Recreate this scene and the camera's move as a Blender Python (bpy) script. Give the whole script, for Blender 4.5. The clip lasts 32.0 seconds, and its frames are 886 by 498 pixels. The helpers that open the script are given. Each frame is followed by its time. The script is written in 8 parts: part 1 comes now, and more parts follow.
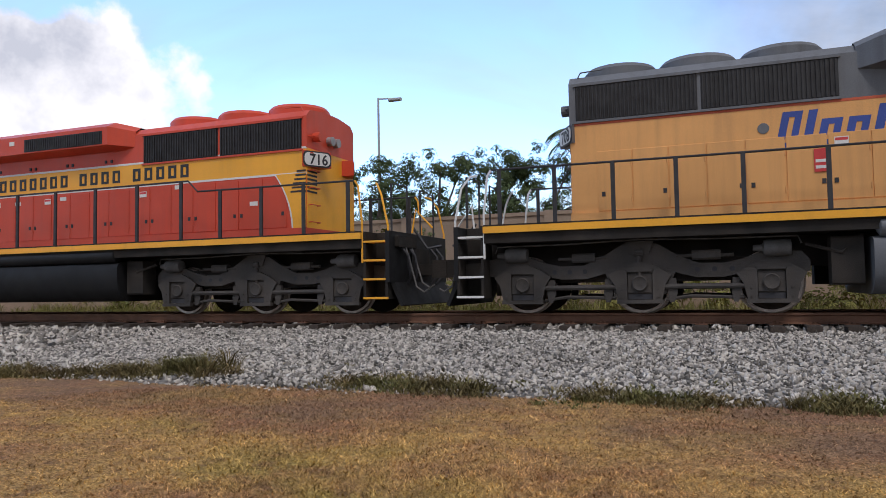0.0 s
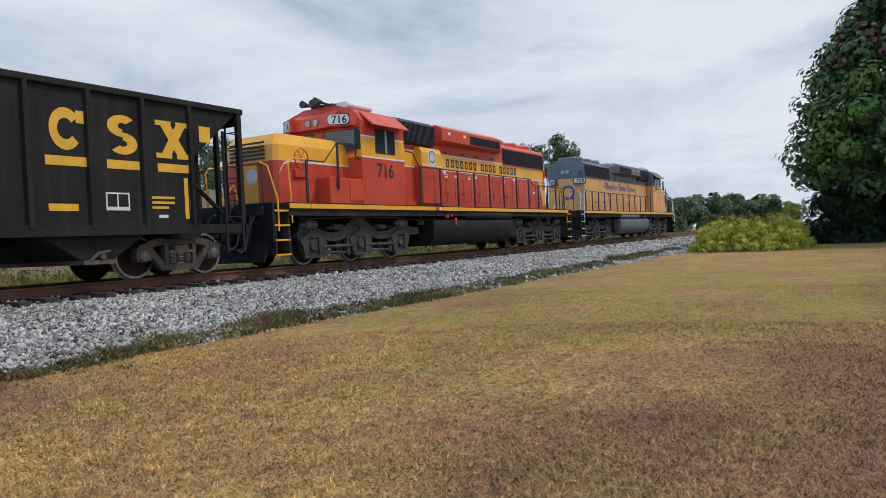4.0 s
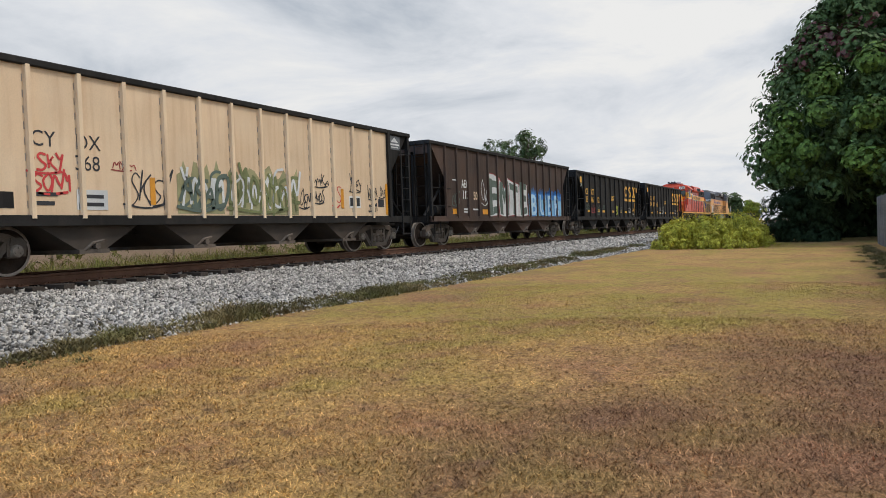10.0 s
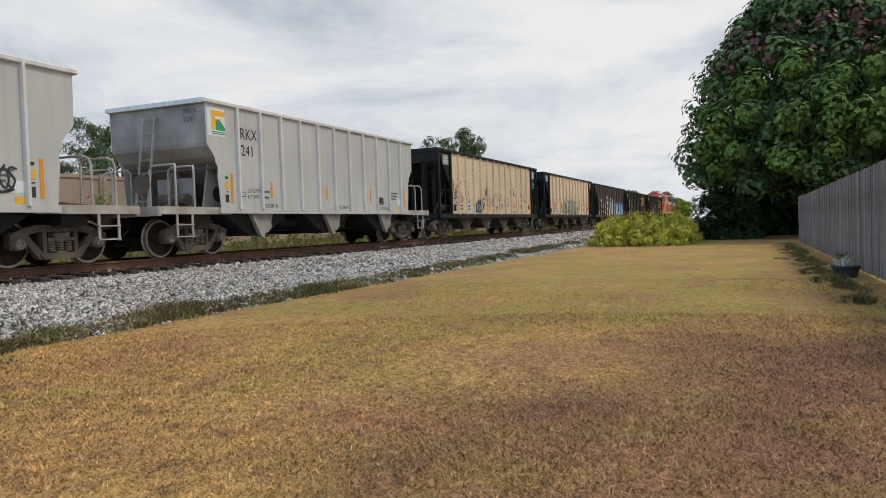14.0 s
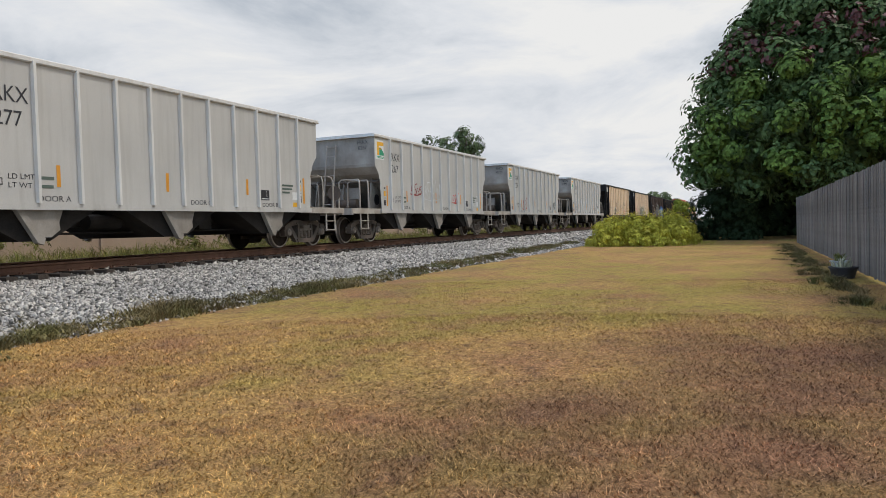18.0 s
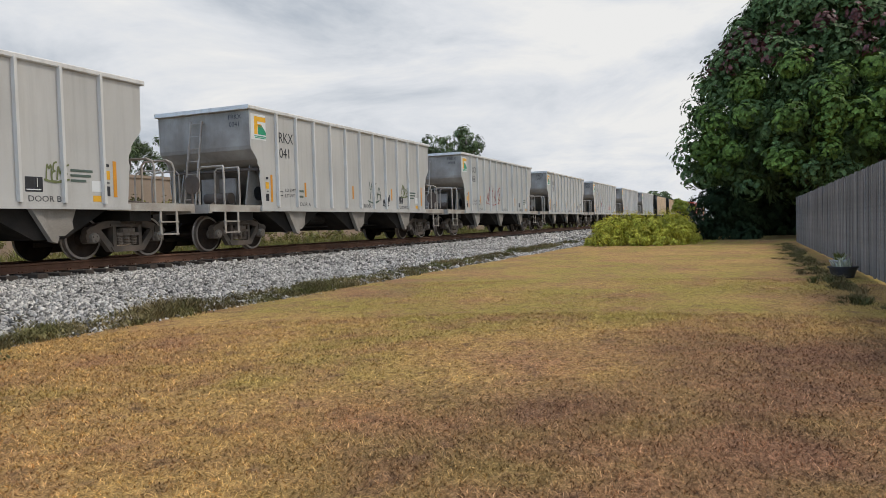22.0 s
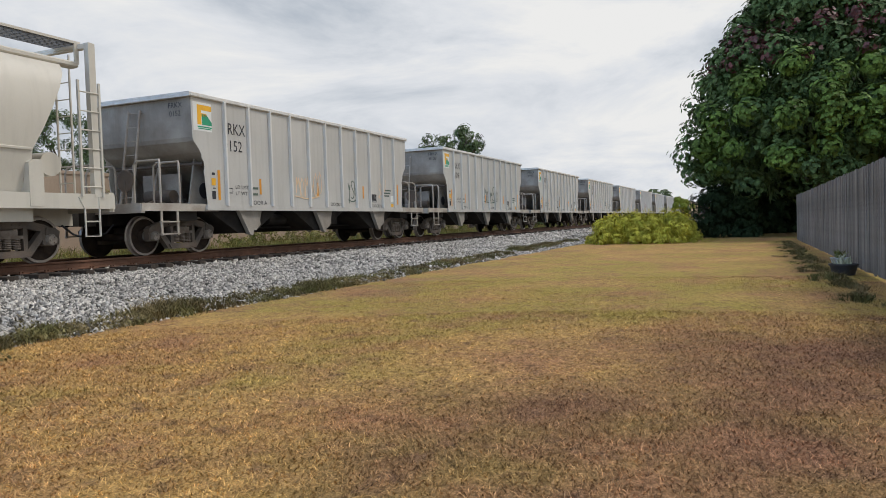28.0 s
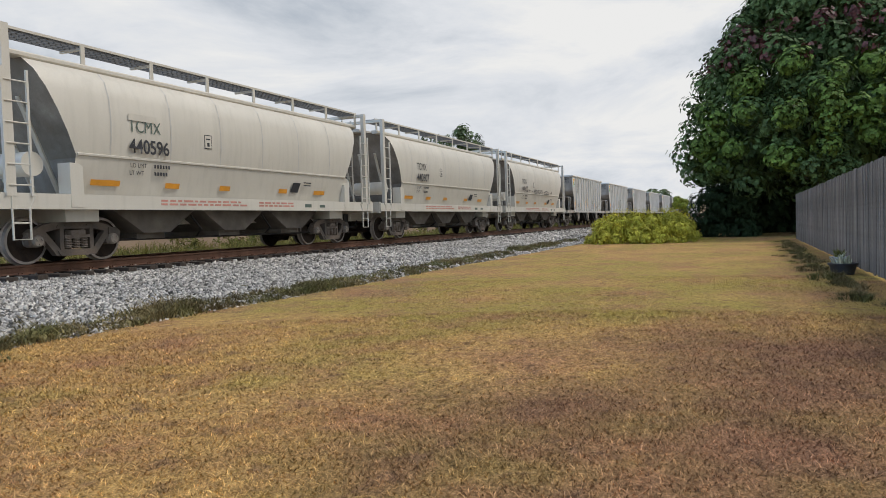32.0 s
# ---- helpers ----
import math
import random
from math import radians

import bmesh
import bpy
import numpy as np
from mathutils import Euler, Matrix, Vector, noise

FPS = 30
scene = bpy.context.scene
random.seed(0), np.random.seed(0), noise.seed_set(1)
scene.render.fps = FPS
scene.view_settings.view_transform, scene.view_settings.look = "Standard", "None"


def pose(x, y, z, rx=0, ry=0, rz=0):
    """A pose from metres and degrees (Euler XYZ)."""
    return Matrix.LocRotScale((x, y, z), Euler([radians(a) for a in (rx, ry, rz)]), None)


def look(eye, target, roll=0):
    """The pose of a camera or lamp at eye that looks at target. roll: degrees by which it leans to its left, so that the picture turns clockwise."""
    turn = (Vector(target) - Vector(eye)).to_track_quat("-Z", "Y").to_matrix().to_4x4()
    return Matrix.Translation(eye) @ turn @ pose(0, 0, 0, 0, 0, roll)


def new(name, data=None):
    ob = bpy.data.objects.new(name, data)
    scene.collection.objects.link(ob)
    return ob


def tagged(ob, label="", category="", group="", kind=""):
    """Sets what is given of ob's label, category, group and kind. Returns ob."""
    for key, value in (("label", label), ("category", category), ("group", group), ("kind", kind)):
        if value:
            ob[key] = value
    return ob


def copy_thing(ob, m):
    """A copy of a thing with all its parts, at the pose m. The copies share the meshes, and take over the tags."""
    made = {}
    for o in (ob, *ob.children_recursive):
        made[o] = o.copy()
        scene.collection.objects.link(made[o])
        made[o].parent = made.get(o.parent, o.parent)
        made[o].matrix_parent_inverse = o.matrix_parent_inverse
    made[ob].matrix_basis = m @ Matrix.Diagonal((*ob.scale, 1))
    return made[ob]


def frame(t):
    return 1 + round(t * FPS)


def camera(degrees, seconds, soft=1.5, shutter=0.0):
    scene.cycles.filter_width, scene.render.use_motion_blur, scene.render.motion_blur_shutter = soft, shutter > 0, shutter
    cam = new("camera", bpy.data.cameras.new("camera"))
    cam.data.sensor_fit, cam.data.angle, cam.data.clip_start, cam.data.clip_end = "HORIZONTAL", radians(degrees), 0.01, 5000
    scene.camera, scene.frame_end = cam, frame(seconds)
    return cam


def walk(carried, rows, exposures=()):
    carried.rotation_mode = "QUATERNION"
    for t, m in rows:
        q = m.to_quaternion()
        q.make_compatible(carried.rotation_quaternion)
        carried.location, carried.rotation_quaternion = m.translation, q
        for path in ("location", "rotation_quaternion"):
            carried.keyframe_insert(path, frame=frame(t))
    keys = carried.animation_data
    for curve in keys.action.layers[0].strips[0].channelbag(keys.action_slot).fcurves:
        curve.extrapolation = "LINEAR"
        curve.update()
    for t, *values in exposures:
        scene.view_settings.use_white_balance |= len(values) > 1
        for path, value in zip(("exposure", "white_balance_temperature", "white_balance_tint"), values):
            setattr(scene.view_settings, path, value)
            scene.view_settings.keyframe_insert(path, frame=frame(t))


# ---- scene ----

# ================= camera =================
cam = camera(63.3, 32.0, soft=0.75)
EYE = (0.0, 0.0, 1.12)
PATH = [
    (0, 92.91, 0.95, 21.04), (0.5, 92.43, 1.40, 10.63), (1, 92.09, 2.01, 1.42), (1.5, 90.86, 2.04, -10.20),
    (2, 90.33, 1.95, -26.66), (2.5, 90.08, 2.70, -37.40), (3, 89.73, 3.03, -46.96), (3.5, 89.53, 3.12, -54.10),
    (4, 89.13, 2.75, -59.33), (4.5, 89.13, 2.53, -61.75), (6.5, 88.68, 2.22, -62.00), (8, 88.60, 2.14, -61.98),
    (9.5, 88.59, 2.02, -61.95), (10, 88.57, 2.09, -61.99), (10.5, 88.57, 2.23, -62.53), (11, 88.39, 2.26, -64.97),
    (11.5, 88.19, 2.05, -66.90), (12, 88.24, 2.16, -66.85), (13, 88.19, 2.04, -66.82), (14.5, 88.16, 1.83, -66.82),
    (16.5, 88.09, 1.61, -66.91), (19, 88.10, 1.63, -66.96), (21, 88.08, 1.63, -66.97), (23, 88.01, 1.57, -66.96),
    (25, 88.00, 1.74, -66.99), (27.5, 87.96, 1.77, -66.94), (29, 87.95, 1.87, -66.93), (30.5, 87.90, 1.84, -66.96),
    (32, 87.96, 1.91, -66.98),
]
walk(cam, [(t, pose(*EYE, rx, ry, rz)) for t, rx, ry, rz in PATH], exposures=[
    (0, -0.30, 6250, 16), (1.5, -0.10, 6300, 12), (3, 0.0, 5980, 10), (4.5, 0.06, 5950, 10), (7, 0.10, 6280, 10), (9, 0.12, 6500, 10), (32, 0.12, 6500, 10)])

# ================= daylight =================
SUN_EL, SUN_AZ = 55.0, 148.0
world = bpy.data.worlds.new("sky")
scene.world = world
world.use_nodes = True


def build_sky():
    nt = world.node_tree
    nt.nodes.clear()
    N, L = nt.nodes.new, nt.links.new
    out = N("ShaderNodeOutputWorld")
    bg = N("ShaderNodeBackground")
    sky = N("ShaderNodeTexSky")
    sky.sky_type = "NISHITA"
    sky.sun_disc = False
    sky.sun_elevation, sky.sun_rotation = radians(SUN_EL), radians(SUN_AZ)
    sky.dust_density = 1.5
    tc = N("ShaderNodeTexCoord")
    sep = N("ShaderNodeSeparateXYZ")
    L(tc.outputs["Generated"], sep.inputs[0])
    # cloud sheet: direction projected on a flat layer
    zc = N("ShaderNodeMath"); zc.operation = "MAXIMUM"; zc.inputs[1].default_value = 0.0
    L(sep.outputs["Z"], zc.inputs[0])
    za = N("ShaderNodeMath"); za.operation = "ADD"; za.inputs[1].default_value = 0.24
    L(zc.outputs[0], za.inputs[0])
    dx = N("ShaderNodeMath"); dx.operation = "DIVIDE"
    L(sep.outputs["X"], dx.inputs[0]); L(za.outputs[0], dx.inputs[1])
    dy = N("ShaderNodeMath"); dy.operation = "DIVIDE"
    L(sep.outputs["Y"], dy.inputs[0]); L(za.outputs[0], dy.inputs[1])
    co = N("ShaderNodeCombineXYZ")
    L(dx.outputs[0], co.inputs[0]); L(dy.outputs[0], co.inputs[1])

    def cloud(scale, detail, rough, dist, loc):
        mp = N("ShaderNodeMapping")
        mp.inputs["Location"].default_value = loc
        L(co.outputs[0], mp.inputs[0])
        nz = N("ShaderNodeTexNoise")
        nz.inputs["Scale"].default_value = scale
        nz.inputs["Detail"].default_value = detail
        nz.inputs["Roughness"].default_value = rough
        nz.inputs["Distortion"].default_value = dist
        L(mp.outputs[0], nz.inputs["Vector"])
        return nz.outputs["Fac"]

    def ramp(fac, stops):
        r = N("ShaderNodeValToRGB")
        L(fac, r.inputs[0])
        e = r.color_ramp.elements
        for k, (p, c) in enumerate(stops):
            el = e[k] if k < 2 else e.new(p)
            el.position = p
            el.color = (*c, 1) if isinstance(c, tuple) else (c, c, c, 1)
        return r.outputs[0]

    # how thick the sheet is: open blue to one side, closed grey to the other
    side = N("ShaderNodeVectorMath"); side.operation = "DOT_PRODUCT"
    L(tc.outputs["Generated"], side.inputs[0])
    side.inputs[1].default_value = (0.90, -0.43, 0.0)
    smap = N("ShaderNodeMapRange")
    L(side.outputs["Value"], smap.inputs["Value"])
    smap.inputs["From Min"].default_value = -0.95
    smap.inputs["From Max"].default_value = 0.58
    smap.inputs["To Min"].default_value = -0.055
    smap.inputs["To Max"].default_value = 0.34
    cover = N("ShaderNodeMath"); cover.operation = "ADD"
    L(cloud(0.65, 6, 0.55, 0.6, (3.1, 7.7, 0)), cover.inputs[0])
    L(smap.outputs[0], cover.inputs[1])
    dens = ramp(cover.outputs[0], [(0.40, 0.0), (0.52, 0.45), (0.66, 1.0)])
    shade = ramp(cloud(1.15, 8, 0.60, 0.5, (10.6, 3.5, 0)),
                 [(0.34, (0.54, 0.60, 0.68)), (0.44, (0.72, 0.765, 0.825)), (0.53, (0.86, 0.89, 0.935)), (0.63, (1.00, 1.00, 0.99))])
    cl = N("ShaderNodeVectorMath"); cl.operation = "SCALE"
    L(shade, cl.inputs[0]); cl.inputs["Scale"].default_value = CLOUD_LIGHT
    blue = N("ShaderNodeVectorMath"); blue.operation = "SCALE"
    L(sky.outputs[0], blue.inputs[0]); blue.inputs["Scale"].default_value = 3.0
    tint = N("ShaderNodeVectorMath"); tint.operation = "MULTIPLY"
    L(blue.outputs[0], tint.inputs[0]); tint.inputs[1].default_value = (1.14, 1.28, 1.36)
    mx = N("ShaderNodeMix"); mx.data_type = "RGBA"
    L(dens, mx.inputs["Factor"]); L(tint.outputs[0], mx.inputs["A"]); L(cl.outputs[0], mx.inputs["B"])
    # one towering cumulus low over the open side
    off = N("ShaderNodeVectorMath"); off.operation = "SUBTRACT"
    L(tc.outputs["Generated"], off.inputs[0]); off.inputs[1].default_value = (-0.745, 0.635, 0.205)
    stretch = N("ShaderNodeVectorMath"); stretch.operation = "MULTIPLY"
    L(off.outputs[0], stretch.inputs[0]); stretch.inputs[1].default_value = (1.0, 1.0, 1.35)
    dist = N("ShaderNodeVectorMath"); dist.operation = "LENGTH"
    L(stretch.outputs[0], dist.inputs[0])

    def puff(scale, detail, rough, loc):
        mp = N("ShaderNodeMapping"); mp.inputs["Location"].default_value = loc
        L(tc.outputs["Generated"], mp.inputs[0])
        nz = N("ShaderNodeTexNoise")
        nz.inputs["Scale"].default_value, nz.inputs["Detail"].default_value, nz.inputs["Roughness"].default_value = scale, detail, rough
        L(mp.outputs[0], nz.inputs["Vector"])
        return nz.outputs["Fac"]
    rag = N("ShaderNodeMath"); rag.operation = "MULTIPLY_ADD"
    L(puff(7.0, 7, 0.55, (2, 5, 1)), rag.inputs[0]); rag.inputs[1].default_value = -0.27
    L(dist.outputs["Value"], rag.inputs[2])
    body = ramp(rag.outputs[0], [(0.022, 1.0), (0.045, 0.0)])
    tone = ramp(puff(5.0, 6, 0.6, (8, 3, 4)), [(0.34, (0.86, 0.90, 0.98)), (0.50, (1.48, 1.48, 1.47))])
    cum = N("ShaderNodeVectorMath"); cum.operation = "SCALE"
    L(tone, cum.inputs[0]); cum.inputs["Scale"].default_value = CLOUD_LIGHT * 1.15
    mx2 = N("ShaderNodeMix"); mx2.data_type = "RGBA"
    L(body, mx2.inputs["Factor"]); L(mx.outputs["Result"], mx2.inputs["A"]); L(cum.outputs[0], mx2.inputs["B"])
    L(mx2.outputs["Result"], bg.inputs["Color"])
    bg.inputs["Strength"].default_value = SKY_STRENGTH
    L(bg.outputs[0], out.inputs[0])


CLOUD_LIGHT, SKY_STRENGTH = 7.0, 0.11
build_sky()

sun = new("sun", bpy.data.lights.new("sun", "SUN"))
sun.data.energy, sun.data.angle, sun.data.color = 1.7, radians(12), (1.0, 0.94, 0.86)
_az, _el = radians(SUN_AZ), radians(SUN_EL)
sun.matrix_world = look((math.sin(_az) * math.cos(_el) * 50, math.cos(_az) * math.cos(_el) * 50, math.sin(_el) * 50), (0, 0, 0))

# ================= materials =================
def material(name, color, rough=0.6, metal=0.0, vary=0.18, scale=3.0, fine=60.0, bump=0.15, bump_scale=None,
             second=None, amount=0.5, streak=0.0, dirt=None, spec=0.5, island=0.0, chance=0.0, coat=0.0):
    """Painted or raw surface: colour varied at two scales, optional second colour in patches, streaks down the side, bump."""
    m = bpy.data.materials.new(name)
    m.use_nodes = True
    nt = m.node_tree
    N, L = nt.nodes.new, nt.links.new
    b = nt.nodes["Principled BSDF"]
    b.inputs["Roughness"].default_value = rough
    b.inputs["Metallic"].default_value = metal
    b.inputs["Specular IOR Level"].default_value = spec
    b.inputs["Coat Weight"].default_value = coat
    tc = N("ShaderNodeTexCoord")

    def noise_at(s, detail=4, stretch=None):
        nz = N("ShaderNodeTexNoise")
        nz.inputs["Scale"].default_value = s
        nz.inputs["Detail"].default_value = detail
        if stretch:
            mp = N("ShaderNodeMapping")
            mp.inputs["Scale"].default_value = stretch
            L(tc.outputs["Object"], mp.inputs[0])
            L(mp.outputs[0], nz.inputs["Vector"])
        else:
            L(tc.outputs["Object"], nz.inputs["Vector"])
        return nz.outputs["Fac"]

    def mix(fac, a, bb, kind="MIX"):
        mx = N("ShaderNodeMix")
        mx.data_type, mx.blend_type = "RGBA", kind
        for sock, v in (("Factor", fac), ("A", a), ("B", bb)):
            if isinstance(v, (int, float)):
                mx.inputs[sock].default_value = v
            elif isinstance(v, tuple):
                mx.inputs[sock].default_value = (*v, 1)
            else:
                L(v, mx.inputs[sock])
        return mx.outputs["Result"]

    def ranged(v, a, b2, c, d):
        r = N("ShaderNodeMapRange")
        L(v, r.inputs["Value"])
        for s, x in zip(("From Min", "From Max", "To Min", "To Max"), (a, b2, c, d)):
            r.inputs[s].default_value = x
        return r.outputs[0]

    col = tuple(color)
    if second:
        f = ranged(noise_at(scale, 6), 0.5 - 0.18 * amount - 0.08, 0.62, 0.0, amount)
        col = mix(f, col, tuple(second))
    g1 = ranged(noise_at(scale * 0.7, 5), 0.3, 0.7, 1 - vary, 1 + vary)
    g2 = ranged(noise_at(fine, 3), 0.3, 0.7, 1 - vary * 0.7, 1 + vary * 0.7)
    mul = N("ShaderNodeMath"); mul.operation = "MULTIPLY"
    L(g1, mul.inputs[0]); L(g2, mul.inputs[1])
    fac = mul.outputs[0]
    if island:
        geo = N("ShaderNodeNewGeometry")
        m2 = N("ShaderNodeMath"); m2.operation = "MULTIPLY"
        L(fac, m2.inputs[0]); L(ranged(geo.outputs["Random Per Island"], 0, 1, 1 - island, 1 + island), m2.inputs[1])
        fac = m2.outputs[0]
    if chance:
        oi = N("ShaderNodeObjectInfo")
        m2 = N("ShaderNodeMath"); m2.operation = "MULTIPLY"
        L(fac, m2.inputs[0]); L(ranged(oi.outputs["Random"], 0, 1, 1 - chance, 1 + chance), m2.inputs[1])
        fac = m2.outputs[0]
    vs = N("ShaderNodeVectorMath"); vs.operation = "SCALE"
    if isinstance(col, tuple):
        vs.inputs[0].default_value = col
    else:
        L(col, vs.inputs[0])
    L(fac, vs.inputs["Scale"])
    col = vs.outputs[0]
    if streak:
        f = ranged(noise_at(1.0, 5, (7.0, 7.0, 0.45)), 0.48, 0.72, 0.0, streak)
        col = mix(f, col, tuple(dirt or (0.10, 0.075, 0.055)))
    L(col, b.inputs["Base Color"])
    if bump:
        bp = N("ShaderNodeBump")
        bp.inputs["Strength"].default_value = bump
        bp.inputs["Distance"].default_value = 0.02
        L(noise_at(bump_scale or fine, 4), bp.inputs["Height"])
        L(bp.outputs[0], b.inputs["Normal"])
    L(ranged(noise_at(scale * 2, 4), 0.3, 0.7, max(0.05, rough - 0.08), min(1, rough + 0.1)), b.inputs["Roughness"])
    return m


M = {}
M["ballast"] = material("ballast_stone", (0.42, 0.42, 0.41), 0.95, scale=0.8, fine=24, vary=0.35, bump=1.0, bump_scale=26, spec=0.2, island=0.35)
M["rail"] = material("rusted_rail_steel", (0.165, 0.082, 0.050), 0.75, metal=0.2, scale=4, vary=0.3)
M["tie"] = material("weathered_timber", (0.05, 0.038, 0.03), 0.95, scale=3, fine=30, vary=0.4, bump=0.6)
M["fence"] = material("weathered_grey_timber", (0.172, 0.160, 0.150), 0.9, scale=1.6, fine=30, vary=0.32, second=(0.215, 0.195, 0.175), amount=0.6, streak=0.65, dirt=(0.082, 0.074, 0.068), chance=0.30, bump=0.4)
M["wall"] = material("beige_stucco", (0.33, 0.25, 0.185), 0.95, scale=0.6, fine=25, vary=0.12, streak=0.25, dirt=(0.25, 0.2, 0.15))
M["red"] = material("red_paint", (0.60, 0.074, 0.036), 0.42, scale=1.2, vary=0.10, streak=0.12, coat=0.05, bump=0.04, spec=0.35)
M["yellow"] = material("yellow_paint", (0.90, 0.43, 0.03), 0.40, scale=1.2, vary=0.08, streak=0.08, bump=0.04)
M["tan"] = material("faded_yellow_paint", (0.74, 0.375, 0.125), 0.55, scale=1.0, vary=0.10, streak=0.16, bump=0.05)
M["black"] = material("black_paint", (0.017, 0.0155, 0.0145), 0.75, scale=1.2, vary=0.35, streak=0.30, dirt=(0.055, 0.046, 0.039), bump=0.10, spec=0.25)
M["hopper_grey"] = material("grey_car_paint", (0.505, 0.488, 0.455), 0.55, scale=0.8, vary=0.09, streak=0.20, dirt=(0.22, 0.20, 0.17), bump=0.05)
# lighter grey than the side sheets, for stakes and top rails
M["hopper_rib"] = material("lighter_grey_stake_paint", (0.66, 0.645, 0.61), 0.5, scale=1.5, vary=0.08, streak=0.22, dirt=(0.30, 0.25, 0.20), bump=0.05)
M["cream_rib"] = material("pale_cream_stake_paint", (0.80, 0.62, 0.42), 0.6, scale=1.2, vary=0.10, streak=0.35, dirt=(0.40, 0.20, 0.09), bump=0.06)
M["spring"] = material("dusty_spring_steel", (0.20, 0.165, 0.135), 0.8, scale=6, vary=0.25, second=(0.12, 0.085, 0.06), amount=0.5)
M["bearing"] = material("pale_dusty_bearing_cap", (0.24, 0.215, 0.185), 0.75, scale=8, vary=0.25, second=(0.15, 0.10, 0.07), amount=0.5)
M["bearing_grey"] = material("worn_grey_cast_iron", (0.115, 0.112, 0.110), 0.65, scale=5, vary=0.25, second=(0.06, 0.056, 0.052), amount=0.5)
M["weed"] = material("yellow_green_leaf", (0.20, 0.24, 0.03), 0.7, scale=2, vary=0.3, island=0.4, bump=0, spec=0.2)
M["white"] = material("white_paint", (0.72, 0.72, 0.70), 0.5, scale=2, vary=0.08, bump=0.03)
M["ink"] = material("black_lettering", (0.03, 0.03, 0.035), 0.6, scale=6, vary=0.2, bump=0)
M["chassis"] = material("grimy_black_steel", (0.020, 0.019, 0.018), 0.8, scale=2.5, vary=0.35, second=(0.048, 0.040, 0.034), amount=0.6, bump=0.2, spec=0.2)
M["truck_steel"] = material("dusty_cast_steel", (0.092, 0.078, 0.066), 0.85, scale=3, vary=0.3, second=(0.160, 0.116, 0.086), amount=0.55, bump=0.25)
M["loco_truck"] = material("grimy_loco_steel", (0.042, 0.039, 0.037), 0.75, scale=2.2, vary=0.35, second=(0.078, 0.066, 0.056), amount=0.6, bump=0.25)
M["wheel"] = material("rusty_wheel_steel", (0.036, 0.027, 0.022), 0.85, scale=6, vary=0.3, second=(0.070, 0.046, 0.032), amount=0.5, spec=0.2)
M["tread"] = material("polished_wheel_tread", (0.42, 0.37, 0.33), 0.45, metal=0.6, scale=8, vary=0.2)
M["grille"] = material("dark_radiator_screen", (0.022, 0.022, 0.024), 0.6, scale=6, vary=0.4, bump=0.2)
M["glass"] = material("dark_cab_glass", (0.03, 0.04, 0.045), 0.08, scale=1, vary=0.1, bump=0, spec=0.7)
M["loco_grey"] = material("faded_grey_paint", (0.135, 0.145, 0.16), 0.6, scale=1.2, vary=0.16, streak=0.3, dirt=(0.05, 0.045, 0.04), bump=0.05)
M["orange_line"] = material("red_orange_stripe", (0.55, 0.10, 0.04), 0.5, scale=2, vary=0.1, bump=0)
M["blue"] = material("blue_lettering", (0.035, 0.07, 0.30), 0.5, scale=2, vary=0.15, bump=0)
M["rust_brown"] = material("oxide_brown_paint", (0.046, 0.028, 0.021), 0.85, scale=0.9, vary=0.28, second=(0.090, 0.050, 0.033), amount=0.6, streak=0.3, dirt=(0.13, 0.09, 0.065), bump=0.1)
M["car_tan"] = material("cream_car_paint", (0.76, 0.575, 0.385), 0.65, scale=0.8, vary=0.09, second=(0.66, 0.46, 0.28), amount=0.4, streak=0.26, dirt=(0.42, 0.21, 0.10), bump=0.06)
M["covered_grey"] = material("pale_grey_car_paint", (0.585, 0.545, 0.468), 0.45, scale=0.7, vary=0.06, streak=0.15, dirt=(0.27, 0.25, 0.20), bump=0.04)
M["galv"] = material("galvanised_steel", (0.38, 0.39, 0.40), 0.5, metal=0.6, scale=5, vary=0.2)
M["mark_yellow"] = material("yellow_decal", (0.80, 0.42, 0.03), 0.5, scale=5, vary=0.1, bump=0)
M["faint_red"] = material("faded_red_stencil", (0.50, 0.22, 0.17), 0.6, scale=5, vary=0.15, bump=0)
M["mark_orange"] = material("orange_reflector", (0.70, 0.30, 0.03), 0.4, scale=5, vary=0.12, bump=0)
M["mark_green"] = material("green_decal", (0.03, 0.30, 0.16), 0.5, scale=5, vary=0.1, bump=0)
M["mark_red"] = material("red_decal", (0.60, 0.05, 0.05), 0.5, scale=5, vary=0.1, bump=0)
M["spray_grey"] = material("grey_green_spray_paint", (0.10, 0.135, 0.11), 0.7, scale=2, vary=0.2, bump=0)
M["tank_black"] = material("oily_black_tank", (0.011, 0.011, 0.012), 0.6, scale=1.5, vary=0.3, bump=0.08, spec=0.3)
# dust-stained, with the shade of the end faces put into its base colour
M["dusty_shaded"] = material("dust_stained_shaded_grey_paint", (0.355, 0.325, 0.285), 0.8, scale=1.6, vary=0.22, second=(0.17, 0.14, 0.11), amount=0.5, streak=0.2, bump=0.1)
M["soot"] = material("sooty_brown_steel", (0.050, 0.043, 0.037), 0.9, scale=1.6, vary=0.3, second=(0.105, 0.080, 0.062), amount=0.6, bump=0.2, spec=0.2)
M["dusty_rail"] = material("dust_stained_handrail_paint", (0.43, 0.395, 0.345), 0.7, scale=2.5, vary=0.15, second=(0.26, 0.20, 0.15), amount=0.55, bump=0.1)
M["dusty_outlet"] = material("dust_brown_outlet_steel", (0.175, 0.150, 0.122), 0.9, scale=2.0, vary=0.25, second=(0.085, 0.072, 0.060), amount=0.6, bump=0.2)
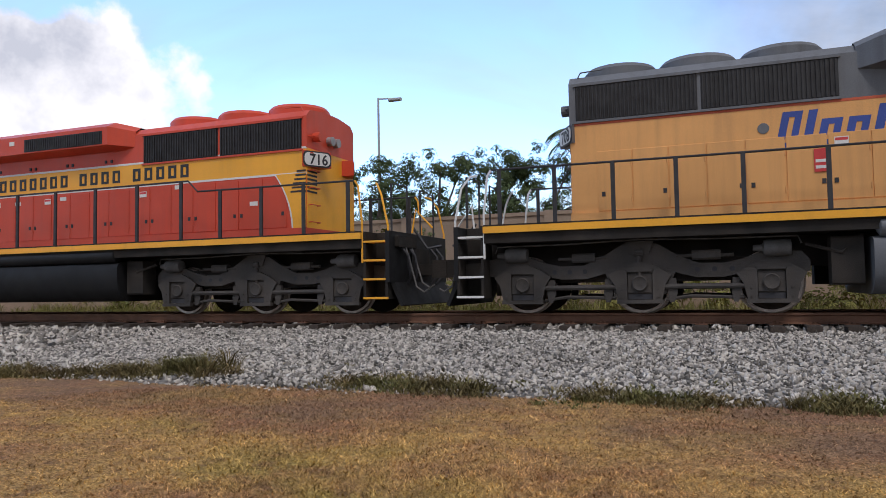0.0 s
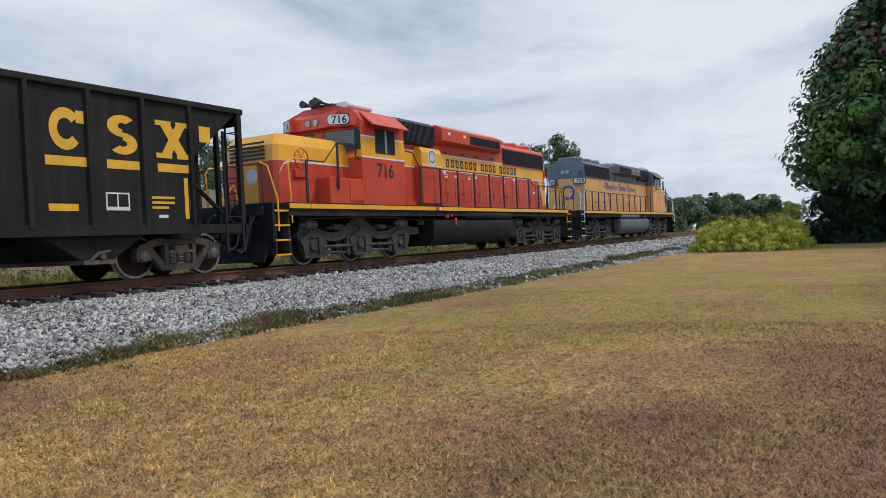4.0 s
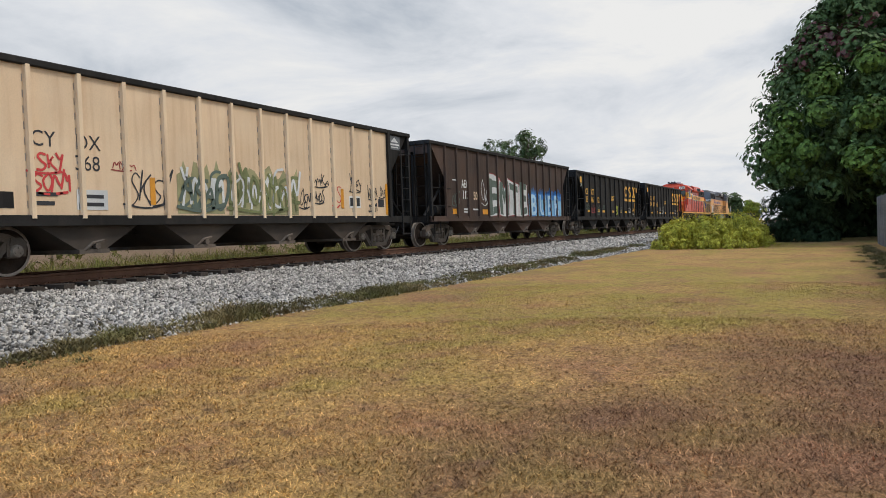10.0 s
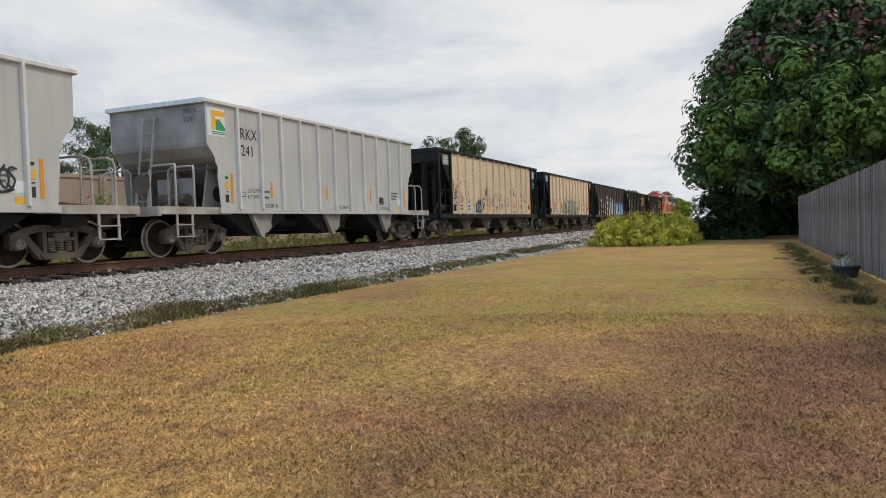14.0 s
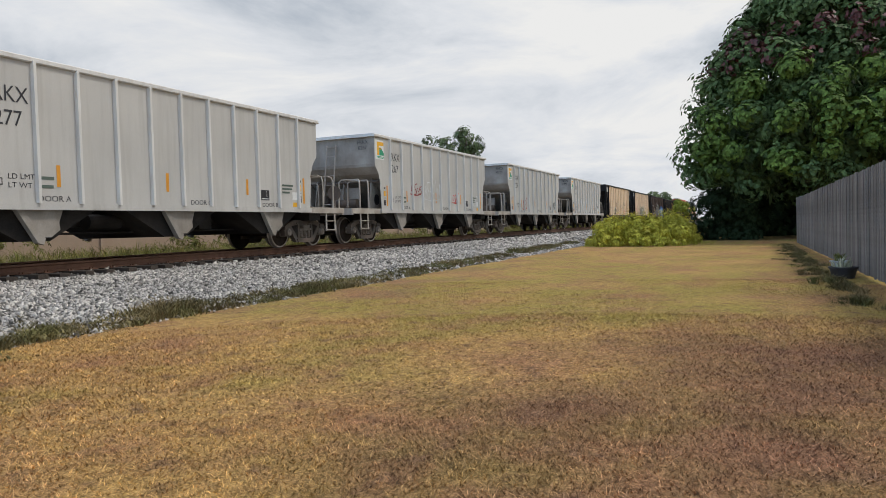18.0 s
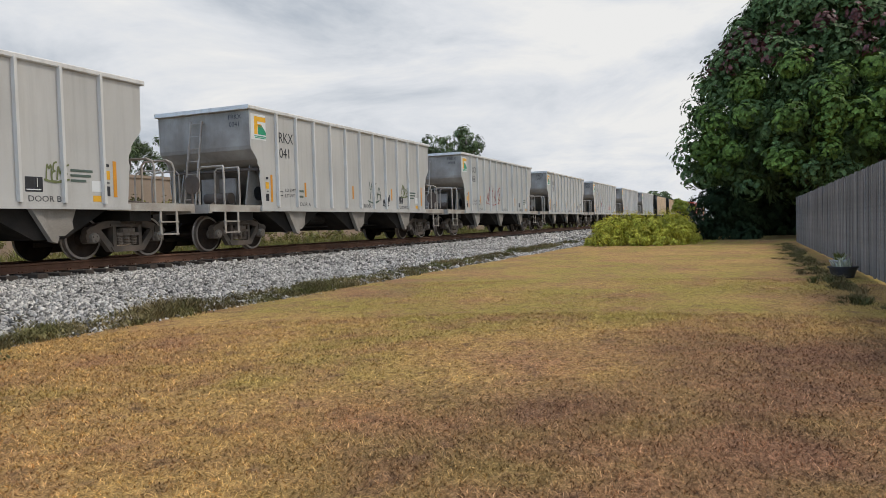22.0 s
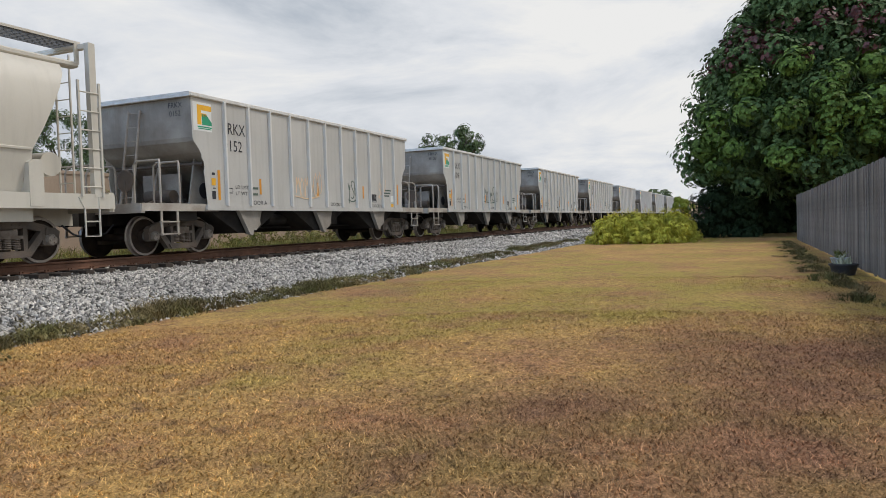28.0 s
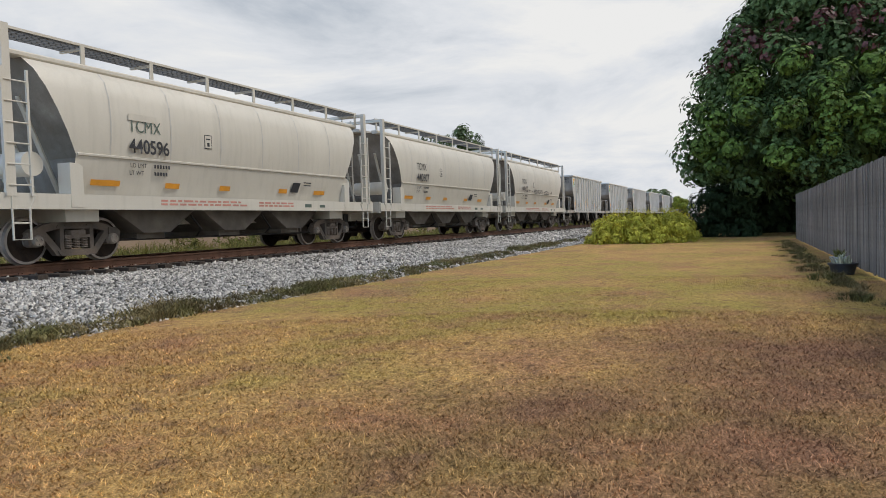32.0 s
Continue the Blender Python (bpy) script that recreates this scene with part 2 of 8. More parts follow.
M["spray_lime"] = material("lime_spray_paint", (0.42, 0.48, 0.05), 0.7, scale=2, vary=0.2, bump=0)
M["spray_teal"] = material("teal_spray_paint", (0.06, 0.36, 0.36), 0.7, scale=2, vary=0.15, bump=0)
M["pale_olive"] = material("pale_olive_spray_paint", (0.36, 0.33, 0.17), 0.75, scale=2, vary=0.25, second=(0.22, 0.23, 0.12), amount=0.5, bump=0)
M["spray_blue"] = material("light_blue_spray_paint", (0.25, 0.52, 0.72), 0.7, scale=2, vary=0.15, bump=0)
M["spray_pale"] = material("pale_blue_spray_paint", (0.48, 0.66, 0.78), 0.7, scale=2, vary=0.15, second=(0.25, 0.50, 0.72), amount=0.5, bump=0)
M["spray_deep"] = material("deep_blue_spray_paint", (0.05, 0.22, 0.56), 0.7, scale=2, vary=0.2, bump=0)
M["spray_olive"] = material("olive_spray_paint", (0.17, 0.19, 0.08), 0.8, scale=2, vary=0.25, bump=0)
M["spray_maroon"] = material("maroon_spray_paint", (0.30, 0.05, 0.05), 0.8, scale=2, vary=0.25, bump=0)
M["spray_white"] = material("white_spray_paint", (0.62, 0.63, 0.62), 0.7, scale=2, vary=0.15, bump=0)


# ================= mesh helpers =================
class Geo:
    """Collects vertices and faces of one mesh; mx mirrors it along the car."""

    def __init__(self, mx=1):
        self.v, self.f, self.mx = [], [], mx

    def add(self, pts, faces):
        o = len(self.v)
        self.v += [(p[0] * self.mx, p[1], p[2]) for p in pts]
        for f in faces:
            g = [o + i for i in f]
            self.f.append(g[::-1] if self.mx < 0 else g)
        return self

    def box(self, x0, x1, y0, y1, z0, z1, c=0.0):
        if c <= 0:
            p = [(x, y, z) for x in (x0, x1) for y in (y0, y1) for z in (z0, z1)]
            return self.add(p, ((0, 1, 3, 2), (4, 6, 7, 5), (0, 4, 5, 1), (2, 3, 7, 6), (0, 2, 6, 4), (1, 5, 7, 3)))
        # chamfered along x: octagonal section
        s = [(y0 + c, z0), (y1 - c, z0), (y1, z0 + c), (y1, z1 - c), (y1 - c, z1), (y0 + c, z1), (y0, z1 - c), (y0, z0 + c)]
        return self.prism(s, x0, x1, "x")

    def prism(self, poly, a, b, axis="y"):
        """poly: 2D outline, in (x, z) for y, (y, z) for x, (x, y) for z."""
        n = len(poly)

        def at(p, k):
            return (p[0], k, p[1]) if axis == "y" else (k, p[0], p[1]) if axis == "x" else (p[0], p[1], k)
        area = sum(poly[i][0] * poly[(i + 1) % n][1] - poly[(i + 1) % n][0] * poly[i][1] for i in range(n))
        if (area > 0) != (axis != "y"):
            poly = poly[::-1]
        if a > b:
            a, b = b, a
        pts = [at(p, a) for p in poly] + [at(p, b) for p in poly]
        fs = [tuple(range(n))[::-1], tuple(range(n, 2 * n))]
        fs += [(i, (i + 1) % n, n + (i + 1) % n, n + i) for i in range(n)]
        return self.add(pts, fs)

    def cyl(self, p0, p1, r, n=10, r1=None):
        return self.tube([p0, p1], r, n, r1)

    def tube(self, pts, r, n=6, r1=None):
        P = [Vector(p) for p in pts]
        rings = []
        ref = None
        for i, p in enumerate(P):
            d = (P[min(i + 1, len(P) - 1)] - P[max(i - 1, 0)]).normalized()
            if ref is None:
                ref = d.orthogonal().normalized()
            u = (ref - d * ref.dot(d))
            u = u.normalized() if u.length > 1e-6 else d.orthogonal().normalized()
            w = d.cross(u)
            ref = u
            rr = r if r1 is None else r + (r1 - r) * i / (len(P) - 1)
            rings.append([p + (u * math.cos(k * 2 * math.pi / n) + w * math.sin(k * 2 * math.pi / n)) * rr for k in range(n)])
        v = [q for ring in rings for q in ring]
        f = [(i * n + k, i * n + (k + 1) % n, (i + 1) * n + (k + 1) % n, (i + 1) * n + k) for i in range(len(P) - 1) for k in range(n)]
        f += [tuple(range(n))[::-1], tuple((len(P) - 1) * n + k for k in range(n))]
        return self.add(v, f)

    def lathe(self, prof, c, axis="y", n=24):
        """prof: (radius, offset along the axis) pairs, closed by caps at both ends."""
        v = []
        for r, o in prof:
            for k in range(n):
                a = 2 * math.pi * k / n
                q = (r * math.cos(a), r * math.sin(a))
                v.append((c[0] + q[0], c[1] + o, c[2] + q[1]) if axis == "y" else (c[0] + q[0], c[1] + q[1], c[2] + o) if axis == "z" else (c[0] + o, c[1] + q[0], c[2] + q[1]))
        f = [(i * n + k, i * n + (k + 1) % n, (i + 1) * n + (k + 1) % n, (i + 1) * n + k) for i in range(len(prof) - 1) for k in range(n)]
        f += [tuple(range(n))[::-1], tuple((len(prof) - 1) * n + k for k in range(n))]
        if axis == "y":
            f = [g[::-1] for g in f]
        return self.add(v, f)

    def mesh(self, name, smooth=False):
        me = bpy.data.meshes.new(name)
        me.from_pydata(self.v, [], self.f)
        if smooth:
            me.polygons.foreach_set("use_smooth", [True] * len(me.polygons))
            me.set_sharp_from_angle(angle=radians(38))
        me.validate()
        return me


def part(name, geo, mat, parent=None, label="", smooth=False, loc=None):
    """Links one mesh as one object, under a thing or a part."""
    me = geo if isinstance(geo, bpy.types.Mesh) else geo.mesh(name, smooth)
    if not me.materials:
        me.materials.append(M[mat] if isinstance(mat, str) else mat)
    ob = new(name, me)
    if parent:
        ob.parent = parent
    if loc:
        ob.location = loc
    if label:
        tagged(ob, label)
    return ob


def letters(text, size, x, z, y, mat, parent, name="lettering", width=1.0, bold=0.0, end=False, align="LEFT", space=1.0, label="", along=None):
    """Flat writing on the side of a car, or on its rear end when end is set."""
    cu = bpy.data.curves.new(name, "FONT")
    cu.body, cu.size, cu.align_x, cu.offset, cu.resolution_u = text, size / 0.72, align, bold, 3
    cu.space_character = space
    tmp = bpy.data.objects.new(name, cu)
    me = bpy.data.meshes.new_from_object(tmp)
    bpy.data.objects.remove(tmp)
    bpy.data.curves.remove(cu)
    for v in me.vertices:
        a, b = v.co.x * width, v.co.y
        v.co = (x + a * along[0], y + a * along[1], z + b) if along else (y, x - a, z + b) if end else (x + a, y, z + b)
    me.materials.clear()
    me.materials.append(M[mat])
    return part(name, me, None, parent, label)


def bars(rows, y, mat, parent, name="stencil_line", label=""):
    """Writing too small to read: one plain bar a word."""
    g = Geo()
    for x, z, w, h in rows:
        g.box(x, x + w, y - 0.002, y, z, z + h)
    ob = part(name, g, mat, parent, label)
    return tagged(ob, kind="stuff") if len(rows) > 1 else ob


def thing(name, label, category, group="", kind=""):
    e = new(name)
    e.empty_display_size = 0.3
    return tagged(e, label, category, group, kind)


TRAIN = []    # (vehicle, place in the train)


def wheel_mesh(r, cap=1.175, n=28):
    g = Geo()
    for s in (-1, 1):
        prof = [(0.10, 0.66), (r + 0.028, 0.675), (r + 0.03, 0.70), (r, 0.712), (r - 0.006, 0.80), (r - 0.055, 0.80), (r - 0.075, 0.765),
                (0.17, 0.735), (0.13, 0.78), (0.10, 0.80)]
        g.lathe([(a, s * o) for a, o in prof], (0, 0, 0), n=n)
        # bearing cap with its bolts
        g.lathe([(0.10, s * 0.80), (0.125, s * 0.84), (0.125, s * (cap - 0.055)), (0.100, s * (cap - 0.005)), (0.03, s * cap)], (0, 0, 0), n=14)
        for k in range(3):
            a = 2 * math.pi * k / 3
            g.cyl((0.06 * math.cos(a), s * (cap - 0.005), 0.06 * math.sin(a)), (0.06 * math.cos(a), s * (cap + 0.02), 0.06 * math.sin(a)), 0.019, 6)
    g.cyl((0, -0.7, 0), (0, 0.7, 0), 0.09, 10)
    me = g.mesh("wheelset", True)
    me.materials.append(M["wheel"])
    me.materials.append(M["tread"])
    me.materials.append(M["bearing"])
    for p in me.polygons:
        c = p.center
        rr = math.hypot(c.x, c.z)
        if rr > r - 0.036:
            p.material_index = 1
        elif abs(c.y) > 0.9 and rr < 0.14:
            p.material_index = 2
    return me


WHEEL_CAR, WHEEL_LOCO = wheel_mesh(0.457), wheel_mesh(0.508, 1.05)


def freight_truck(car, x):
    """Three-piece freight truck with its two wheelsets."""
    t = new("truck", TRUCK_MESHES["bolster"])
    t.parent, t.location = car, (x, 0, 0)
    for s in (-1, 1):
        f = new("side_frame", TRUCK_MESHES["side"])
        f.parent, f.rotation_euler = t, (0, 0, 0 if s < 0 else math.pi)
        sp = new("spring_nest", TRUCK_MESHES["springs"])
        sp.parent, sp.rotation_euler = t, (0, 0, 0 if s < 0 else math.pi)
    for a in (-0.9, 0.9):
        w = new("wheelset", WHEEL_CAR)
        w.parent, w.location = t, (a, 0, 0.457)
    return t


def make_truck_meshes():
    g = Geo()
    g.box(-0.2, 0.2, -1.02, 1.02, 0.46, 0.68, 0.03)
    g.lathe([(0.22, 0.68), (0.22, 0.80)], (0, 0, 0), "z", 14)
    g.box(-1.05, 1.05, -0.55, -0.47, 0.28, 0.38)
    g.box(-1.05, 1.05, 0.47, 0.55, 0.28, 0.38)
    bol = g.mesh("truck", False)
    bol.materials.append(M["truck_steel"])
    g = Geo()
    # side frame on the negative side: top chord, bottom chord, diagonals, columns, pedestals
    y0, y1 = -1.10, -0.96
    g.prism([(-1.06, 0.62), (-0.78, 0.76), (-0.50, 0.82), (0.50, 0.82), (0.78, 0.76), (1.06, 0.62), (1.06, 0.52), (0.74, 0.62), (0.46, 0.68),
             (-0.46, 0.68), (-0.74, 0.62), (-1.06, 0.52)], y0, y1)
    g.prism([(-0.46, 0.25), (-0.38, 0.14), (0.38, 0.14), (0.46, 0.25), (0.36, 0.27), (-0.36, 0.27)], y0 - 0.02, y1)
    for s in (-1, 1):
        g.prism([(s * 0.84, 0.60), (s * 0.70, 0.63), (s * 0.37, 0.25), (s * 0.38, 0.14), (s * 0.47, 0.15)], y0, y1)
        g.prism([(s * 0.31, 0.25), (s * 0.40, 0.25), (s * 0.40, 0.70), (s * 0.31, 0.70)], y0 - 0.015, y1)
        g.prism([(s * 0.78, 0.56), (s * 1.07, 0.52), (s * 1.09, 0.62), (s * 0.98, 0.70), (s * 0.80, 0.70)], y0 - 0.03, y1)
        g.prism([(s * 1.02, 0.36), (s * 1.07, 0.36), (s * 1.09, 0.54), (s * 1.02, 0.54)], y0 - 0.01, y1)
        g.prism([(s * 0.73, 0.36), (s * 0.78, 0.36), (s * 0.80, 0.60), (s * 0.73, 0.60)], y0 - 0.01, y1)
        for q in range(3):
            g.cyl((s * (0.10 + 0.16 * q), y0 - 0.012, 0.76), (s * (0.10 + 0.16 * q), y0, 0.76), 0.018, 6)
    g.box(-0.46, 0.46, -1.13, -1.09, 0.70, 0.74)
    side = g.mesh("side_frame", False)
    side.materials.append(M["truck_steel"])
    g = Geo()
    for x in (-0.19, 0, 0.19):
        for y in (-1.07, -0.95):
            prof = []
            for k in range(13):
                prof.append((0.085 if k % 2 else 0.062, 0.29 + k * 0.017))
            g.lathe(prof, (x, y, 0), "z", 10)
    g.box(-0.30, 0.30, -1.13, -0.92, 0.50, 0.56)
    g.box(-0.17, 0.17, -1.16, -0.92, 0.56, 0.66)
    sp = g.mesh("spring_nest", False)
    sp.materials.append(M["spring"])
    return {"bolster": bol, "side": side, "springs": sp}


TRUCK_MESHES = make_truck_meshes()


def couplers(car, half, mat="chassis"):
    for s in (-1, 1):
        g = Geo(s)
        g.box(half - 0.9, half - 0.02, -0.11, 0.11, 0.78, 0.98, 0.03)
        g.prism([(half - 0.22, -0.17), (half + 0.05, -0.15), (half + 0.10, -0.02), (half - 0.02, 0.03), (half - 0.04, 0.15), (half - 0.22, 0.16)], 0.72, 1.04, "z")
        part("coupler", g, mat, car)
        g = Geo(s)
        g.tube([(half - 0.55, -0.35, 0.75), (half - 0.3, -0.38, 0.55), (half - 0.02, -0.25, 0.50), (half + 0.02, -0.1, 0.52)], 0.022, 6)
        part("brake_hose", g, "ink", car, smooth=True)


def rungs(g, x0, x1, y, zs, r=0.012):
    for z in zs:
        g.cyl((x0, y, z), (x1, y, z), r, 6)


# ================= ground materials =================
def grass_material(name, blades=False):
    """Dry lawn: straw, brown thatch and green, mixed in patches by place."""
    m = bpy.data.materials.new(name)
    m.use_nodes = True
    nt = m.node_tree
    N, L = nt.nodes.new, nt.links.new
    b = nt.nodes["Principled BSDF"]
    b.inputs["Roughness"].default_value = 0.9
    b.inputs["Specular IOR Level"].default_value = 0.12
    tc = N("ShaderNodeTexCoord")

    def nz(scale, detail, loc=(0, 0, 0), rough=0.55):
        mp = N("ShaderNodeMapping")
        mp.inputs["Location"].default_value = loc
        L(tc.outputs["Object"], mp.inputs[0])
        t = N("ShaderNodeTexNoise")
        t.inputs["Scale"].default_value, t.inputs["Detail"].default_value, t.inputs["Roughness"].default_value = scale, detail, rough
        L(mp.outputs[0], t.inputs["Vector"])
        return t.outputs["Fac"]

    def rng(v, a, c, d=0.0, e=1.0):
        r = N("ShaderNodeMapRange")
        L(v, r.inputs["Value"])
        for s, x in zip(("From Min", "From Max", "To Min", "To Max"), (a, c, d, e)):
            r.inputs[s].default_value = x
        return r.outputs[0]

    def mix(f, a, c):
        x = N("ShaderNodeMix")
        x.data_type = "RGBA"
        for s, v in (("Factor", f), ("A", a), ("B", c)):
            if isinstance(v, tuple):
                x.inputs[s].default_value = (*v, 1)
            else:
                L(v, x.inputs[s])
        return x.outputs["Result"]

    straw = mix(rng(nz(7, 4), 0.35, 0.65), (0.495, 0.310, 0.108), (0.385, 0.232, 0.088))
    sep = N("ShaderNodeSeparateXYZ")
    L(tc.outputs["Object"], sep.inputs[0])

    def add(*v):
        out = v[0]
        for w in v[1:]:
            q = N("ShaderNodeMath"); q.operation = "ADD"
            L(out, q.inputs[0]); L(w, q.inputs[1])
            out = q.outputs[0]
        return out
    # olive band in the middle of the lawn
    olive = add(nz(0.45, 5, (4, 9, 0)), rng(sep.outputs["X"], 6.5, 9.0, -0.06, 0.12), rng(sep.outputs["X"], 14.0, 22.0, 0.0, -0.10))
    green = mix(rng(olive, 0.43, 0.63), straw, (0.335, 0.252, 0.070))
    # brown thatch, heavier towards one corner of the lawn
    corner = add(nz(0.42, 6, (1.3, 2.2, 0), 0.62), rng(sep.outputs["Y"], -0.2, 2.8, 0.19, -0.12), rng(sep.outputs["X"], 6.4, 8.2, 0.0, -0.24))
    worn = mix(rng(corner, 0.42, 0.74), green, (0.220, 0.118, 0.068))
    edge = add(nz(0.5, 6, (6.3, 1.2, 0), 0.62), rng(sep.outputs["Y"], 4.2, 5.6, -0.22, 0.12), rng(sep.outputs["X"], 2.0, 6.0, 0.0, -0.16))
    brown = mix(rng(edge, 0.42, 0.68), worn, (0.245, 0.150, 0.090))
    russet = mix(rng(nz(0.85, 6, (3, 6, 0), 0.66), 0.46, 0.66, 0.0, 0.75), brown, (0.330, 0.168, 0.092))
    spots = mix(rng(nz(3.4, 5, (7, 1, 0), 0.68), 0.54, 0.68, 0.0, 0.8), russet, (0.20, 0.112, 0.066))
    col = spots
    fac = rng(nz(110, 5), 0.3, 0.7, 0.52, 1.25) if not blades else rng(nz(3, 4), 0.3, 0.7, 0.8, 1.3)
    if blades:
        geo = N("ShaderNodeNewGeometry")
        mm = N("ShaderNodeMath"); mm.operation = "MULTIPLY"
        L(fac, mm.inputs[0]); L(rng(geo.outputs["Random Per Island"], 0, 1, 0.64, 1.55), mm.inputs[1])
        fac = mm.outputs[0]
    # tufts and gaps a few fingers wide
    for w in (rng(nz(15, 4, (2, 8, 0), 0.7), 0.36, 0.64, 0.74, 1.32), rng(nz(46, 3, (5, 3, 0), 0.7), 0.36, 0.64, 0.62, 1.42)):
        q = N("ShaderNodeMath"); q.operation = "MULTIPLY"
        L(fac, q.inputs[0]); L(w, q.inputs[1])
        fac = q.outputs[0]
    vs = N("ShaderNodeVectorMath"); vs.operation = "SCALE"
    L(col, vs.inputs[0]); L(fac, vs.inputs["Scale"])
    L(vs.outputs[0], b.inputs["Base Color"])
    if not blades:
        bp = N("ShaderNodeBump")
        bp.inputs["Strength"].default_value, bp.inputs["Distance"].default_value = 0.8, 0.03
        L(nz(28, 5, (0, 0, 0), 0.7), bp.inputs["Height"])
        L(bp.outputs[0], b.inputs["Normal"])
    return m


M["lawn"] = grass_material("dry_lawn")
M["lawn_blades"] = grass_material("dry_grass_blades", True)
M["rubble"] = material("grey_gravel_bed", (0.13, 0.122, 0.112), 0.95, scale=1.2, fine=30, vary=0.4, bump=1.0, bump_scale=24, spec=0.15)
M["stone"] = material("grey_limestone_ballast", (0.350, 0.326, 0.292), 0.9, scale=0.7, fine=40, vary=0.16, island=0.85, bump=0.3, spec=0.2)
M["verge"] = material("verge_grass", (0.105, 0.120, 0.036), 0.85, scale=1.1, fine=4, vary=0.35, second=(0.190, 0.135, 0.070), amount=0.85, island=0.5, bump=0, spec=0.15)
M["weeds"] = material("tall_weeds", (0.12, 0.135, 0.035), 0.8, scale=0.6, fine=4, vary=0.35, second=(0.26, 0.22, 0.08), amount=0.6, island=0.5, bump=0, spec=0.15)
M["bush"] = material("yellow_green_weeds", (0.46, 0.43, 0.055), 0.7, scale=1.2, fine=4, vary=0.25, second=(0.34, 0.34, 0.045), amount=0.5, island=0.45, bump=0, spec=0.2)
M["flower"] = material("yellow_florets", (0.62, 0.50, 0.04), 0.7, scale=4, vary=0.2, island=0.3, bump=0)
M["leaf"] = material("dark_green_leaf", (0.068, 0.110, 0.042), 0.62, scale=0.5, fine=3, vary=0.3, second=(0.108, 0.160, 0.054), amount=0.6, island=0.5, bump=0, spec=0.12)
# leaf colour darkened to paint in the shade under the big crown
M["shaded_shrub_leaf"] = material("shade_darkened_leaf", (0.026, 0.042, 0.019), 0.8, scale=0.5, fine=3, vary=0.3, island=0.4, bump=0, spec=0.05)
M["leaf_light"] = material("bright_green_leaf", (0.098, 0.158, 0.034), 0.62, scale=0.5, fine=3, vary=0.3, second=(0.115, 0.175, 0.036), amount=0.6, island=0.45, bump=0, spec=0.12)
M["leaf_red"] = material("red_blossom", (0.095, 0.026, 0.024), 0.6, scale=1, vary=0.3, island=0.5, bump=0)
M["leaf_far"] = material("distant_leaf", (0.085, 0.12, 0.050), 0.6, scale=0.4, fine=3, vary=0.3, island=0.45, bump=0, spec=0.12)
M["palm"] = material("palm_frond", (0.085, 0.125, 0.035), 0.5, scale=1, fine=3, vary=0.3, island=0.4, bump=0, spec=0.35)
M["bark"] = material("grey_bark", (0.12, 0.10, 0.085), 0.95, scale=3, fine=20, vary=0.35, bump=0.6)
M["post_grey"] = material("grey_painted_pole", (0.42, 0.44, 0.46), 0.5, scale=2, vary=0.1)
M["pale_leaf"] = material("pale_silvery_leaf", (0.42, 0.43, 0.30), 0.7, scale=3, vary=0.25, island=0.4, bump=0)


# ================= ground and track =================
rng = np.random.default_rng(7)


def bed_height(y):
    """Cross-section of the embankment: lawn, stone slope, tie level, far slope."""
    return np.interp(y, [6.6, 7.2, 11.0, 11.9, 12.25, 12.55, 12.9, 14.9, 15.4, 16.4, 18.5, 30.0], [-0.06, 0.03, 0.25, 0.275, 0.272, 0.30, 0.345, 0.35, 0.32, 0.24, 0.12, 0.10])


def sheet(name, x0, x1, y0, y1, nx, ny, height, mat, label, category, wobble=0.0):
    xs, ys = np.linspace(x0, x1, nx), np.linspace(y0, y1, ny)
    v = [(float(x), float(y), float(height(y)) + wobble * noise.noise(Vector((x * 0.5, y * 0.5, 0)))) for x in xs for y in ys]
    f = [(i * ny + j, (i + 1) * ny + j, (i + 1) * ny + j + 1, i * ny + j + 1) for i in range(nx - 1) for j in range(ny - 1)]
    me = bpy.data.meshes.new(name)
    me.from_pydata(v, [], f)
    me.polygons.foreach_set("use_smooth", [True] * len(me.polygons))
    me.materials.append(M[mat])
    return tagged(new(name, me), label, category, kind="structure")


def make_ground():
    xs = [-1500, -400, -120, -60, -30] + list(np.linspace(-15, 45, 41)) + [60, 90, 160, 400, 1500]
    ys = [-1500, -300, -60, -15] + list(np.linspace(-6, 8, 29)) + [12, 18, 30, 60, 160, 500, 1500]
    v = [(float(x), float(y), 0.02 * noise.noise(Vector((x * 0.35, y * 0.35, 3))) if abs(x) < 60 and abs(y) < 12 else 0.0) for x in xs for y in ys]
    ny = len(ys)
    f = [(i * ny + j, (i + 1) * ny + j, (i + 1) * ny + j + 1, i * ny + j + 1) for i in range(len(xs) - 1) for j in range(ny - 1)]
    me = bpy.data.meshes.new("ground")
    me.from_pydata(v, [], f)
    me.polygons.foreach_set("use_smooth", [True] * len(me.polygons))
    me.materials.append(M["lawn"])
    tagged(new("ground", me), "dry straw-brown mown lawn with bare patches", "lawn", kind="structure")


make_ground()
bed = sheet("trackbed", -70, 420, 6.6, 18.5, 300, 28, bed_height, "rubble", "sloping bed of pale grey crushed stone", "track bed", 0.03)


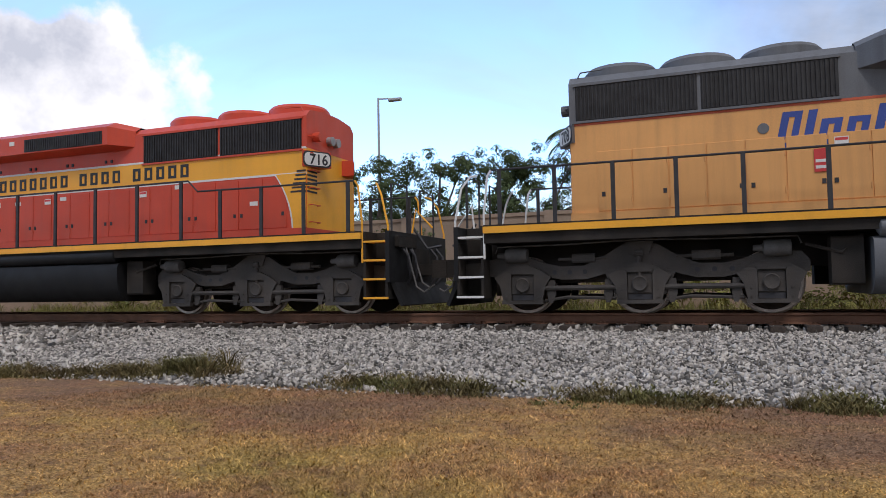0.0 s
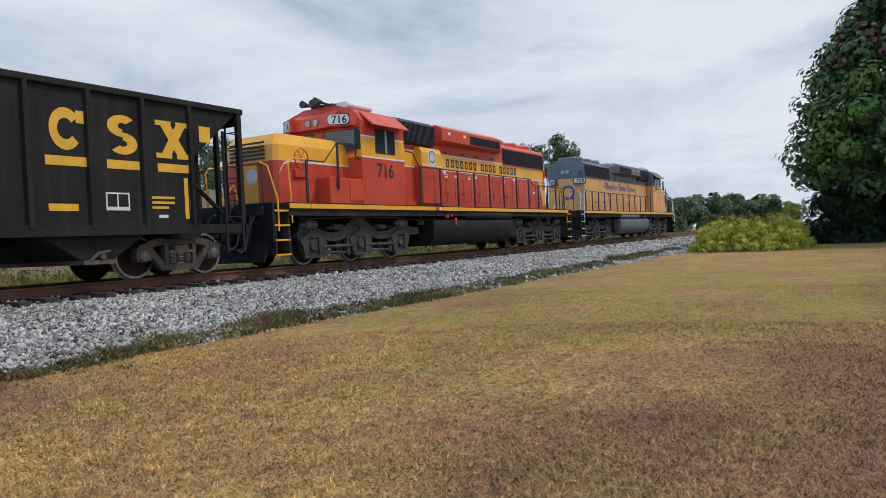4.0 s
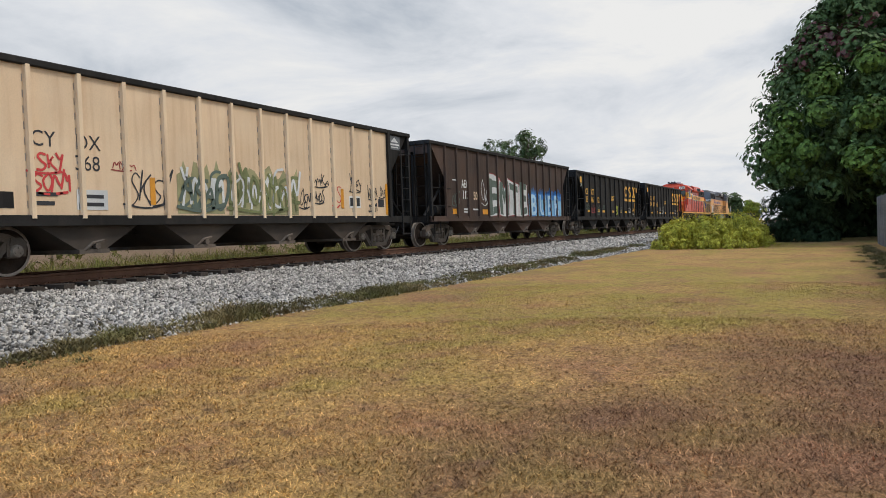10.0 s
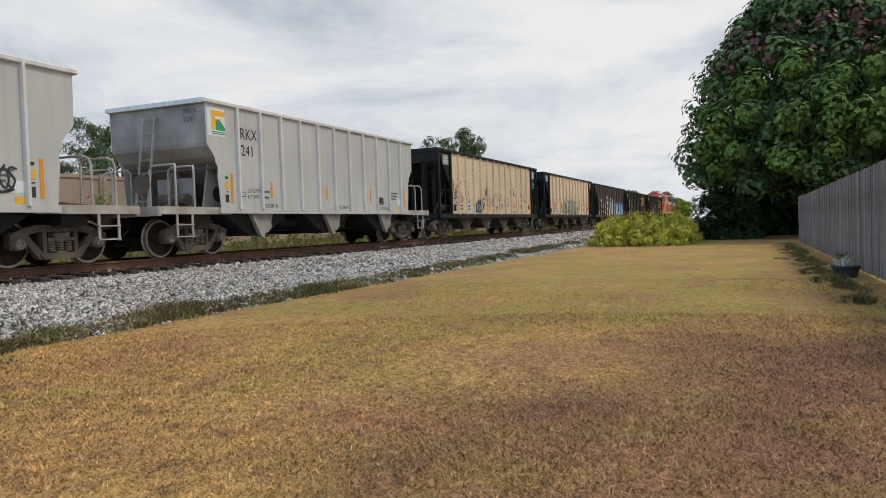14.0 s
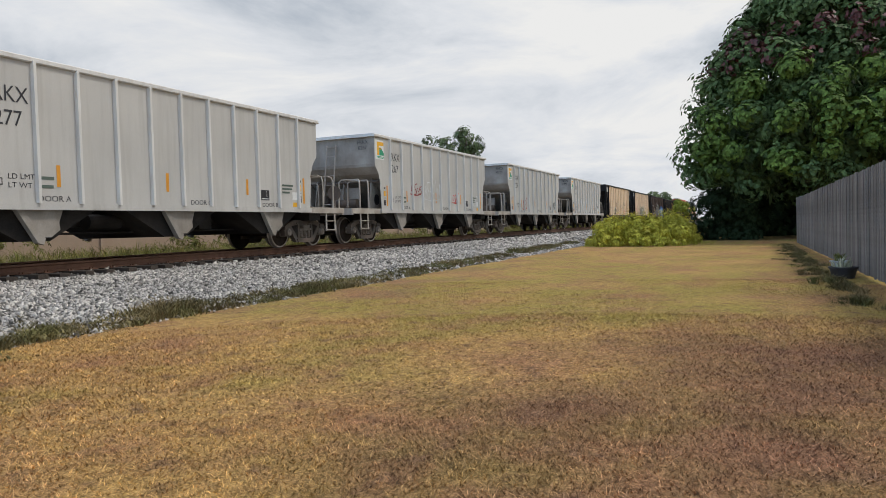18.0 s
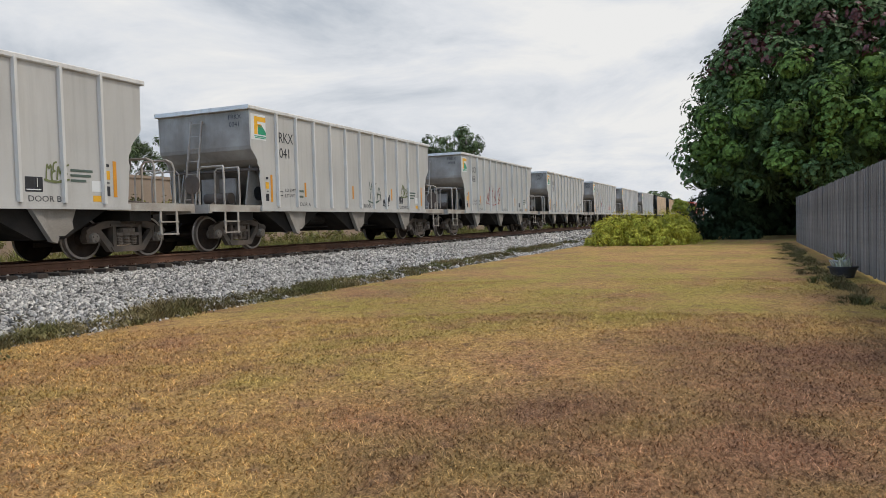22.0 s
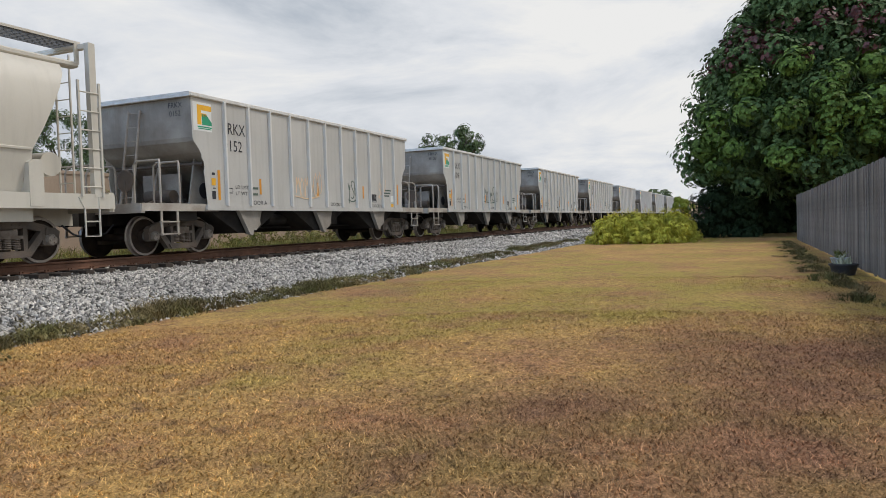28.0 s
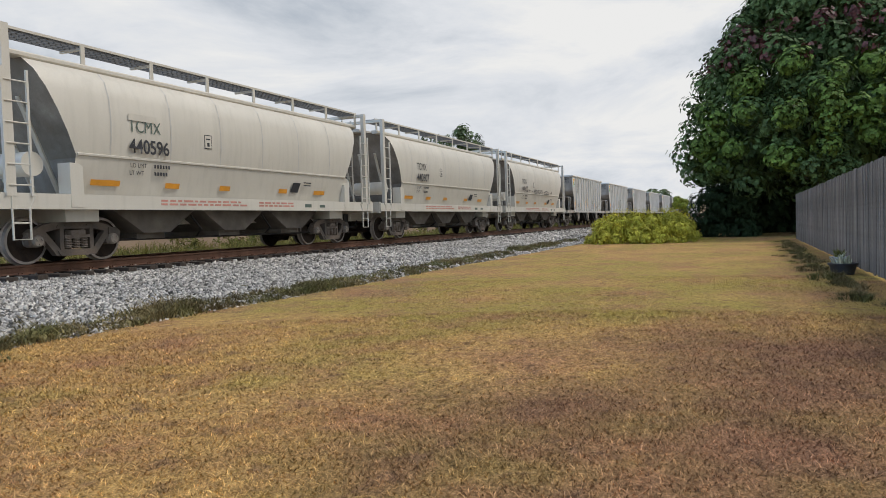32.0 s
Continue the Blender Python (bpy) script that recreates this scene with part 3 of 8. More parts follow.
def scatter(name, verts, faces, mat, label, category, parent=None):
    """One mesh of many small pieces; verts (n, k, 3), faces: index tuples within a piece."""
    n, k, _ = verts.shape
    me = bpy.data.meshes.new(name)
    base = (np.arange(n) * k)[:, None]
    groups = {}
    for fc in faces:
        groups.setdefault(len(fc), []).append(fc)
    loops, starts, totals, at = [], [], [], 0
    for size, fs in groups.items():
        idx = (base[:, :, None] + np.array(fs)[None]).reshape(-1, size)
        loops.append(idx.ravel())
        starts.append(at + np.arange(len(idx)) * size)
        totals.append(np.full(len(idx), size))
        at += idx.size
    loops, starts, totals = np.concatenate(loops), np.concatenate(starts), np.concatenate(totals)
    me.vertices.add(n * k)
    me.vertices.foreach_set("co", verts.astype(np.float32).ravel())
    me.loops.add(len(loops))
    me.loops.foreach_set("vertex_index", loops.astype(np.int32))
    me.polygons.add(len(starts))
    me.polygons.foreach_set("loop_start", starts.astype(np.int32))
    me.polygons.foreach_set("loop_total", totals.astype(np.int32))
    me.update(calc_edges=True)
    me.materials.append(M[mat])
    ob = new(name, me)
    if parent:
        ob.parent = parent
        return tagged(ob, label, kind="stuff")
    return tagged(ob, label, category, kind="stuff")


def stones(n, x0, x1, y0, y1, size, fade=False):
    """Crushed stones: squashed, sheared six-corner lumps lying at random on the bed."""
    x = rng.uniform(x0, x1, n)
    y = rng.uniform(y0, y1, n)
    keep = rng.random(n) < np.clip((y - 6.7) / 0.7, 0.12, 1)
    x, y = x[keep], y[keep]
    n = len(x)
    z = bed_height(y) + rng.uniform(-0.012, 0.018, n)
    s = size * rng.uniform(0.45, 1.25, n) * rng.choice([0.8, 1.0, 1.35], n)
    lump = np.array([(1, 0, 0), (-1, 0, 0), (0, 1, 0), (0, -1, 0), (0, 0, 1), (0, 0, -1)], float) * 0.66
    v = lump[None] + rng.uniform(-0.26, 0.26, (n, 6, 3))
    v *= (s[:, None] * np.stack([rng.uniform(0.7, 1.3, n), rng.uniform(0.7, 1.2, n), rng.uniform(0.5, 0.9, n)], 1))[:, None, :]
    q = rng.normal(size=(n, 4))
    q /= np.linalg.norm(q, axis=1)[:, None]
    w, a, b, c = q.T
    R = np.stack([np.stack([1 - 2 * (b * b + c * c), 2 * (a * b - c * w), 2 * (a * c + b * w)], 1),
                  np.stack([2 * (a * b + c * w), 1 - 2 * (a * a + c * c), 2 * (b * c - a * w)], 1),
                  np.stack([2 * (a * c - b * w), 2 * (b * c + a * w), 1 - 2 * (a * a + b * b)], 1)], 1)
    v = np.einsum("nij,nkj->nki", R, v) + np.stack([x, y, z], 1)[:, None, :]
    return v


def make_stones():
    v = np.concatenate([stones(125000, -11, 14, 6.7, 12.4, 0.046), stones(44000, 14, 34, 6.8, 12.4, 0.060), stones(12000, 34, 75, 7.0, 12.4, 0.13),
                        stones(5000, -11, 40, 12.4, 13.1, 0.065), stones(3000, -11, 40, 13.1, 15.2, 0.07), stones(9000, -24, -11, 6.8, 12.4, 0.085)])
    scatter("ballast_stones", v, [(0, 2, 4), (2, 1, 4), (1, 3, 4), (3, 0, 4), (2, 0, 5), (1, 2, 5), (3, 1, 5), (0, 3, 5)], "stone", "loose pale grey crushed ballast stones beside the rails", "ballast")


def make_track():
    track = thing("railway_track", "rusty steel rails on weathered timber ties", "railway track", kind="structure")
    prof = [(-0.07, 0.0), (0.07, 0.0), (0.07, 0.012), (0.012, 0.035), (0.012, 0.13), (0.036, 0.142), (0.036, 0.172), (0.028, 0.18), (-0.028, 0.18), (-0.036, 0.172), (-0.036, 0.142), (-0.012, 0.13), (-0.012, 0.035), (-0.07, 0.012)]
    for y in (TRACK_Y_LINE - 0.753, TRACK_Y_LINE + 0.753):
        g = Geo()
        g.prism([(y + a, 0.40 + b) for a, b in prof], -70, 420, "x")
        part("rail", g, "rail", track)
    rnd = random.Random(4)
    tie_meshes = []
    for k in range(5):
        g = Geo()
        a = [rnd.uniform(-0.02, 0.02) for _ in range(6)]
        g.prism([(-0.115 + a[0], 0), (0.115 + a[1], 0), (0.11 + a[2], 0.165), (0.09 + a[3], 0.178), (-0.09 + a[4], 0.178), (-0.11 + a[5], 0.165)], -1.42 + a[0] * 3, 1.36 + a[1])
        me = g.mesh("tie")
        me.materials.append(M["tie"])
        tie_meshes.append(me)
    g = Geo()
    for s in (-1, 1):
        g.box(-0.10, 0.10, s * 0.753 - 0.18, s * 0.753 + 0.18, 0.178, 0.193)
        for dy in (-0.10, 0.10):
            g.box(-0.05, -0.02, s * 0.753 + dy - 0.02, s * 0.753 + dy + 0.02, 0.19, 0.225)
            g.box(0.02, 0.05, s * 0.753 + dy - 0.02, s * 0.753 + dy + 0.02, 0.19, 0.225)
    plate = g.mesh("tie_plate")
    plate.materials.append(M["rail"])
    x = -28.0
    k = 0
    while k < 270:
        t = new("tie", rnd.choice(tie_meshes))
        t.parent = track
        t.location = (x, TRACK_Y_LINE + rnd.uniform(-0.07, 0.07), 0.217 + rnd.uniform(-0.012, 0.006))
        t.rotation_euler = (0, 0, rnd.uniform(-0.02, 0.02))
        if -14 < x < 40:
            p = new("tie_plate", plate)
            p.parent, p.location = track, (x, TRACK_Y_LINE, 0.213)
        x += rnd.uniform(0.50, 0.58)
        k += 1


TRACK_Y_LINE = 13.8
make_stones()
make_track()


def blades(x, y, z, h, w, lean):
    """Single bent blades: a root pair, a middle pair and a tip."""
    n = len(x)
    a = rng.uniform(0, 2 * np.pi, n)
    b = rng.uniform(0, 2 * np.pi, n)
    l = lean * rng.uniform(0.2, 1.0, n) * h
    sx, sy = np.cos(a) * w / 2, np.sin(a) * w / 2
    lx, ly = np.cos(b) * l, np.sin(b) * l
    P = np.zeros((n, 5, 3))
    P[:, 0] = np.stack([x - sx, y - sy, z], 1)
    P[:, 1] = np.stack([x + sx, y + sy, z], 1)
    P[:, 2] = np.stack([x + sx * 0.8 + lx * 0.4, y + sy * 0.8 + ly * 0.4, z + h * 0.6], 1)
    P[:, 3] = np.stack([x - sx * 0.8 + lx * 0.4, y - sy * 0.8 + ly * 0.4, z + h * 0.6], 1)
    P[:, 4] = np.stack([x + lx, y + ly, z + h * rng.uniform(0.75, 1.0, n)], 1)
    return P


BLADE = [(0, 1, 2, 3), (3, 2, 4)]


def make_lawn_blades():
    parts_ = []
    for r0, r1, dens, h, w in ((2.0, 4.5, 4000, 0.027, 0.0062), (4.5, 8.9, 2100, 0.026, 0.0080), (8.9, 14.0, 520, 0.020, 0.009)):
        a0, a1 = radians(-14), radians(152)
        n = int(0.5 * (r1 * r1 - r0 * r0) * (a1 - a0) * dens)
        r = np.sqrt(rng.uniform(r0 * r0, r1 * r1, n))
        a = rng.uniform(a0, a1, n)
        x, y = r * np.cos(a), r * np.sin(a)
        ok = (y < 7.0) & (y > -1.90)
        x, y = x[ok], y[ok]
        n = len(x)
        parts_.append(blades(x, y, np.full(n, -0.004), h * rng.uniform(0.35, 1.25, n), w, 2.2))
    scatter("lawn_grass", np.concatenate(parts_), BLADE, "lawn_blades", "short dry straw-coloured mown grass", "grass")


def tufts(cx, cy, cr, ch, per, spread=1.0):
    """Blades gathered in clumps round given centres."""
    n = len(cx) * per
    i = np.repeat(np.arange(len(cx)), per)
    r = np.abs(rng.normal(0, 0.5, n)) * cr[i]
    a = rng.uniform(0, 2 * np.pi, n)
    x, y = cx[i] + r * np.cos(a) * 1.5, cy[i] + r * np.sin(a)
    h = ch[i] * rng.uniform(0.4, 1.15, n) * np.clip(1.2 - r / (cr[i] * 2 + 1e-6), 0.35, 1)
    return blades(x, y, np.maximum(bed_height(y), 0) - 0.01, h, 0.006 + 0.030 * h, 1.1 * spread)


def make_verge():
    # low mounded clumps along the foot of the stones, broken in front of the camera, closing up along the lawn
    cx, cy, cr, ch = [], [], [], []
    rnd = random.Random(12)
    spans = ((-20, -5.9), (-4.1, -2.3), (-1.4, 0.1), (0.5, 1.2), (1.5, 60))
    toe = lambda q: float(np.interp(q, [-9, -5.8, -4.1, -2.5, 0.2, 3.9, 5.2, 6.8, 9.0, 13.0, 60], [7.05, 7.50, 7.20, 7.10, 6.92, 6.90, 7.12, 7.36, 7.46, 7.40, 8.6]))
    x = -20.0
    while x < 60:
        thick = noise.noise(Vector((x * 0.75, 4.2, 0)))
        if any(p < x < q for p, q in spans) and thick > -0.42:
            for _ in range(5 if x < 24 else 4):
                cx.append(x + rnd.uniform(-0.2, 0.2)); cy.append(toe(x) + rnd.gauss(0, 0.10 + 0.10 * max(0, thick)) if x < 4.5 else rnd.uniform(6.90 + 0.025 * max(0, x - 12), toe(x) + 0.12)); cr.append(rnd.uniform(0.10, 0.26))
                ch.append(rnd.uniform(0.03, 0.10) * (1.1 + max(-0.4, thick) * 1.6) * (1.75 if x < 4.5 else 1.45))
        x += 0.22
    for _ in range(110):
        x = rnd.uniform(-8, 30)
        cx.append(x); cy.append(toe(x) + rnd.uniform(-0.7, 1.2)); cr.append(0.10); ch.append(rnd.uniform(0.02, 0.06))
    mx, my, mr, mh = (np.array(q) for q in (cx, cy, cr, ch))
    k = rng.choice(len(mx), 38000, p=mr ** 2 / np.sum(mr ** 2))
    ra, rr = rng.uniform(0, 2 * np.pi, len(k)), np.sqrt(rng.random(len(k)))
    lx, ly = mx[k] + mr[k] * 1.3 * rr * np.cos(ra), my[k] + mr[k] * rr * np.sin(ra)
    lz = np.maximum(bed_height(ly), 0) + mh[k] * (1 - rr ** 2) * rng.uniform(0.2, 1.0, len(k))
    scatter("verge_weeds", blades(lx, ly, lz, rng.uniform(0.02, 0.05, len(k)), 0.022, 1.6), BLADE, "verge", "low broad-leaved weeds on the edge of the stones", "weeds")
    for _ in range(120):                # green growth along the foot of the fence
        cx.append(rnd.uniform(9.5, 31)); cy.append(-1.45 + abs(rnd.gauss(0, 0.25))); cr.append(rnd.uniform(0.1, 0.22)); ch.append(rnd.uniform(0.05, 0.14))
    v = tufts(np.array(cx), np.array(cy), np.array(cr), np.array(ch), 80, 1.4)
    scatter("verge_grass", v, BLADE, "verge", "ragged green and brown grass clumps along the stone edge", "grass")
    # taller weeds on the far side of the line
    n = 3400
    cx = rng.uniform(-30, 110, n); cy = rng.uniform(16.6, 26.5, n)
    v = tufts(cx, cy, rng.uniform(0.2, 0.5, n), rng.uniform(0.25, 0.6, n) * (0.8 + np.clip((cy - 20) / 6, 0, 0.5)), 24)
    scatter("far_weeds", v, BLADE, "weeds", "tall uncut weeds behind the railway line", "grass")


make_lawn_blades()
make_verge()


# ================= fence, wall, pots =================
def make_fence():
    fence = thing("fence", "tall weathered grey timber board fence", "fence")
    rnd = random.Random(3)
    meshes = []
    for k in range(4):
        g = Geo()
        t = 1.80 + rnd.uniform(-0.012, 0.012)
        g.prism([(-0.068, 0.03), (0.068, 0.03), (0.068, t - 0.004 * k), (-0.068, t)], -0.010, 0.010)
        me = g.mesh("fence_board")
        me.materials.append(M["fence"])
        meshes.append(me)
    x = 3.0
    while x < 32.2:
        b = new("fence_board", rnd.choice(meshes))
        b.parent = fence
        b.location = (x, FENCE_Y(x) + rnd.uniform(-0.004, 0.004), rnd.uniform(-0.015, 0.015))
        b.scale = (1, 1, float(np.interp(x, [11, 28], [1.07, 1.01])))
        b.rotation_euler = (rnd.uniform(-0.008, 0.008), rnd.uniform(-0.005, 0.005), rnd.uniform(-0.03, 0.03) + math.atan2(FENCE_Y(32) - FENCE_Y(3), 29))
        x += 0.1415 + rnd.uniform(0, 0.004)
    for z in (0.35, 0.95, 1.55):
        g = Geo()
        g.prism([(2.9, FENCE_Y(2.9) - 0.012), (32.3, FENCE_Y(32.3) - 0.012), (32.3, FENCE_Y(32.3) - 0.052), (2.9, FENCE_Y(2.9) - 0.052)], z, z + 0.09, "z")
        part("fence_rail", g, "fence", fence)
    for k in range(13):
        xx = 3.1 + k * 2.42
        g = Geo(); g.box(xx - 0.045, xx + 0.045, FENCE_Y(xx) - 0.145, FENCE_Y(xx) - 0.055, 0, 1.78); part("fence_post", g, "fence", fence)


def FENCE_Y(x):
    return -1.93 + 0.0085 * (x - 12)


def make_wall():
    wall = thing("wall_north", "long beige precast boundary wall behind the railway", "wall", kind="structure")
    x = -90.0
    k = 0
    while x < 118:
        g = Geo(); g.box(x + 0.18, x + 5.82, 27.05, 27.20, 0, 3.76); part("wall_panel", g, "wall", wall)
        g = Geo(); g.box(x - 0.18, x + 0.18, 26.95, 27.30, 0, 3.94); part("wall_post", g, "wall", wall)
        g = Geo(); g.box(x + 0.18, x + 5.82, 27.0, 27.25, 3.76, 3.90); part("wall_cap", g, "wall", wall)
        x += 6.0
        k += 1
    g = Geo(); g.box(117.2, 119.2, 26.6, 28.0, 0, 3.9); g.box(117.0, 119.4, 26.4, 28.2, 3.9, 4.1)
    part("gate_pillar", g, "white", wall)


def make_pots():
    for x, y, r, h, tint in ((14.25, -1.50, 0.22, 0.17, "ink"), (15.6, -1.58, 0.15, 0.20, "post_grey")):
        pot = thing("plant_pot", "black plastic plant pot with spiky pale leaves by the fence" if tint == "ink" else "grey plant pot standing beside the board fence", "plant pot")
        g = Geo(); g.lathe([(r * 0.78, 0.0), (r, h), (r + 0.02, h), (r + 0.02, h + 0.03), (r - 0.02, h + 0.03), (r - 0.03, h - 0.02)], (x, y, 0), "z", 18); part("pot", g, tint, pot, smooth=True)
        n = 46
        P = blades(np.full(n, x) + rng.normal(0, r * 0.3, n), np.full(n, y) + rng.normal(0, r * 0.3, n), np.full(n, h), rng.uniform(0.10, 0.24, n), 0.03, 0.9)
        scatter("foliage", P, BLADE, "pale_leaf" if tint == "ink" else "weeds", "pale spiky leaves", "", pot)


make_fence()
make_wall()
make_pots()


# ================= trees =================
def leaf_cloud(centres, radii, count, size, droop=0.3, shell=0.55, whorl=6, wide=0.20):
    """Whorls of pointed leaves on the outer part of each clump."""
    c = np.asarray(centres, float)
    r = np.asarray(radii, float)
    p = r ** 2 / np.sum(r ** 2)
    k = rng.choice(len(c), count, p=p)
    d = rng.normal(size=(count, 3))
    d /= np.linalg.norm(d, axis=1)[:, None]
    rad = r[k] * (shell + (1 - shell) * rng.random(count) ** 0.5) * rng.uniform(0.85, 1.12, count)
    pos = c[k] + d * rad[:, None] * np.array([1, 1, 0.85])
    out = d + np.array([0, 0, 0.35])
    out /= np.linalg.norm(out, axis=1)[:, None]
    ref = np.cross(out, rng.normal(size=(count, 3)))
    ref /= np.linalg.norm(ref, axis=1)[:, None]
    bin_ = np.cross(out, ref)
    quads = []
    for q in range(whorl):
        a = 2 * np.pi * q / whorl + rng.uniform(-0.3, 0.3, count)
        t = ref * np.cos(a)[:, None] + bin_ * np.sin(a)[:, None]
        side = np.cross(out, t)
        L = size * rng.uniform(0.7, 1.3, count)[:, None]
        tip = pos + t * L + out * L * 0.15 - np.array([0, 0, 1.0]) * L * droop
        mid = pos + t * L * 0.55 + out * L * 0.18 - np.array([0, 0, 1.0]) * L * droop * 0.3
        quads.append(np.stack([pos, mid + side * L * wide, tip, mid - side * L * wide], 1))
    return np.concatenate(quads)


def tree(name, x, y, h, spread, label, clumps=40, leaves=1500, size=0.22, mat="leaf", base=0.3, seed=1, extra=(), group="", z0=0.0, flat=1.0, outline=None, clump=(0.16, 0.30), inner=0.25, shell=0.55, droop=0.3, wide=0.20):
    rnd = random.Random(seed)
    t = thing(name, label, "tree", group)
    trunk_h = h * (base + 0.12)
    g = Geo()
    tr = 0.035 * h
    g.tube([(x, y, z0 - 0.1), (x + rnd.uniform(-0.1, 0.1), y, trunk_h * 0.5), (x + rnd.uniform(-0.2, 0.2), y + rnd.uniform(-0.2, 0.2), trunk_h)], tr, 9, tr * 0.7)
    part("trunk", g, "bark", t, smooth=True)
    cs, rs = [], []
    zc = h * (base + 1) / 2
    for k in range(clumps):
        u, v = rnd.uniform(0, 2 * math.pi), rnd.uniform(-1, 1)
        w = math.sqrt(max(0, 1 - v * v)) * rnd.uniform(0.55, 1.0)
        cs.append((x + spread * w * math.cos(u), y + spread * w * math.sin(u), zc + (h - zc) * v * rnd.uniform(0.6, 0.95) * flat))
        rs.append(spread * rnd.uniform(*clump))
        if outline:                     # (height, radius) pairs: the crown's own outline
            z = rnd.uniform(outline[0][0], outline[-1][0])
            r = float(np.interp(z, [o[0] for o in outline], [o[1] for o in outline])) * math.sqrt(rnd.uniform(inner, 1.0))
            cs[-1] = (x + r * math.cos(u), y + r * math.sin(u), z)
    for k in range(min(9, clumps)):
        cx, cy, cz = cs[k]
        g = Geo()
        g.tube([(x, y, trunk_h * rnd.uniform(0.75, 1.0)), ((x + cx) / 2 + rnd.uniform(-0.3, 0.3), (y + cy) / 2, (trunk_h + cz) / 2 + 0.3), (cx, cy, cz)], tr * 0.45, 6, tr * 0.12)
        part("limb", g, "bark", t)
    v = leaf_cloud(cs, rs, leaves, size, shell=shell, droop=droop, wide=wide)
    scatter("crown", v, [(0, 1, 2, 3)], mat, "dense leafy crown", "", t)
    for m, cc, rr, nn in extra:
        v = leaf_cloud(cc, rr, nn, size, droop=droop, wide=wide)
        scatter("crown", v, [(0, 1, 2, 3)], m, "red blossom among the leaves" if m == "leaf_red" else "clumps of green leaves", "", t)
    return t


def palm(x, y, h, label, seed, fr=2.2, z0=0.0):
    rnd = random.Random(seed)
    t = thing("palm_tree", label, "palm tree", "palms behind the wall")
    g = Geo(); g.tube([(x, y, z0), (x + 0.15, y, h * 0.5), (x + 0.1, y, h)], 0.17, 9, 0.12); part("trunk", g, "bark", t, smooth=True)
    for k in range(15):
        a = 2 * math.pi * k / 15 + rnd.uniform(-0.2, 0.2)
        up = rnd.uniform(-0.15, 1.0)
        L = fr * rnd.uniform(0.8, 1.1)
        pts = []
        for q in range(9):
            s = q / 8
            r = L * s * (1 - 0.12 * s)
            z = h + L * (up * s - 1.05 * s * s * (0.7 + 0.3 * up))
            pts.append((x + 0.1 + math.cos(a) * r, y + math.sin(a) * r, z))
        g = Geo()
        g.tube(pts, 0.025, 4, 0.008)
        sx, sy = -math.sin(a), math.cos(a)
        for q in range(2, 34):
            s = q / 34
            i = min(7, int(s * 8)); f = s * 8 - i
            px, py, pz = (pts[i][n] + (pts[i + 1][n] - pts[i][n]) * f for n in range(3))
            l = fr * 0.30 * math.sin(math.pi * min(1, s * 0.85 + 0.15)) + 0.12
            for sg in (-1, 1):
                tx, ty, tz = px + sg * sx * l * 0.8 + math.cos(a) * l * 0.5, py + sg * sy * l * 0.8 + math.sin(a) * l * 0.5, pz - l * 0.45
                g.add([(px, py, pz), (px + math.cos(a) * 0.05, py + math.sin(a) * 0.05, pz), (tx, ty, tz)], [(0, 1, 2)])
        part("frond", g, "palm", t)
    return t


def polar(b, d):
    return d * math.cos(radians(b)), d * math.sin(radians(b))


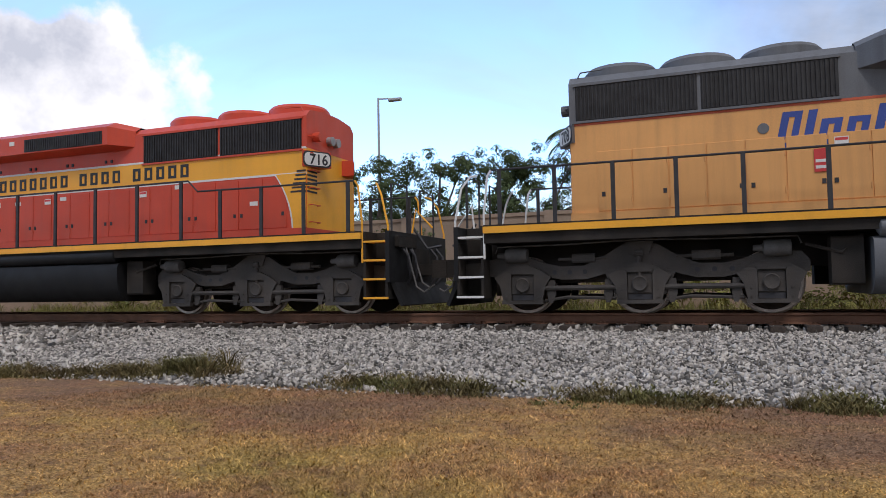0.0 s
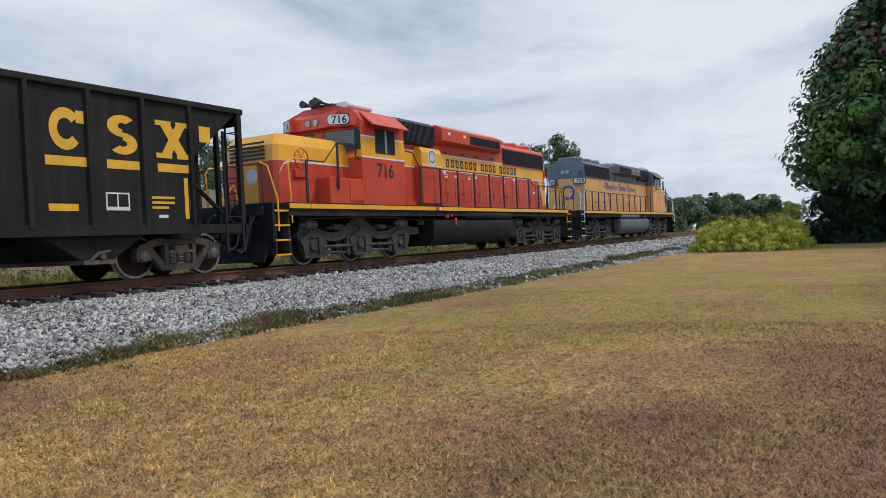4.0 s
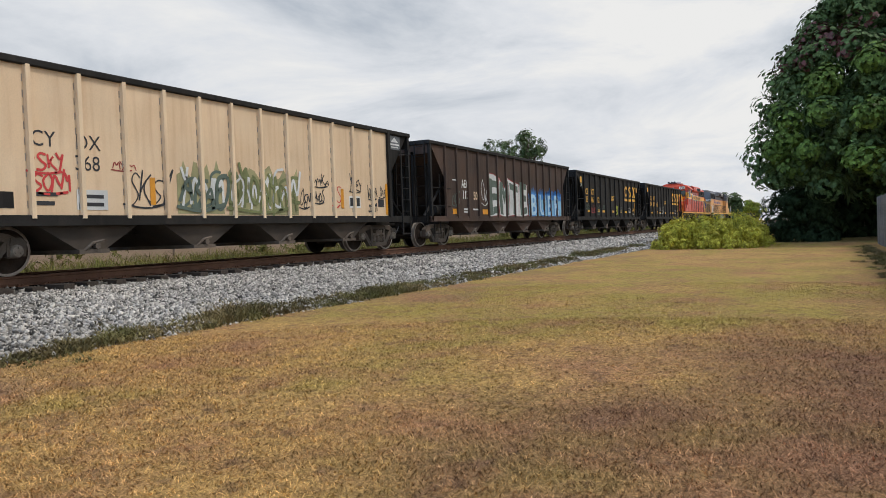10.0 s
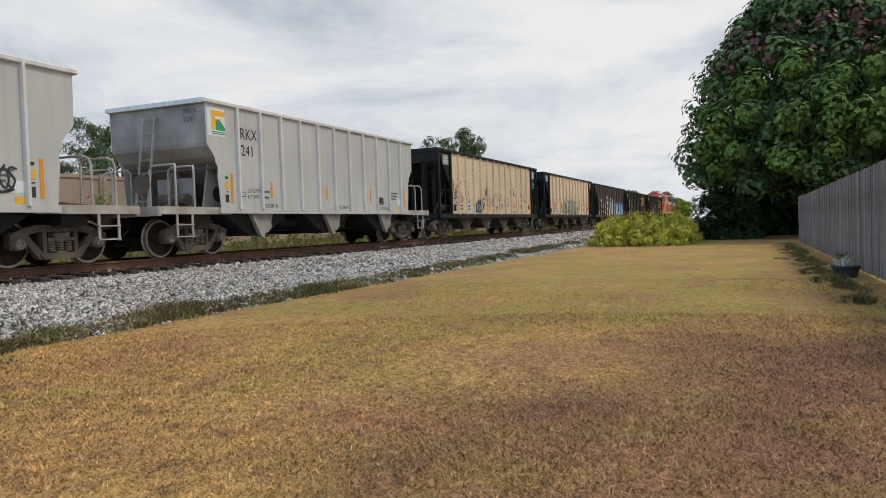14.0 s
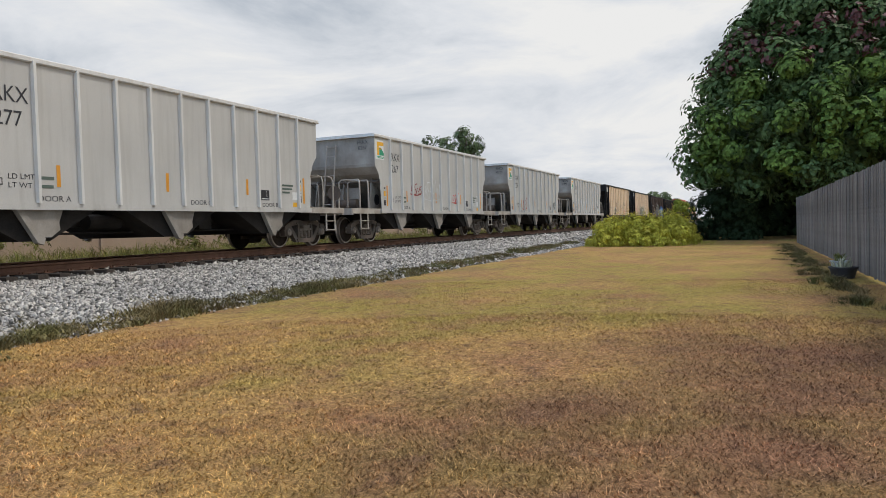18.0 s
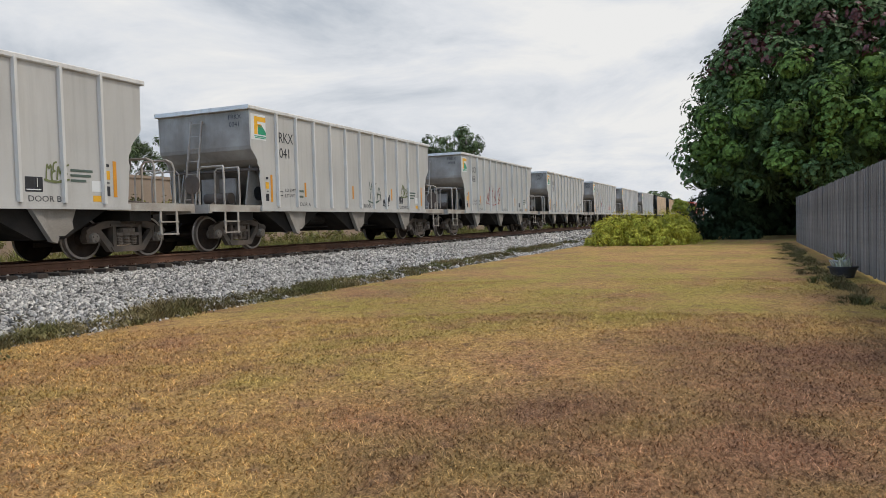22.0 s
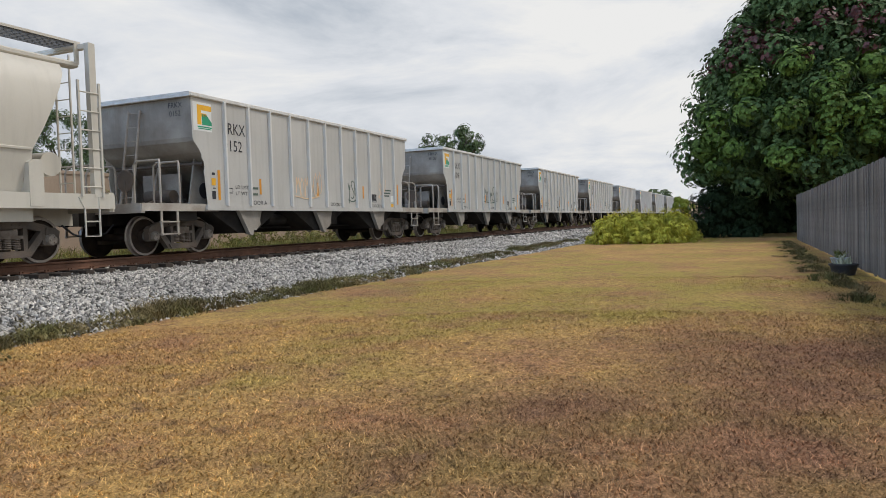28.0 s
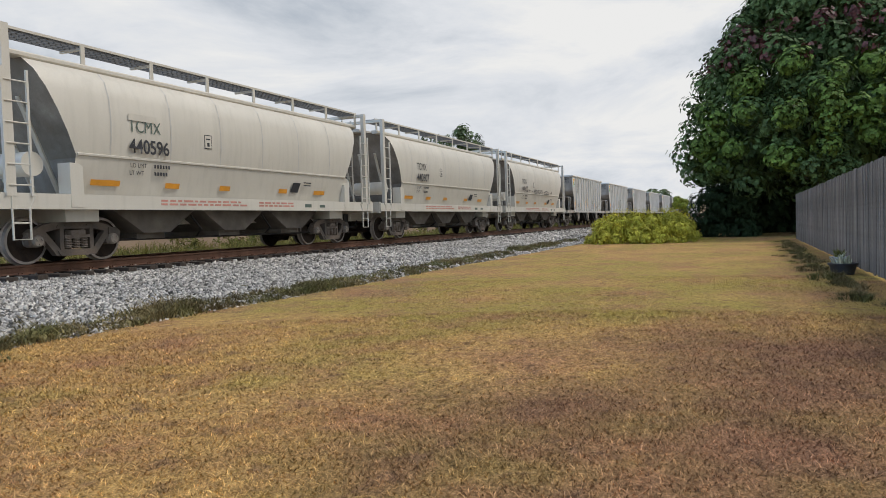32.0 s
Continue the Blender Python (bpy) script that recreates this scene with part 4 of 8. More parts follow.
def make_trees():
    # the large trees at the end of the lawn, beside and behind the fence
    rnd = random.Random(21)
    def dome(n, lo, hi, half, push):
        """Clump centres on the camera-facing half of the big crown."""
        out = []
        for _ in range(n):
            z, a = rnd.uniform(lo, hi), radians(180 + rnd.uniform(-half, half))
            r = float(np.interp(z, CROWN_Z, CROWN_R)) * push
            out.append((40.0 + r * math.cos(a), -3.3 + r * math.sin(a), z))
        return out
    CROWN_Z, CROWN_R = [2.1, 2.5, 3.0, 5.2, 7.5, 10.0, 12.2, 13.6], [4.0, 5.2, 6.0, 6.75, 6.0, 4.1, 2.5, 1.0]
    light = dome(40, 3.4, 7.6, 56, 1.02)
    red = dome(40, 7.9, 9.9, 75, 1.0)
    # inner clumps added to stop sky and light coming through the crown
    core = []
    for _ in range(110):
        z, a, q = rnd.uniform(2.0, 11.5), rnd.uniform(0, 6.283), math.sqrt(rnd.random()) * 0.72
        r = float(np.interp(z, CROWN_Z, CROWN_R)) * q
        core.append((40.0 + r * math.cos(a), -3.3 + r * math.sin(a), z))
    tree("broadleaf_tree", 40.0, -3.3, 13.6, 6.6, "tall dense green tree with dark red blossom beyond the lawn", 330, 27000, 0.130, "leaf", 0.10, 31,
         [("leaf_light", light, [0.7] * len(light), 3600), ("leaf_red", red, [0.5] * len(red), 700), ("leaf", core, [1.1] * len(core), 7000)], outline=list(zip(CROWN_Z, CROWN_R)), clump=(0.08, 0.15), inner=0.62, droop=0.10, wide=0.33)
    # oversized inner leaves, added to shut out the light under the crown
    big = bpy.data.objects["crown"].parent
    heart = []
    for _ in range(120):
        z, a, q = rnd.uniform(2.8, 12.0), rnd.uniform(0, 6.283), math.sqrt(rnd.random()) * 0.62
        r = float(np.interp(z, CROWN_Z, CROWN_R)) * q
        heart.append((40.6 + r * math.cos(a), -3.3 + r * math.sin(a), z))
    scatter("inner_bough", leaf_cloud(heart, [1.3] * len(heart), 2600, 0.55, shell=0.1), [(0, 1, 2, 3)], "leaf", "added inner leaves that block light", "", big)
    tree("broadleaf_tree", 37.5, -12.5, 13.0, 5.2, "spreading dark green tree rising behind the board fence", 90, 4500, 0.27, "leaf", 0.16, 32, outline=[(2.6, 4.0), (5, 5.2), (9, 5.0), (12.5, 2.6)])
    # backing thicket and edge shrubs, their leaf colour holding the crown's shade
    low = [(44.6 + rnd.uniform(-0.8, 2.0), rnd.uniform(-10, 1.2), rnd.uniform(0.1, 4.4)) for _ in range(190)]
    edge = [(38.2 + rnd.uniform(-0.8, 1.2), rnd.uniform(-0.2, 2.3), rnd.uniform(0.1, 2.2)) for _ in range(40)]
    u = thing("undergrowth", "tangled shrubs coloured dark for the shade under the tree", "shrub")
    scatter("foliage", leaf_cloud(low, [0.95] * len(low), 9500, 0.34, shell=0.1, wide=0.33), [(0, 1, 2, 3)], "shaded_shrub_leaf", "leaves coloured dark for shade", "", u)
    scatter("foliage", leaf_cloud(edge, [0.55] * len(edge), 3600, 0.12), [(0, 1, 2, 3)], "shaded_shrub_leaf", "leaves coloured dark for shade", "", u)
    g = Geo(); [g.tube([(a, b, 0), (a + 0.1, b + 0.1, c)], 0.05, 5, 0.02) for a, b, c in low[:12]]; part("stem", g, "bark", u)
    # trees behind the boundary wall
    for i, (b, d, el, sp, n) in enumerate(((116, 33, 10.6, 3.0, 1300), (112, 32, 11.2, 3.0, 1500), (107.5, 33, 11.4, 3.0, 1500), (103, 33, 11.2, 3.0, 1500), (133, 42, 11.8, 3.2, 900), (78.2, 33, 11.8, 3.0, 2000), (75.2, 32, 12.6, 3.2, 2300), (72.4, 33, 11.4, 2.9, 1900), (69.6, 36, 9.4, 2.2, 900), (62.5, 40, 7.2, 2.4, 600), (50.5, 44, 9.4, 3.4, 1500), (47, 48, 8.4, 3.0, 1100), (40, 60, 6.6, 3.5, 700), (33, 70, 5.2, 3.5, 600))):
        x, y = polar(b, d)
        tree("broadleaf_tree", x, y, 1.12 + d * math.tan(radians(el)), sp, "feathery open-crowned green tree behind the boundary wall", 110, int(n * 5.5), 0.050 + d * 0.001, "leaf_far", 0.16, 40 + i, group="trees behind the wall", clump=(0.08, 0.20), shell=0.05)
    x, y = polar(20.7, 75)
    tree("broadleaf_tree", x, y, 11.4, 2.0, "tall tree standing clear above the train", 26, 400, 0.28, "leaf_far", 0.52, 61, outline=[(7.6, 1.2), (9.2, 1.5), (10.5, 1.4), (11.1, 0.6)], clump=(0.2, 0.36), inner=0.1, shell=0.2)
    x, y = polar(22.9, 75)
    tree("broadleaf_tree", x, y, 10.2, 3.0, "broad dark tree standing beyond the train", 36, 620, 0.28, "leaf_far", 0.4, 62, outline=[(6.8, 2.4), (8.8, 2.7), (9.9, 1.8)], clump=(0.14, 0.26), inner=0.1, shell=0.2)
    for i, (b, d, el, sp) in enumerate(((15.5, 130, 2.9, 5.5), (12.0, 140, 2.0, 6.0), (10.2, 140, 2.4, 5.5), (8.2, 150, 2.3, 6.0), (6.4, 150, 1.8, 6.0), (17.5, 120, 2.6, 5))):
        x, y = polar(b, d)
        tree("broadleaf_tree", x, y, 1.12 + d * math.tan(radians(el)), sp, "distant rounded green tree on the horizon", 18, 420, 0.9, "leaf_far", 0.1, 70 + i, group="distant trees")
    hedge = thing("hedge", "tall dark green overgrown hedge in front of the wall", "hedge")
    hc = [(rnd.uniform(84, 117), rnd.uniform(24.6, 26.4), rnd.uniform(0.6, 4.6)) for _ in range(130)]
    scatter("foliage", leaf_cloud(hc, [1.1] * len(hc), 2600, 0.42), [(0, 1, 2, 3)], "leaf_far", "dense leaves coloured dark for shade", "", hedge)
    for q in range(12):
        g = Geo(); g.tube([(85 + q * 2.8, 25.6, 0), (85.2 + q * 2.8, 25.5, 3.2)], 0.08, 6, 0.03); part("stem", g, "bark", hedge)
    x, y = polar(4.6, 62)
    tree("broadleaf_tree", x, y, 2.7, 1.1, "small yellowish green tree beyond the weeds", 14, 420, 0.16, "weed", 0.1, 79)
    for i, (b, d, el) in enumerate(((99.8, 33, 11.4), (93.2, 36, 8.0), (86.6, 38, 8.8), (83.0, 36, 9.6), (57.8, 44, 8.0), (60.5, 46, 6.4), (54.8, 46, 5.4), (123.5, 40, 12.8), (139, 46, 10.2), (142, 46, 9.4), (15.3, 110, 2.4), (13.7, 112, 2.4), (12.0, 118, 2.1))):
        x, y = polar(b, d)
        palm(x, y, 1.12 + d * math.tan(radians(el)), "green palm tree rising behind the boundary wall", 90 + i, 2.3 if d < 60 else 2.8)
    # street lamps behind the wall
    for b, d, el, arm in ((116.0, 33, 14.8, 1.0), (67.5, 36, 14.2, -1.0), (36.0, 62, 8.6, 2.2)):
        x, y = polar(b, d)
        h = 1.12 + d * math.tan(radians(el))
        lamp = thing("street_lamp", "slim grey street lamp with a single arm", "street lamp", "street lamps")
        g = Geo(); g.tube([(x, y, 0), (x, y, h)], 0.09, 8, 0.05); part("pole", g, "post_grey", lamp, smooth=True)
        g = Geo(); g.tube([(x, y, h - 0.05), (x + arm, y, h - 0.12)], 0.035, 6); part("arm", g, "post_grey", lamp)
        g = Geo(); g.box(min(x + arm * 0.55, x + arm * 1.15), max(x + arm * 0.55, x + arm * 1.15), y - 0.12, y + 0.12, h - 0.24, h - 0.10, 0.04); part("lamp_head", g, "post_grey", lamp)


def make_scrub():
    """Uneven waist- to head-high scrub in front of the boundary wall."""
    rnd = random.Random(77)
    cs, rs = [], []
    for k in range(120):
        x, y = rnd.uniform(-26, 84) if k < 70 else rnd.uniform(-24, 14), rnd.uniform(22.5, 26.2)
        top = rnd.choice((0.9, 1.3, 1.8, 2.6, 3.4)) * rnd.uniform(0.8, 1.2)
        for _ in range(5):
            z = top * rnd.uniform(0.2, 0.95)
            cs.append((x + rnd.gauss(0, 0.8), y + rnd.gauss(0, 0.3), z)); rs.append(rnd.uniform(0.3, 0.55))
    scatter("scrub", leaf_cloud(cs, rs, 10500, 0.14, shell=0.2, whorl=5), [(0, 1, 2, 3)], "weeds", "untidy green and straw scrub before the boundary wall", "shrub")


def make_bush():
    b = thing("weed_patch", "bright yellow-green flowering weed patch at the lawn's end", "shrub")
    rnd = random.Random(17)
    cs, rs = [], []
    cx, cy = 33.8, 4.35

    def top_at(x, y):
        """Mounded outline, uneven along the top."""
        e = max(0.0, 1 - ((x - cx) / 3.4) ** 4 - ((y - cy) / 2.2) ** 4)
        return 1.52 * e ** 0.42 * (0.90 + 0.22 * noise.noise(Vector((x * 1.1, y * 1.1, 5))))
    while len(cs) < 240:
        x, y = rnd.uniform(30.4, 37.0), rnd.uniform(1.4, 6.8)
        top = top_at(x, y)
        if top < 0.2:
            continue
        cs.append((x, y, top * rnd.uniform(0.15, 0.86))); rs.append(rnd.uniform(0.18, 0.34))
    scatter("foliage", leaf_cloud(cs, rs, 11000, 0.085, whorl=5), [(0, 1, 2, 3)], "bush", "small yellow-green leaves", "", b)
    top = [(x, y, top_at(x, y) + 0.02) for x, y, z in cs]
    scatter("floret", leaf_cloud(top, [0.16] * len(top), 900, 0.04, whorl=4), [(0, 1, 2, 3)], "flower", "tiny yellow florets", "", b)
    n = 1500
    x = rng.uniform(30.6, 36.8, n); y = rng.uniform(1.4, 6.8, n)
    h = np.array([top_at(float(p), float(q)) for p, q in zip(x, y)]) * rng.uniform(0.7, 1.18, n) + 0.05
    scatter("stem", blades(x, y, np.zeros(n), h, 0.016, 0.35), BLADE, "bush", "upright green stems", "", b)


make_trees()
make_scrub()
make_bush()

# ================= open hopper with end platforms =================
def platform_hopper():
    car = thing("hopper_car", "pale grey open-top aggregate hopper car on rusty rails", "freight car", "grey hopper cars")
    W, T, S = 1.58, 3.85, 1.14
    xe = 5.80                                   # end of the side at the top
    for s in (-1, 1):                           # side sheets with a waved end below the shoulder
        g = Geo()
        edge = [(xe, T - 0.06), (xe - 0.02, 2.78), (xe - 0.06, 2.70), (xe - 0.22, 2.52), (xe - 0.30, 2.40), (xe - 0.30, 2.32), (xe - 0.37, 2.22), (xe - 0.39, 2.10),
                (xe - 0.36, 1.98), (xe - 0.38, 1.85), (xe - 0.45, S + 0.02)]
        poly = edge + [(-x, z) for x, z in reversed(edge)]
        g.prism(poly, s * W, s * (W - 0.012))
        part("side_sheet", g, "hopper_grey", car)
        g = Geo()
        for k in range(11):
            x = -4.65 + 0.937 * k
            g.prism([(x - 0.045, s * W), (x - 0.03, s * (W + 0.075)), (x + 0.03, s * (W + 0.075)), (x + 0.045, s * W)], S + 0.02, T - 0.05, "z")
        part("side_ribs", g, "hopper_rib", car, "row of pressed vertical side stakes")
        g = Geo()
        g.box(-xe - 0.04, xe + 0.04, s * W - 0.06, s * W + 0.085, T - 0.09, T + 0.02, 0.02)
        part("top_rail", g, "hopper_rib", car)
        g = Geo()
        g.box(-xe + 0.40, xe - 0.40, s * W - 0.03, s * W + 0.03, S - 0.10, S + 0.03)
        part("side_sill", g, "hopper_grey", car)
    for k in (-1, 1):
        g = Geo(k)                              # end wall: upright top, hood, then slope sheet inwards
        g.prism([(xe - 0.02, T), (xe - 0.02, 2.80), (xe - 0.05, 2.70), (xe - 0.30, 2.45), (xe - 0.65, 2.25), (xe - 1.9, 1.25), (xe - 1.95, 1.25), (xe - 0.70, 2.32), (xe - 0.34, 2.52), (xe - 0.06, 2.82), (xe - 0.06, T)],
                -W + 0.015, W - 0.015)
        part("end_wall", g, "dusty_shaded", car)
        g = Geo(k)
        g.box(xe - 0.03, xe + 0.09, -W - 0.05, W + 0.05, T - 0.09, T + 0.02, 0.02)
        part("end_top_rail", g, "hopper_rib", car)
        g = Geo(k)                              # platform deck and end beam
        g.box(5.0, 7.38, -1.52, 1.52, 1.10, 1.16)
        g.box(7.30, 7.42, -1.52, 1.52, 0.98, 1.20)
        for y in (-1.54, 1.46):
            g.box(4.9, 7.40, y, y + 0.08, 1.02, 1.20)
        part("end_platform", g, "dusty_rail", car)
        g = Geo(k)                              # centre sill stub, body bolster
        g.box(-0.2, 7.2, -0.3, 0.3, 0.72, 1.08)
        g.box(5.55, 6.15, -1.4, 1.4, 0.80, 1.08)
        part("centre_sill", g, "chassis", car)
        g = Geo(k)                              # slope bracing under the hood
        g.box(5.15, 5.24, -0.6, 0.6, 1.16, 2.0)
        for y in (-1.15, 0.0, 1.15):
            g.prism([(xe - 1.6, 1.16), (xe - 0.25, 1.16), (xe - 0.50, 2.32), (xe - 0.62, 2.28)], y - 0.02, y + 0.02)
        part("end_brace", g, "dusty_shaded", car)
        g = Geo(k)                              # stiffened opening over the bolster, its inner shade a black disc
        g.cyl((4.98, -1.18, 1.55), (4.98, -1.12, 1.55), 0.20, 14)
        part("lightening_hole", g, "ink", car)
        g = Geo(k)
        g.tube([(5.30, -1.45, 2.20), (5.30, 1.45, 2.20)], 0.05, 6)
        g.tube([(6.6, -0.9, 1.22), (6.0, -0.5, 1.3), (5.4, -0.4, 1.25)], 0.03, 6)
        part("brake_pipe", g, "truck_steel", car)
        for s in (-1, 1):                       # bent pipe handrails with steps below
            g = Geo(k)
            for x in (6.20, 6.80):
                g.tube([(x, s * 1.50, 1.16), (x, s * 1.50, 2.02), (x - 0.03, s * 1.47, 2.15), (x - 0.10, s * 1.40, 2.20), (x - 0.10, s * 0.72, 2.20), (x - 0.10, s * 0.62, 2.12), (x - 0.10, s * 0.60, 1.16)], 0.026, 7)
            part("handrail", g, "dusty_rail", car, smooth=True)
            g = Geo(k)
            for x in (6.32, 6.82):
                g.box(x - 0.03, x + 0.03, s * 1.52 - 0.012, s * 1.52 + 0.012, 0.46, 1.14)
            for z in (0.48, 0.76):
                g.box(6.29, 6.85, s * 1.52 - 0.04, s * 1.52 + 0.04, z, z + 0.03)
            part("step", g, "dusty_rail", car)
    g = Geo(-1)                                 # end ladder leaning from the deck to the top
    for y in (-0.05, 0.33):
        g.tube([(6.25, y, 1.16), (xe + 0.08, y, 3.55)], 0.03, 6)
    for q in range(7):
        t = 0.10 + q * 0.145
        x, z = 6.25 + (xe + 0.08 - 6.25) * t, 1.16 + 2.39 * t
        g.cyl((x, -0.05, z), (x, 0.33, z), 0.014, 6)
    for y in (-0.05, 0.33):
        g.cyl((xe, y, 3.5), (xe + 0.1, y, 3.5), 0.02, 6)
    part("ladder", g, "dusty_rail", car)
    g = Geo(-1)                                 # brake reservoir and wheel
    g.cyl((5.55, -0.70, 1.42), (5.55, 0.15, 1.42), 0.16, 14)
    part("air_reservoir", g, "truck_steel", car, smooth=True)
    g = Geo(-1)
    g.lathe([(0.23, -0.015), (0.26, 0.0), (0.23, 0.015)], (6.9, -0.55, 1.75), "x", 16)
    g.cyl((6.9, -0.55, 1.16), (6.9, -0.55, 1.75), 0.03, 6)
    part("brake_wheel", g, "truck_steel", car)
    for i, x in enumerate((-3.62, 0.0, 3.62)):  # discharge hoppers between the trucks
        g = Geo()
        g.prism([(x - 1.6, 1.12), (x + 1.5, 1.12), (x + 0.30, 0.45), (x - 0.35, 0.45)], -1.36, 1.36)
        part("discharge_hopper", g, "chassis", car, "black sloping discharge hopper")
        for s in (-1, 1):
            g = Geo()
            y = s * 1.48
            g.prism([(x - 0.52, 1.06), (x - 0.40, 1.06), (x + 0.06, 0.50), (x + 0.02, 0.38), (x - 0.10, 0.42)], y - 0.06, y + 0.06)
            g.prism([(x - 0.40, 1.06), (x + 0.50, 1.06), (x + 0.40, 0.80), (x + 0.42, 0.66), (x + 0.22, 0.52), (x + 0.06, 0.52)], y - 0.015, y + 0.015)
            part("gate_guard", g, "dusty_shaded", car)
    g = Geo()
    g.cyl((-1.95, -0.7, 0.82), (-1.1, -0.7, 0.82), 0.17, 12)
    g.box(1.3, 1.75, -0.9, -0.6, 0.62, 0.95)
    g.tube([(-5, -0.5, 0.6), (-2, -0.62, 0.58), (2, -0.62, 0.58), (5, -0.5, 0.6)], 0.025, 6)
    part("brake_gear", g, "chassis", car)
    for s in (-1, 1):
        freight_truck(car, s * 5.74)
    couplers(car, 7.66)
    # marks that all of these cars carry
    y = -W - 0.003
    g = Geo(); g.box(-5.74, -5.10, y - 0.002, y, 2.97, 3.66); part("sign_plate", g, "white", car)
    g = Geo(); g.box(-5.60, -5.10, y - 0.004, y - 0.002, 3.47, 3.60); g.box(-5.60, -5.46, y - 0.004, y - 0.002, 3.12, 3.47); g.box(-5.46, -5.28, y - 0.004, y - 0.002, 3.32, 3.40)
    part("sign_mark", g, "mark_yellow", car)
    g = Geo(); g.prism([(-5.44, 3.12), (-5.10, 3.12), (-5.10, 3.20), (-5.28, 3.38), (-5.44, 3.38)], y - 0.004, y - 0.002); part("sign_mark", g, "mark_green", car)
    bars([(-5.60, 3.055, 0.50, 0.03), (-5.58, 3.015, 0.46, 0.025)], y - 0.002, "mark_green", car)
    for x in (-3.30, -0.48, 2.36):
        g = Geo(); g.box(x, x + 0.085, y - 0.002, y, 1.48, 1.90); part("reflector", g, "mark_orange", car)
    for x in (-4.92, 5.02):
        g = Geo(); g.box(x - 0.04, x + 0.05, y - 0.002, y, 1.30, 2.05); part("reflector", g, "mark_orange", car)
        g = Geo(); g.box(x - 0.27, x - 0.12, y - 0.002, y, 1.66, 1.84); part("inspection_label", g, "mark_yellow", car)
        # thin black slab painting in the shade inside the tie-down hole
        g = Geo(); g.box(x - 0.26, x - 0.13, y - 0.003, y, 1.32, 1.52); part("tie_down_hole", g, "ink", car)
        bars([(x - 0.25, 1.92, 0.11, 0.06), (x - 0.23, 1.58, 0.09, 0.025)], y - 0.002, "ink", car)
    g = Geo(); g.box(4.44, 4.68, y - 0.002, y, 1.40, 1.62); part("inspection_label", g, "white", car)
    g = Geo(); g.box(4.46, 4.66, y - 0.002, y, 1.20, 1.32); part("inspection_label", g, "mark_yellow", car)
    g = Geo(); g.box(2.98, 3.34, y - 0.002, y, 1.36, 1.64); part("stencil_box", g, "ink", car)
    g = Geo(); g.box(3.00, 3.15, y - 0.004, y - 0.002, 1.44, 1.62); g.box(3.19, 3.32, y - 0.004, y - 0.002, 1.44, 1.62); part("stencil_box", g, "grille", car)
    bars([(3.00, 1.39, 0.30, 0.02), (3.22, 1.45, 0.012, 0.17)], y - 0.004, "white", car)
    bars([(-4.62, 1.48, 0.22, 0.13)], y - 0.002, "ink", car)
    bars([(-4.60, 1.50, 0.18, 0.09)], y - 0.004, "hopper_grey", car)
    for xx, zz, tx in ((-4.30, 1.60, "LD LMT"), (-4.30, 1.44, "LT WT"), (-3.72, 1.20, "DOOR A"), (0.28, 1.20, "DOOR C"), (3.02, 1.18, "DOOR B")):
        letters(tx, 0.10 if "L" in tx else 0.115, xx, zz, y - 0.002, "ink", car, width=1.15)
    bars([(3.95, 1.78, 0.52, 0.05), (3.95, 1.68, 0.48, 0.05), (3.95, 1.58, 0.36, 0.05)], y - 0.002, "spray_grey", car)
    bars([(-3.70, 1.61, 0.34, 0.06), (-3.68, 1.45, 0.30, 0.06)], y - 0.002, "spray_grey", car)
    return car


STROKES = (((0, 0), (0.1, 1), (0.7, 0.1), (0.9, 1)), ((0.9, 0.9), (0.4, 1), (0.1, 0.75), (0.5, 0.5), (0.9, 0.3), (0.5, 0), (0, 0.1)),
           ((0.5, 1), (0.05, 0.7), (0.1, 0.2), (0.6, 0), (0.95, 0.4), (0.8, 0.85), (0.4, 1)), ((0, 0), (0.45, 1), (0.9, 0), (0.7, 0.4), (0.1, 0.45)),
           ((0.1, 1), (0.1, 0), (0.2, 0.5), (0.9, 1), (0.25, 0.5), (0.95, 0)), ((0, 0.1), (0.15, 1), (0.5, 0.4), (0.8, 1), (0.95, 0)),
           ((0.9, 1), (0.2, 0.95), (0.1, 0.55), (0.7, 0.5), (0.1, 0.45), (0.1, 0.05), (0.95, 0.1)), ((0.1, 1), (0.45, 0.5), (0.9, 1.05), (0.3, -0.1)))


